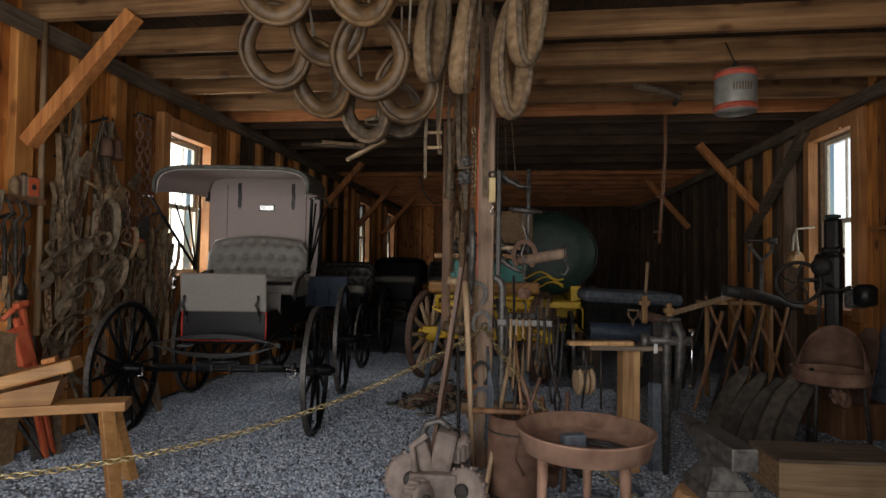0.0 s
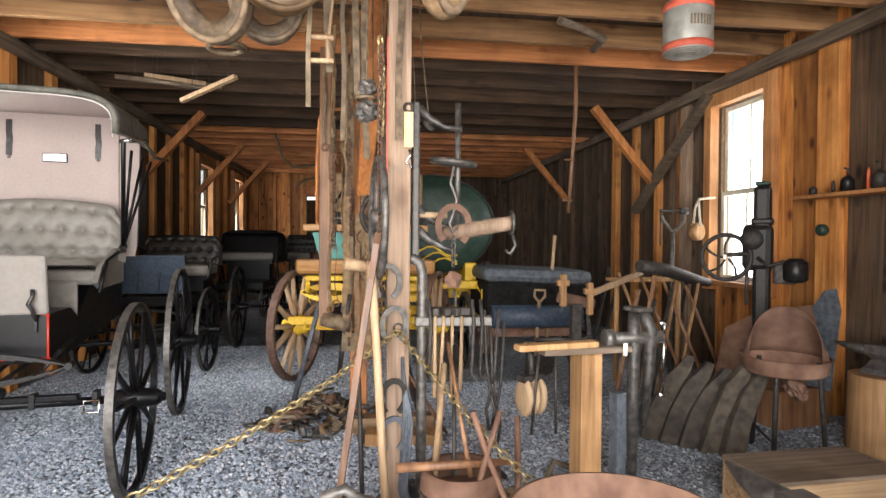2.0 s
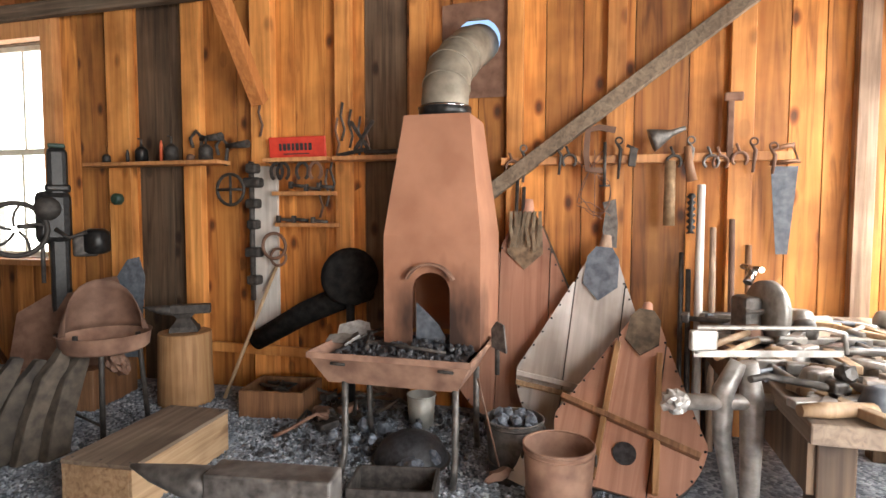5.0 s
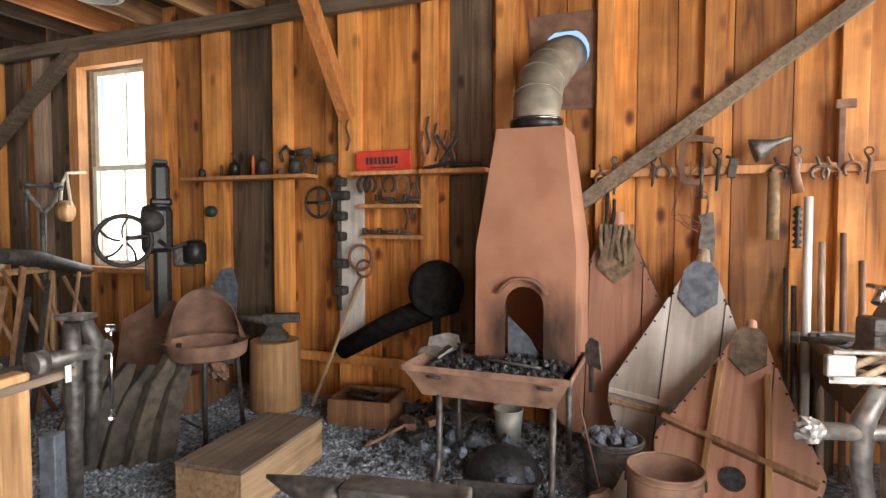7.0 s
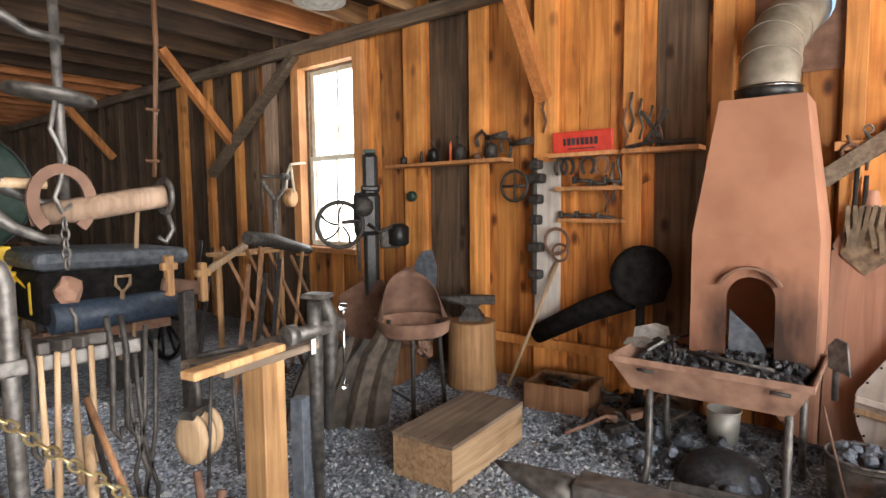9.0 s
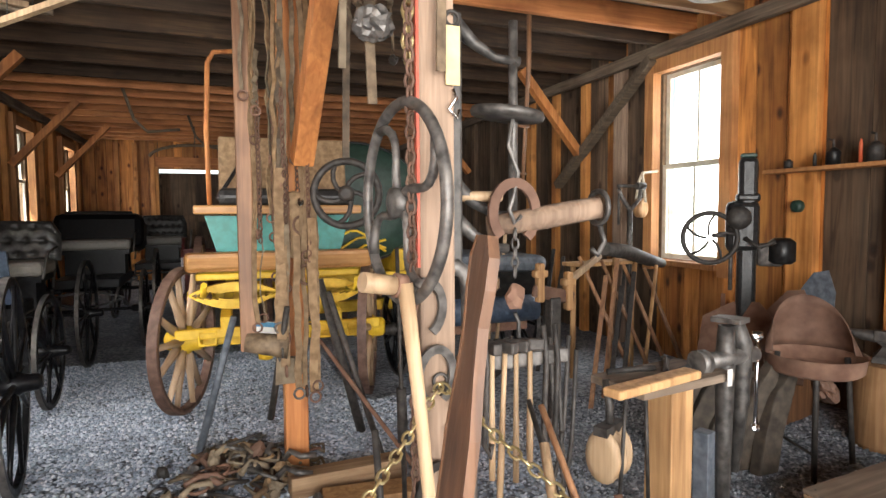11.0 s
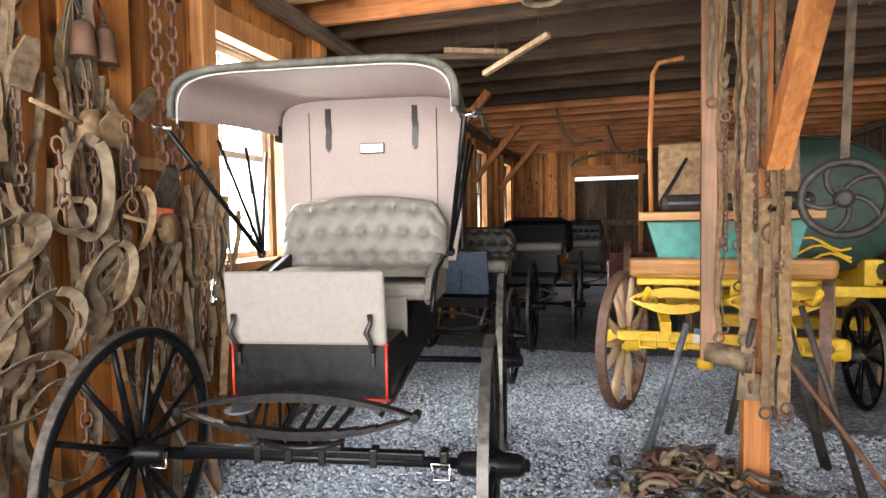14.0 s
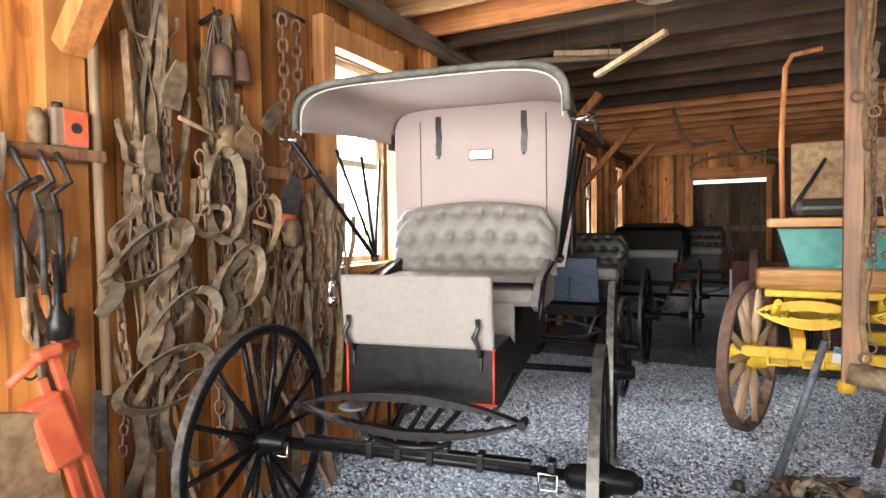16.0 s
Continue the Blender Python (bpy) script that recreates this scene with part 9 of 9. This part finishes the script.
for k in range(95):
    bm = B()
    x, y = r6.uniform(1.45, 3.05), 1.05 - 0.85 * r6.random() ** 1.6
    kind = k % 5
    ln = r6.uniform(0.15, 0.42)
    if kind == 0:
        rod(bm, (-ln / 2, 0, 0.014), (ln / 2, 0, 0.016), 0.014, seg=7)
    elif kind == 1:
        box(bm, (0, 0, 0.02), (ln, 0.04, 0.03), bevel=0.005)
    elif kind == 2:
        rod(bm, (-ln / 2, 0, 0.02), (ln / 2, 0, 0.02), 0.016, 0.013, 8)
        box(bm, (ln / 2, 0, 0.025), (0.04, 0.11, 0.045), bevel=0.008)
    elif kind == 3:
        lathe(bm, [(0.05, 0), (0.055, 0.03), (0.04, 0.07), (0.02, 0.08)], 14)
    else:
        tube(bm, [(-0.12, 0, 0.01), (-0.02, 0.02, 0.02), (0.1, -0.02, 0.015), (0.14, 0.04, 0.012)], 0.012, 6)
    solo("bench_tool", bm, r6.choice(("palesteel", "steel", "palesteel", "handle", "rust", "palesteel", "blueiron")), pose(x, y, 0.762 + 0.03 * (k % 3 == 2), 0, 0, r6.uniform(0, 180)), "loose hand tool lying on the workbench", "tool", "workbench tools")
gr = thing("bench_grinder", pose(2.25, 0.98, 0.762, 0, 0, 20), "grey hand-cranked bench grinder", "grinder")
bm = B()
lathe(bm, [(0.02, -0.02), (0.13, -0.018), (0.13, 0.018), (0.02, 0.02)], 24, pose(0, 0, 0.16, 90, 0, 0))
part("stone", bm, "palesteel", gr)
bm = B()
box(bm, (0.05, 0.06, 0.12), (0.12, 0.08, 0.2), bevel=0.02)
rod(bm, (0, -0.1, 0.16), (0, 0.1, 0.16), 0.014)
box(bm, (0, 0, 0.01), (0.22, 0.2, 0.02))
part("frame", bm, "steel", gr)
bm = B()
rod(bm, (0.0, 0.09, 0.28), (0.02, 0.05, 0.34), 0.02)
rod(bm, (-0.06, 0.07, 0.34), (0.1, 0.05, 0.34), 0.012)
part("valve", bm, "chrome", gr)
for y, z in ((0.78, 0.86), (0.74, 0.83)):
    bm = B()
    rod(bm, (1.75, y + 0.52, z), (2.35, y + 0.2, z - 0.03), 0.014, seg=8)
    solo("rake", bm, "handle", (0, 0, 0), "long pale handle jutting off the workbench", "handle", "loose handles")

# hacksaw, ball hammer and mallet at the bench's near edge
hs = thing("hacksaw", pose(1.7, 1.13, 0.862, 0, 0, -75), "large grey steel hacksaw lying across the vise", "hacksaw")
bm = B()
tube(bm, [(-0.22, 0, 0.0), (-0.22, 0, 0.09), (0.2, 0, 0.085), (0.27, 0, 0.07), (0.28, 0, 0.0)], 0.008, 8)
part("bow", bm, "palesteel", hs)
bm = B()
box(bm, (0.02, 0, 0.0), (0.5, 0.004, 0.022))
part("blade", bm, "palesteel", hs)
bm = B()
box(bm, (-0.2, 0, 0.045), (0.09, 0.028, 0.07), bevel=0.008)
part("grip", bm, "palesteel", hs)
hm = thing("hammer", pose(1.55, 0.94, 0.8, 0, 0, -70), "old ball hammer with a wooden handle on the bench", "hammer")
bm = B()
box(bm, (-0.03, 0, 0), (0.05, 0.05, 0.06), bevel=0.01)
blob(bm, (0.0, 0, 0.05), 0.03, random.Random(4), sub=2)
part("head", bm, "steel", hm)
bm = B()
rod(bm, (0, 0, 0), (0.36, 0, 0.0), 0.016, 0.02, 10)
part("handle", bm, "bench", hm)
bm = B()
tube(bm, [(-0.2, 0, 0), (-0.12, 0, 0.0), (0.05, 0, 0), (0.2, 0, 0)], [0.018, 0.024, 0.018, 0.016], 10)
solo("wooden_mallet", bm, "handle", pose(1.42, 0.93, 0.785, 0, 0, -72), "pale yellow turned wooden mallet on the bench", "mallet")
for k, (y, z) in enumerate(((0.96, 0.815), (0.9, 0.813))):
    bm = B()
    box(bm, (0, 0, 0), (0.42, 0.045, 0.025), bevel=0.004)
    solo("steel_bar", bm, "palesteel", pose(1.5 + 0.07 * k, y - 0.04, z - 0.035, 0, 0, -72 + 6 * k), "bright bar of steel lying on the bench", "bar", "workbench tools")


# ---- wall boards, each a piece of its own ----
def planks(parent, x, inward, lo, hi, holes, mats, axis="y", seed=1, aged=()):
    """Vertical boards along a wall, of random widths, cut round its openings; aged spans are dark, for old wood and for
    painted-in shade.
    """
    r = random.Random(seed)
    shared = {}
    at = lo
    while at < hi - 0.02:
        w = r.choice((0.18, 0.23, 0.27, 0.31))
        w = min(w, hi - at)
        spans = [(0.0, TOP + 0.19)]
        for a, b, c, d in holes:
            if at < b - 0.001 and at + w > a + 0.001:
                if at < a:
                    w = a - at
                    spans = [(0.0, TOP + 0.19)]
                    break
                w = min(w, b - at)
                spans = [(0.0, c), (d, TOP + 0.19)]
        for z0, z1 in spans:
            key = (round(w, 3), round(z0, 2), round(z1, 2))
            if key not in shared:
                bm = B()
                box(bm, (0, 0, (z1 - z0) / 2), (0.022, max(w - 0.005, 0.004), z1 - z0 - 0.002), bevel=0.002)
                data = mesh_of("board", bm)
                data.materials.append(M[mats[0]])
                shared[key] = data
            ob = new("board", shared[key])
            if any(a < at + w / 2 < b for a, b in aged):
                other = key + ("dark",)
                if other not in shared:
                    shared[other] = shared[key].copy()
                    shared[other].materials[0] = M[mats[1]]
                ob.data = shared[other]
            off = inward * (0.004 + r.random() * 0.006)
            ob.parent = parent
            ob.matrix_local = pose(x + off, at + w / 2, z0, 0, 0, 0) if axis == "y" else pose(at + w / 2, x + off, z0, 0, 0, 90)
        at += w


# spans far down the walls and behind the blower paint in shade
planks(wall_right, XR, -1, Y0 + 0.02, Y1 - 0.02, [FLUE, RIGHT_WINDOW], ["board", "old_and_shade_board"], seed=3, aged=((2.95, 3.35), (4.68, 5.06), (5.45, 5.6), (6.9, 7.5), (7.7, 16.4)))
planks(wall_left, XL, 1, Y0 + 0.02, Y1 - 0.02, LEFT_WINDOWS, ["board", "old_and_shade_board"], seed=5, aged=((6.6, 8.3), (8.6, 11.3)))
planks(wall_far, Y1, -1, XL + 0.02, XR - 0.02, [FAR_DOOR], ["board", "old_and_shade_board"], "x", seed=6, aged=((-0.45, 3.4),))
planks(wall_front, Y0, 1, 1.02, XR - 0.02, [FRONT_WINDOW], ["board"], "x", seed=7)

# ---- loose stones over the gravel ----
def stones(name, mat, count, area, seed, small, big, label):
    """Many small faceted stones in one mesh."""
    r = np.random.default_rng(seed)
    base = np.array([(1, 0, 0), (-1, 0, 0), (0, 1, 0), (0, -1, 0), (0, 0, 1), (0, 0, -1)], float)
    tri = np.array([(0, 2, 4), (2, 1, 4), (1, 3, 4), (3, 0, 4), (2, 0, 5), (1, 2, 5), (3, 1, 5), (0, 3, 5)])
    x0, x1, y0, y1 = area
    size = r.uniform(small, big, (count, 1, 1))
    shape = r.uniform(0.6, 1.15, (count, 6, 3)) * np.array([1, 1, 0.62])
    turn = r.uniform(0, 6.28, count)
    v = base[None] * shape * size
    c, s = np.cos(turn)[:, None], np.sin(turn)[:, None]
    x, y = v[..., 0] * c - v[..., 1] * s, v[..., 0] * s + v[..., 1] * c
    v = np.stack([x + r.uniform(x0, x1, (count, 1)), y + r.uniform(y0, y1, (count, 1)), v[..., 2] + size[..., 0] * 0.3], -1)
    f = tri[None] + (np.arange(count) * 6)[:, None, None]
    data = bpy.data.meshes.new(name)
    data.from_pydata(v.reshape(-1, 3).tolist(), [], f.reshape(-1, 3).tolist())
    data.materials.append(M[mat])
    return tagged(new(name, data), label, "gravel", "", "stuff")


stone, sn, sl, sb = nodes_of("gravel_stone")
geo = sn.new("ShaderNodeNewGeometry")
sr = ramp(sn, [(0.0, (0.2, 0.24, 0.3)), (0.5, (0.36, 0.41, 0.485)), (0.85, (0.52, 0.57, 0.64)), (1.0, (0.64, 0.66, 0.69))])
sl.new(geo.outputs["Random Per Island"], sr.inputs[0])
sl.new(sr.outputs[0], sb.inputs["Base Color"])
sb.inputs["Roughness"].default_value = 0.85
M["stone"] = stone
stones("gravel", "stone", 60000, (-3.3, 0.2, 3.2, 8.5), 1, 0.007, 0.019, "loose blue-grey crushed stones over the barn floor")
# darker stone colours for the forge floor, painting in shade along with coal dust
dark_stone, sn, sl, sb = nodes_of("coal_dust_and_shade_stone")
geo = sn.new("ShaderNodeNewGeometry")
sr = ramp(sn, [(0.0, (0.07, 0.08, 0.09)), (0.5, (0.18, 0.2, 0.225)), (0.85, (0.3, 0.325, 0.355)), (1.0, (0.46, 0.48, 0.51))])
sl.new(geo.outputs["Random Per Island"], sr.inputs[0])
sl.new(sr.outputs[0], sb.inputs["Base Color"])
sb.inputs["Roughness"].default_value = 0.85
M["dust_and_shade_stone"] = dark_stone
stones("gravel", "dust_and_shade_stone", 34000, (0.9, 3.2, 1.4, 6.0), 2, 0.007, 0.018, "crushed stones round the forge, darkened for coal dust and shade")
stones("gravel", "stone", 12000, (0.2, 1.1, 1.6, 6.5), 4, 0.007, 0.018, "loose blue-grey crushed stones over the barn floor")
stones("gravel", "stone", 14000, (-3.3, 0.2, 1.2, 3.2), 3, 0.007, 0.019, "loose blue-grey crushed stones over the barn floor")
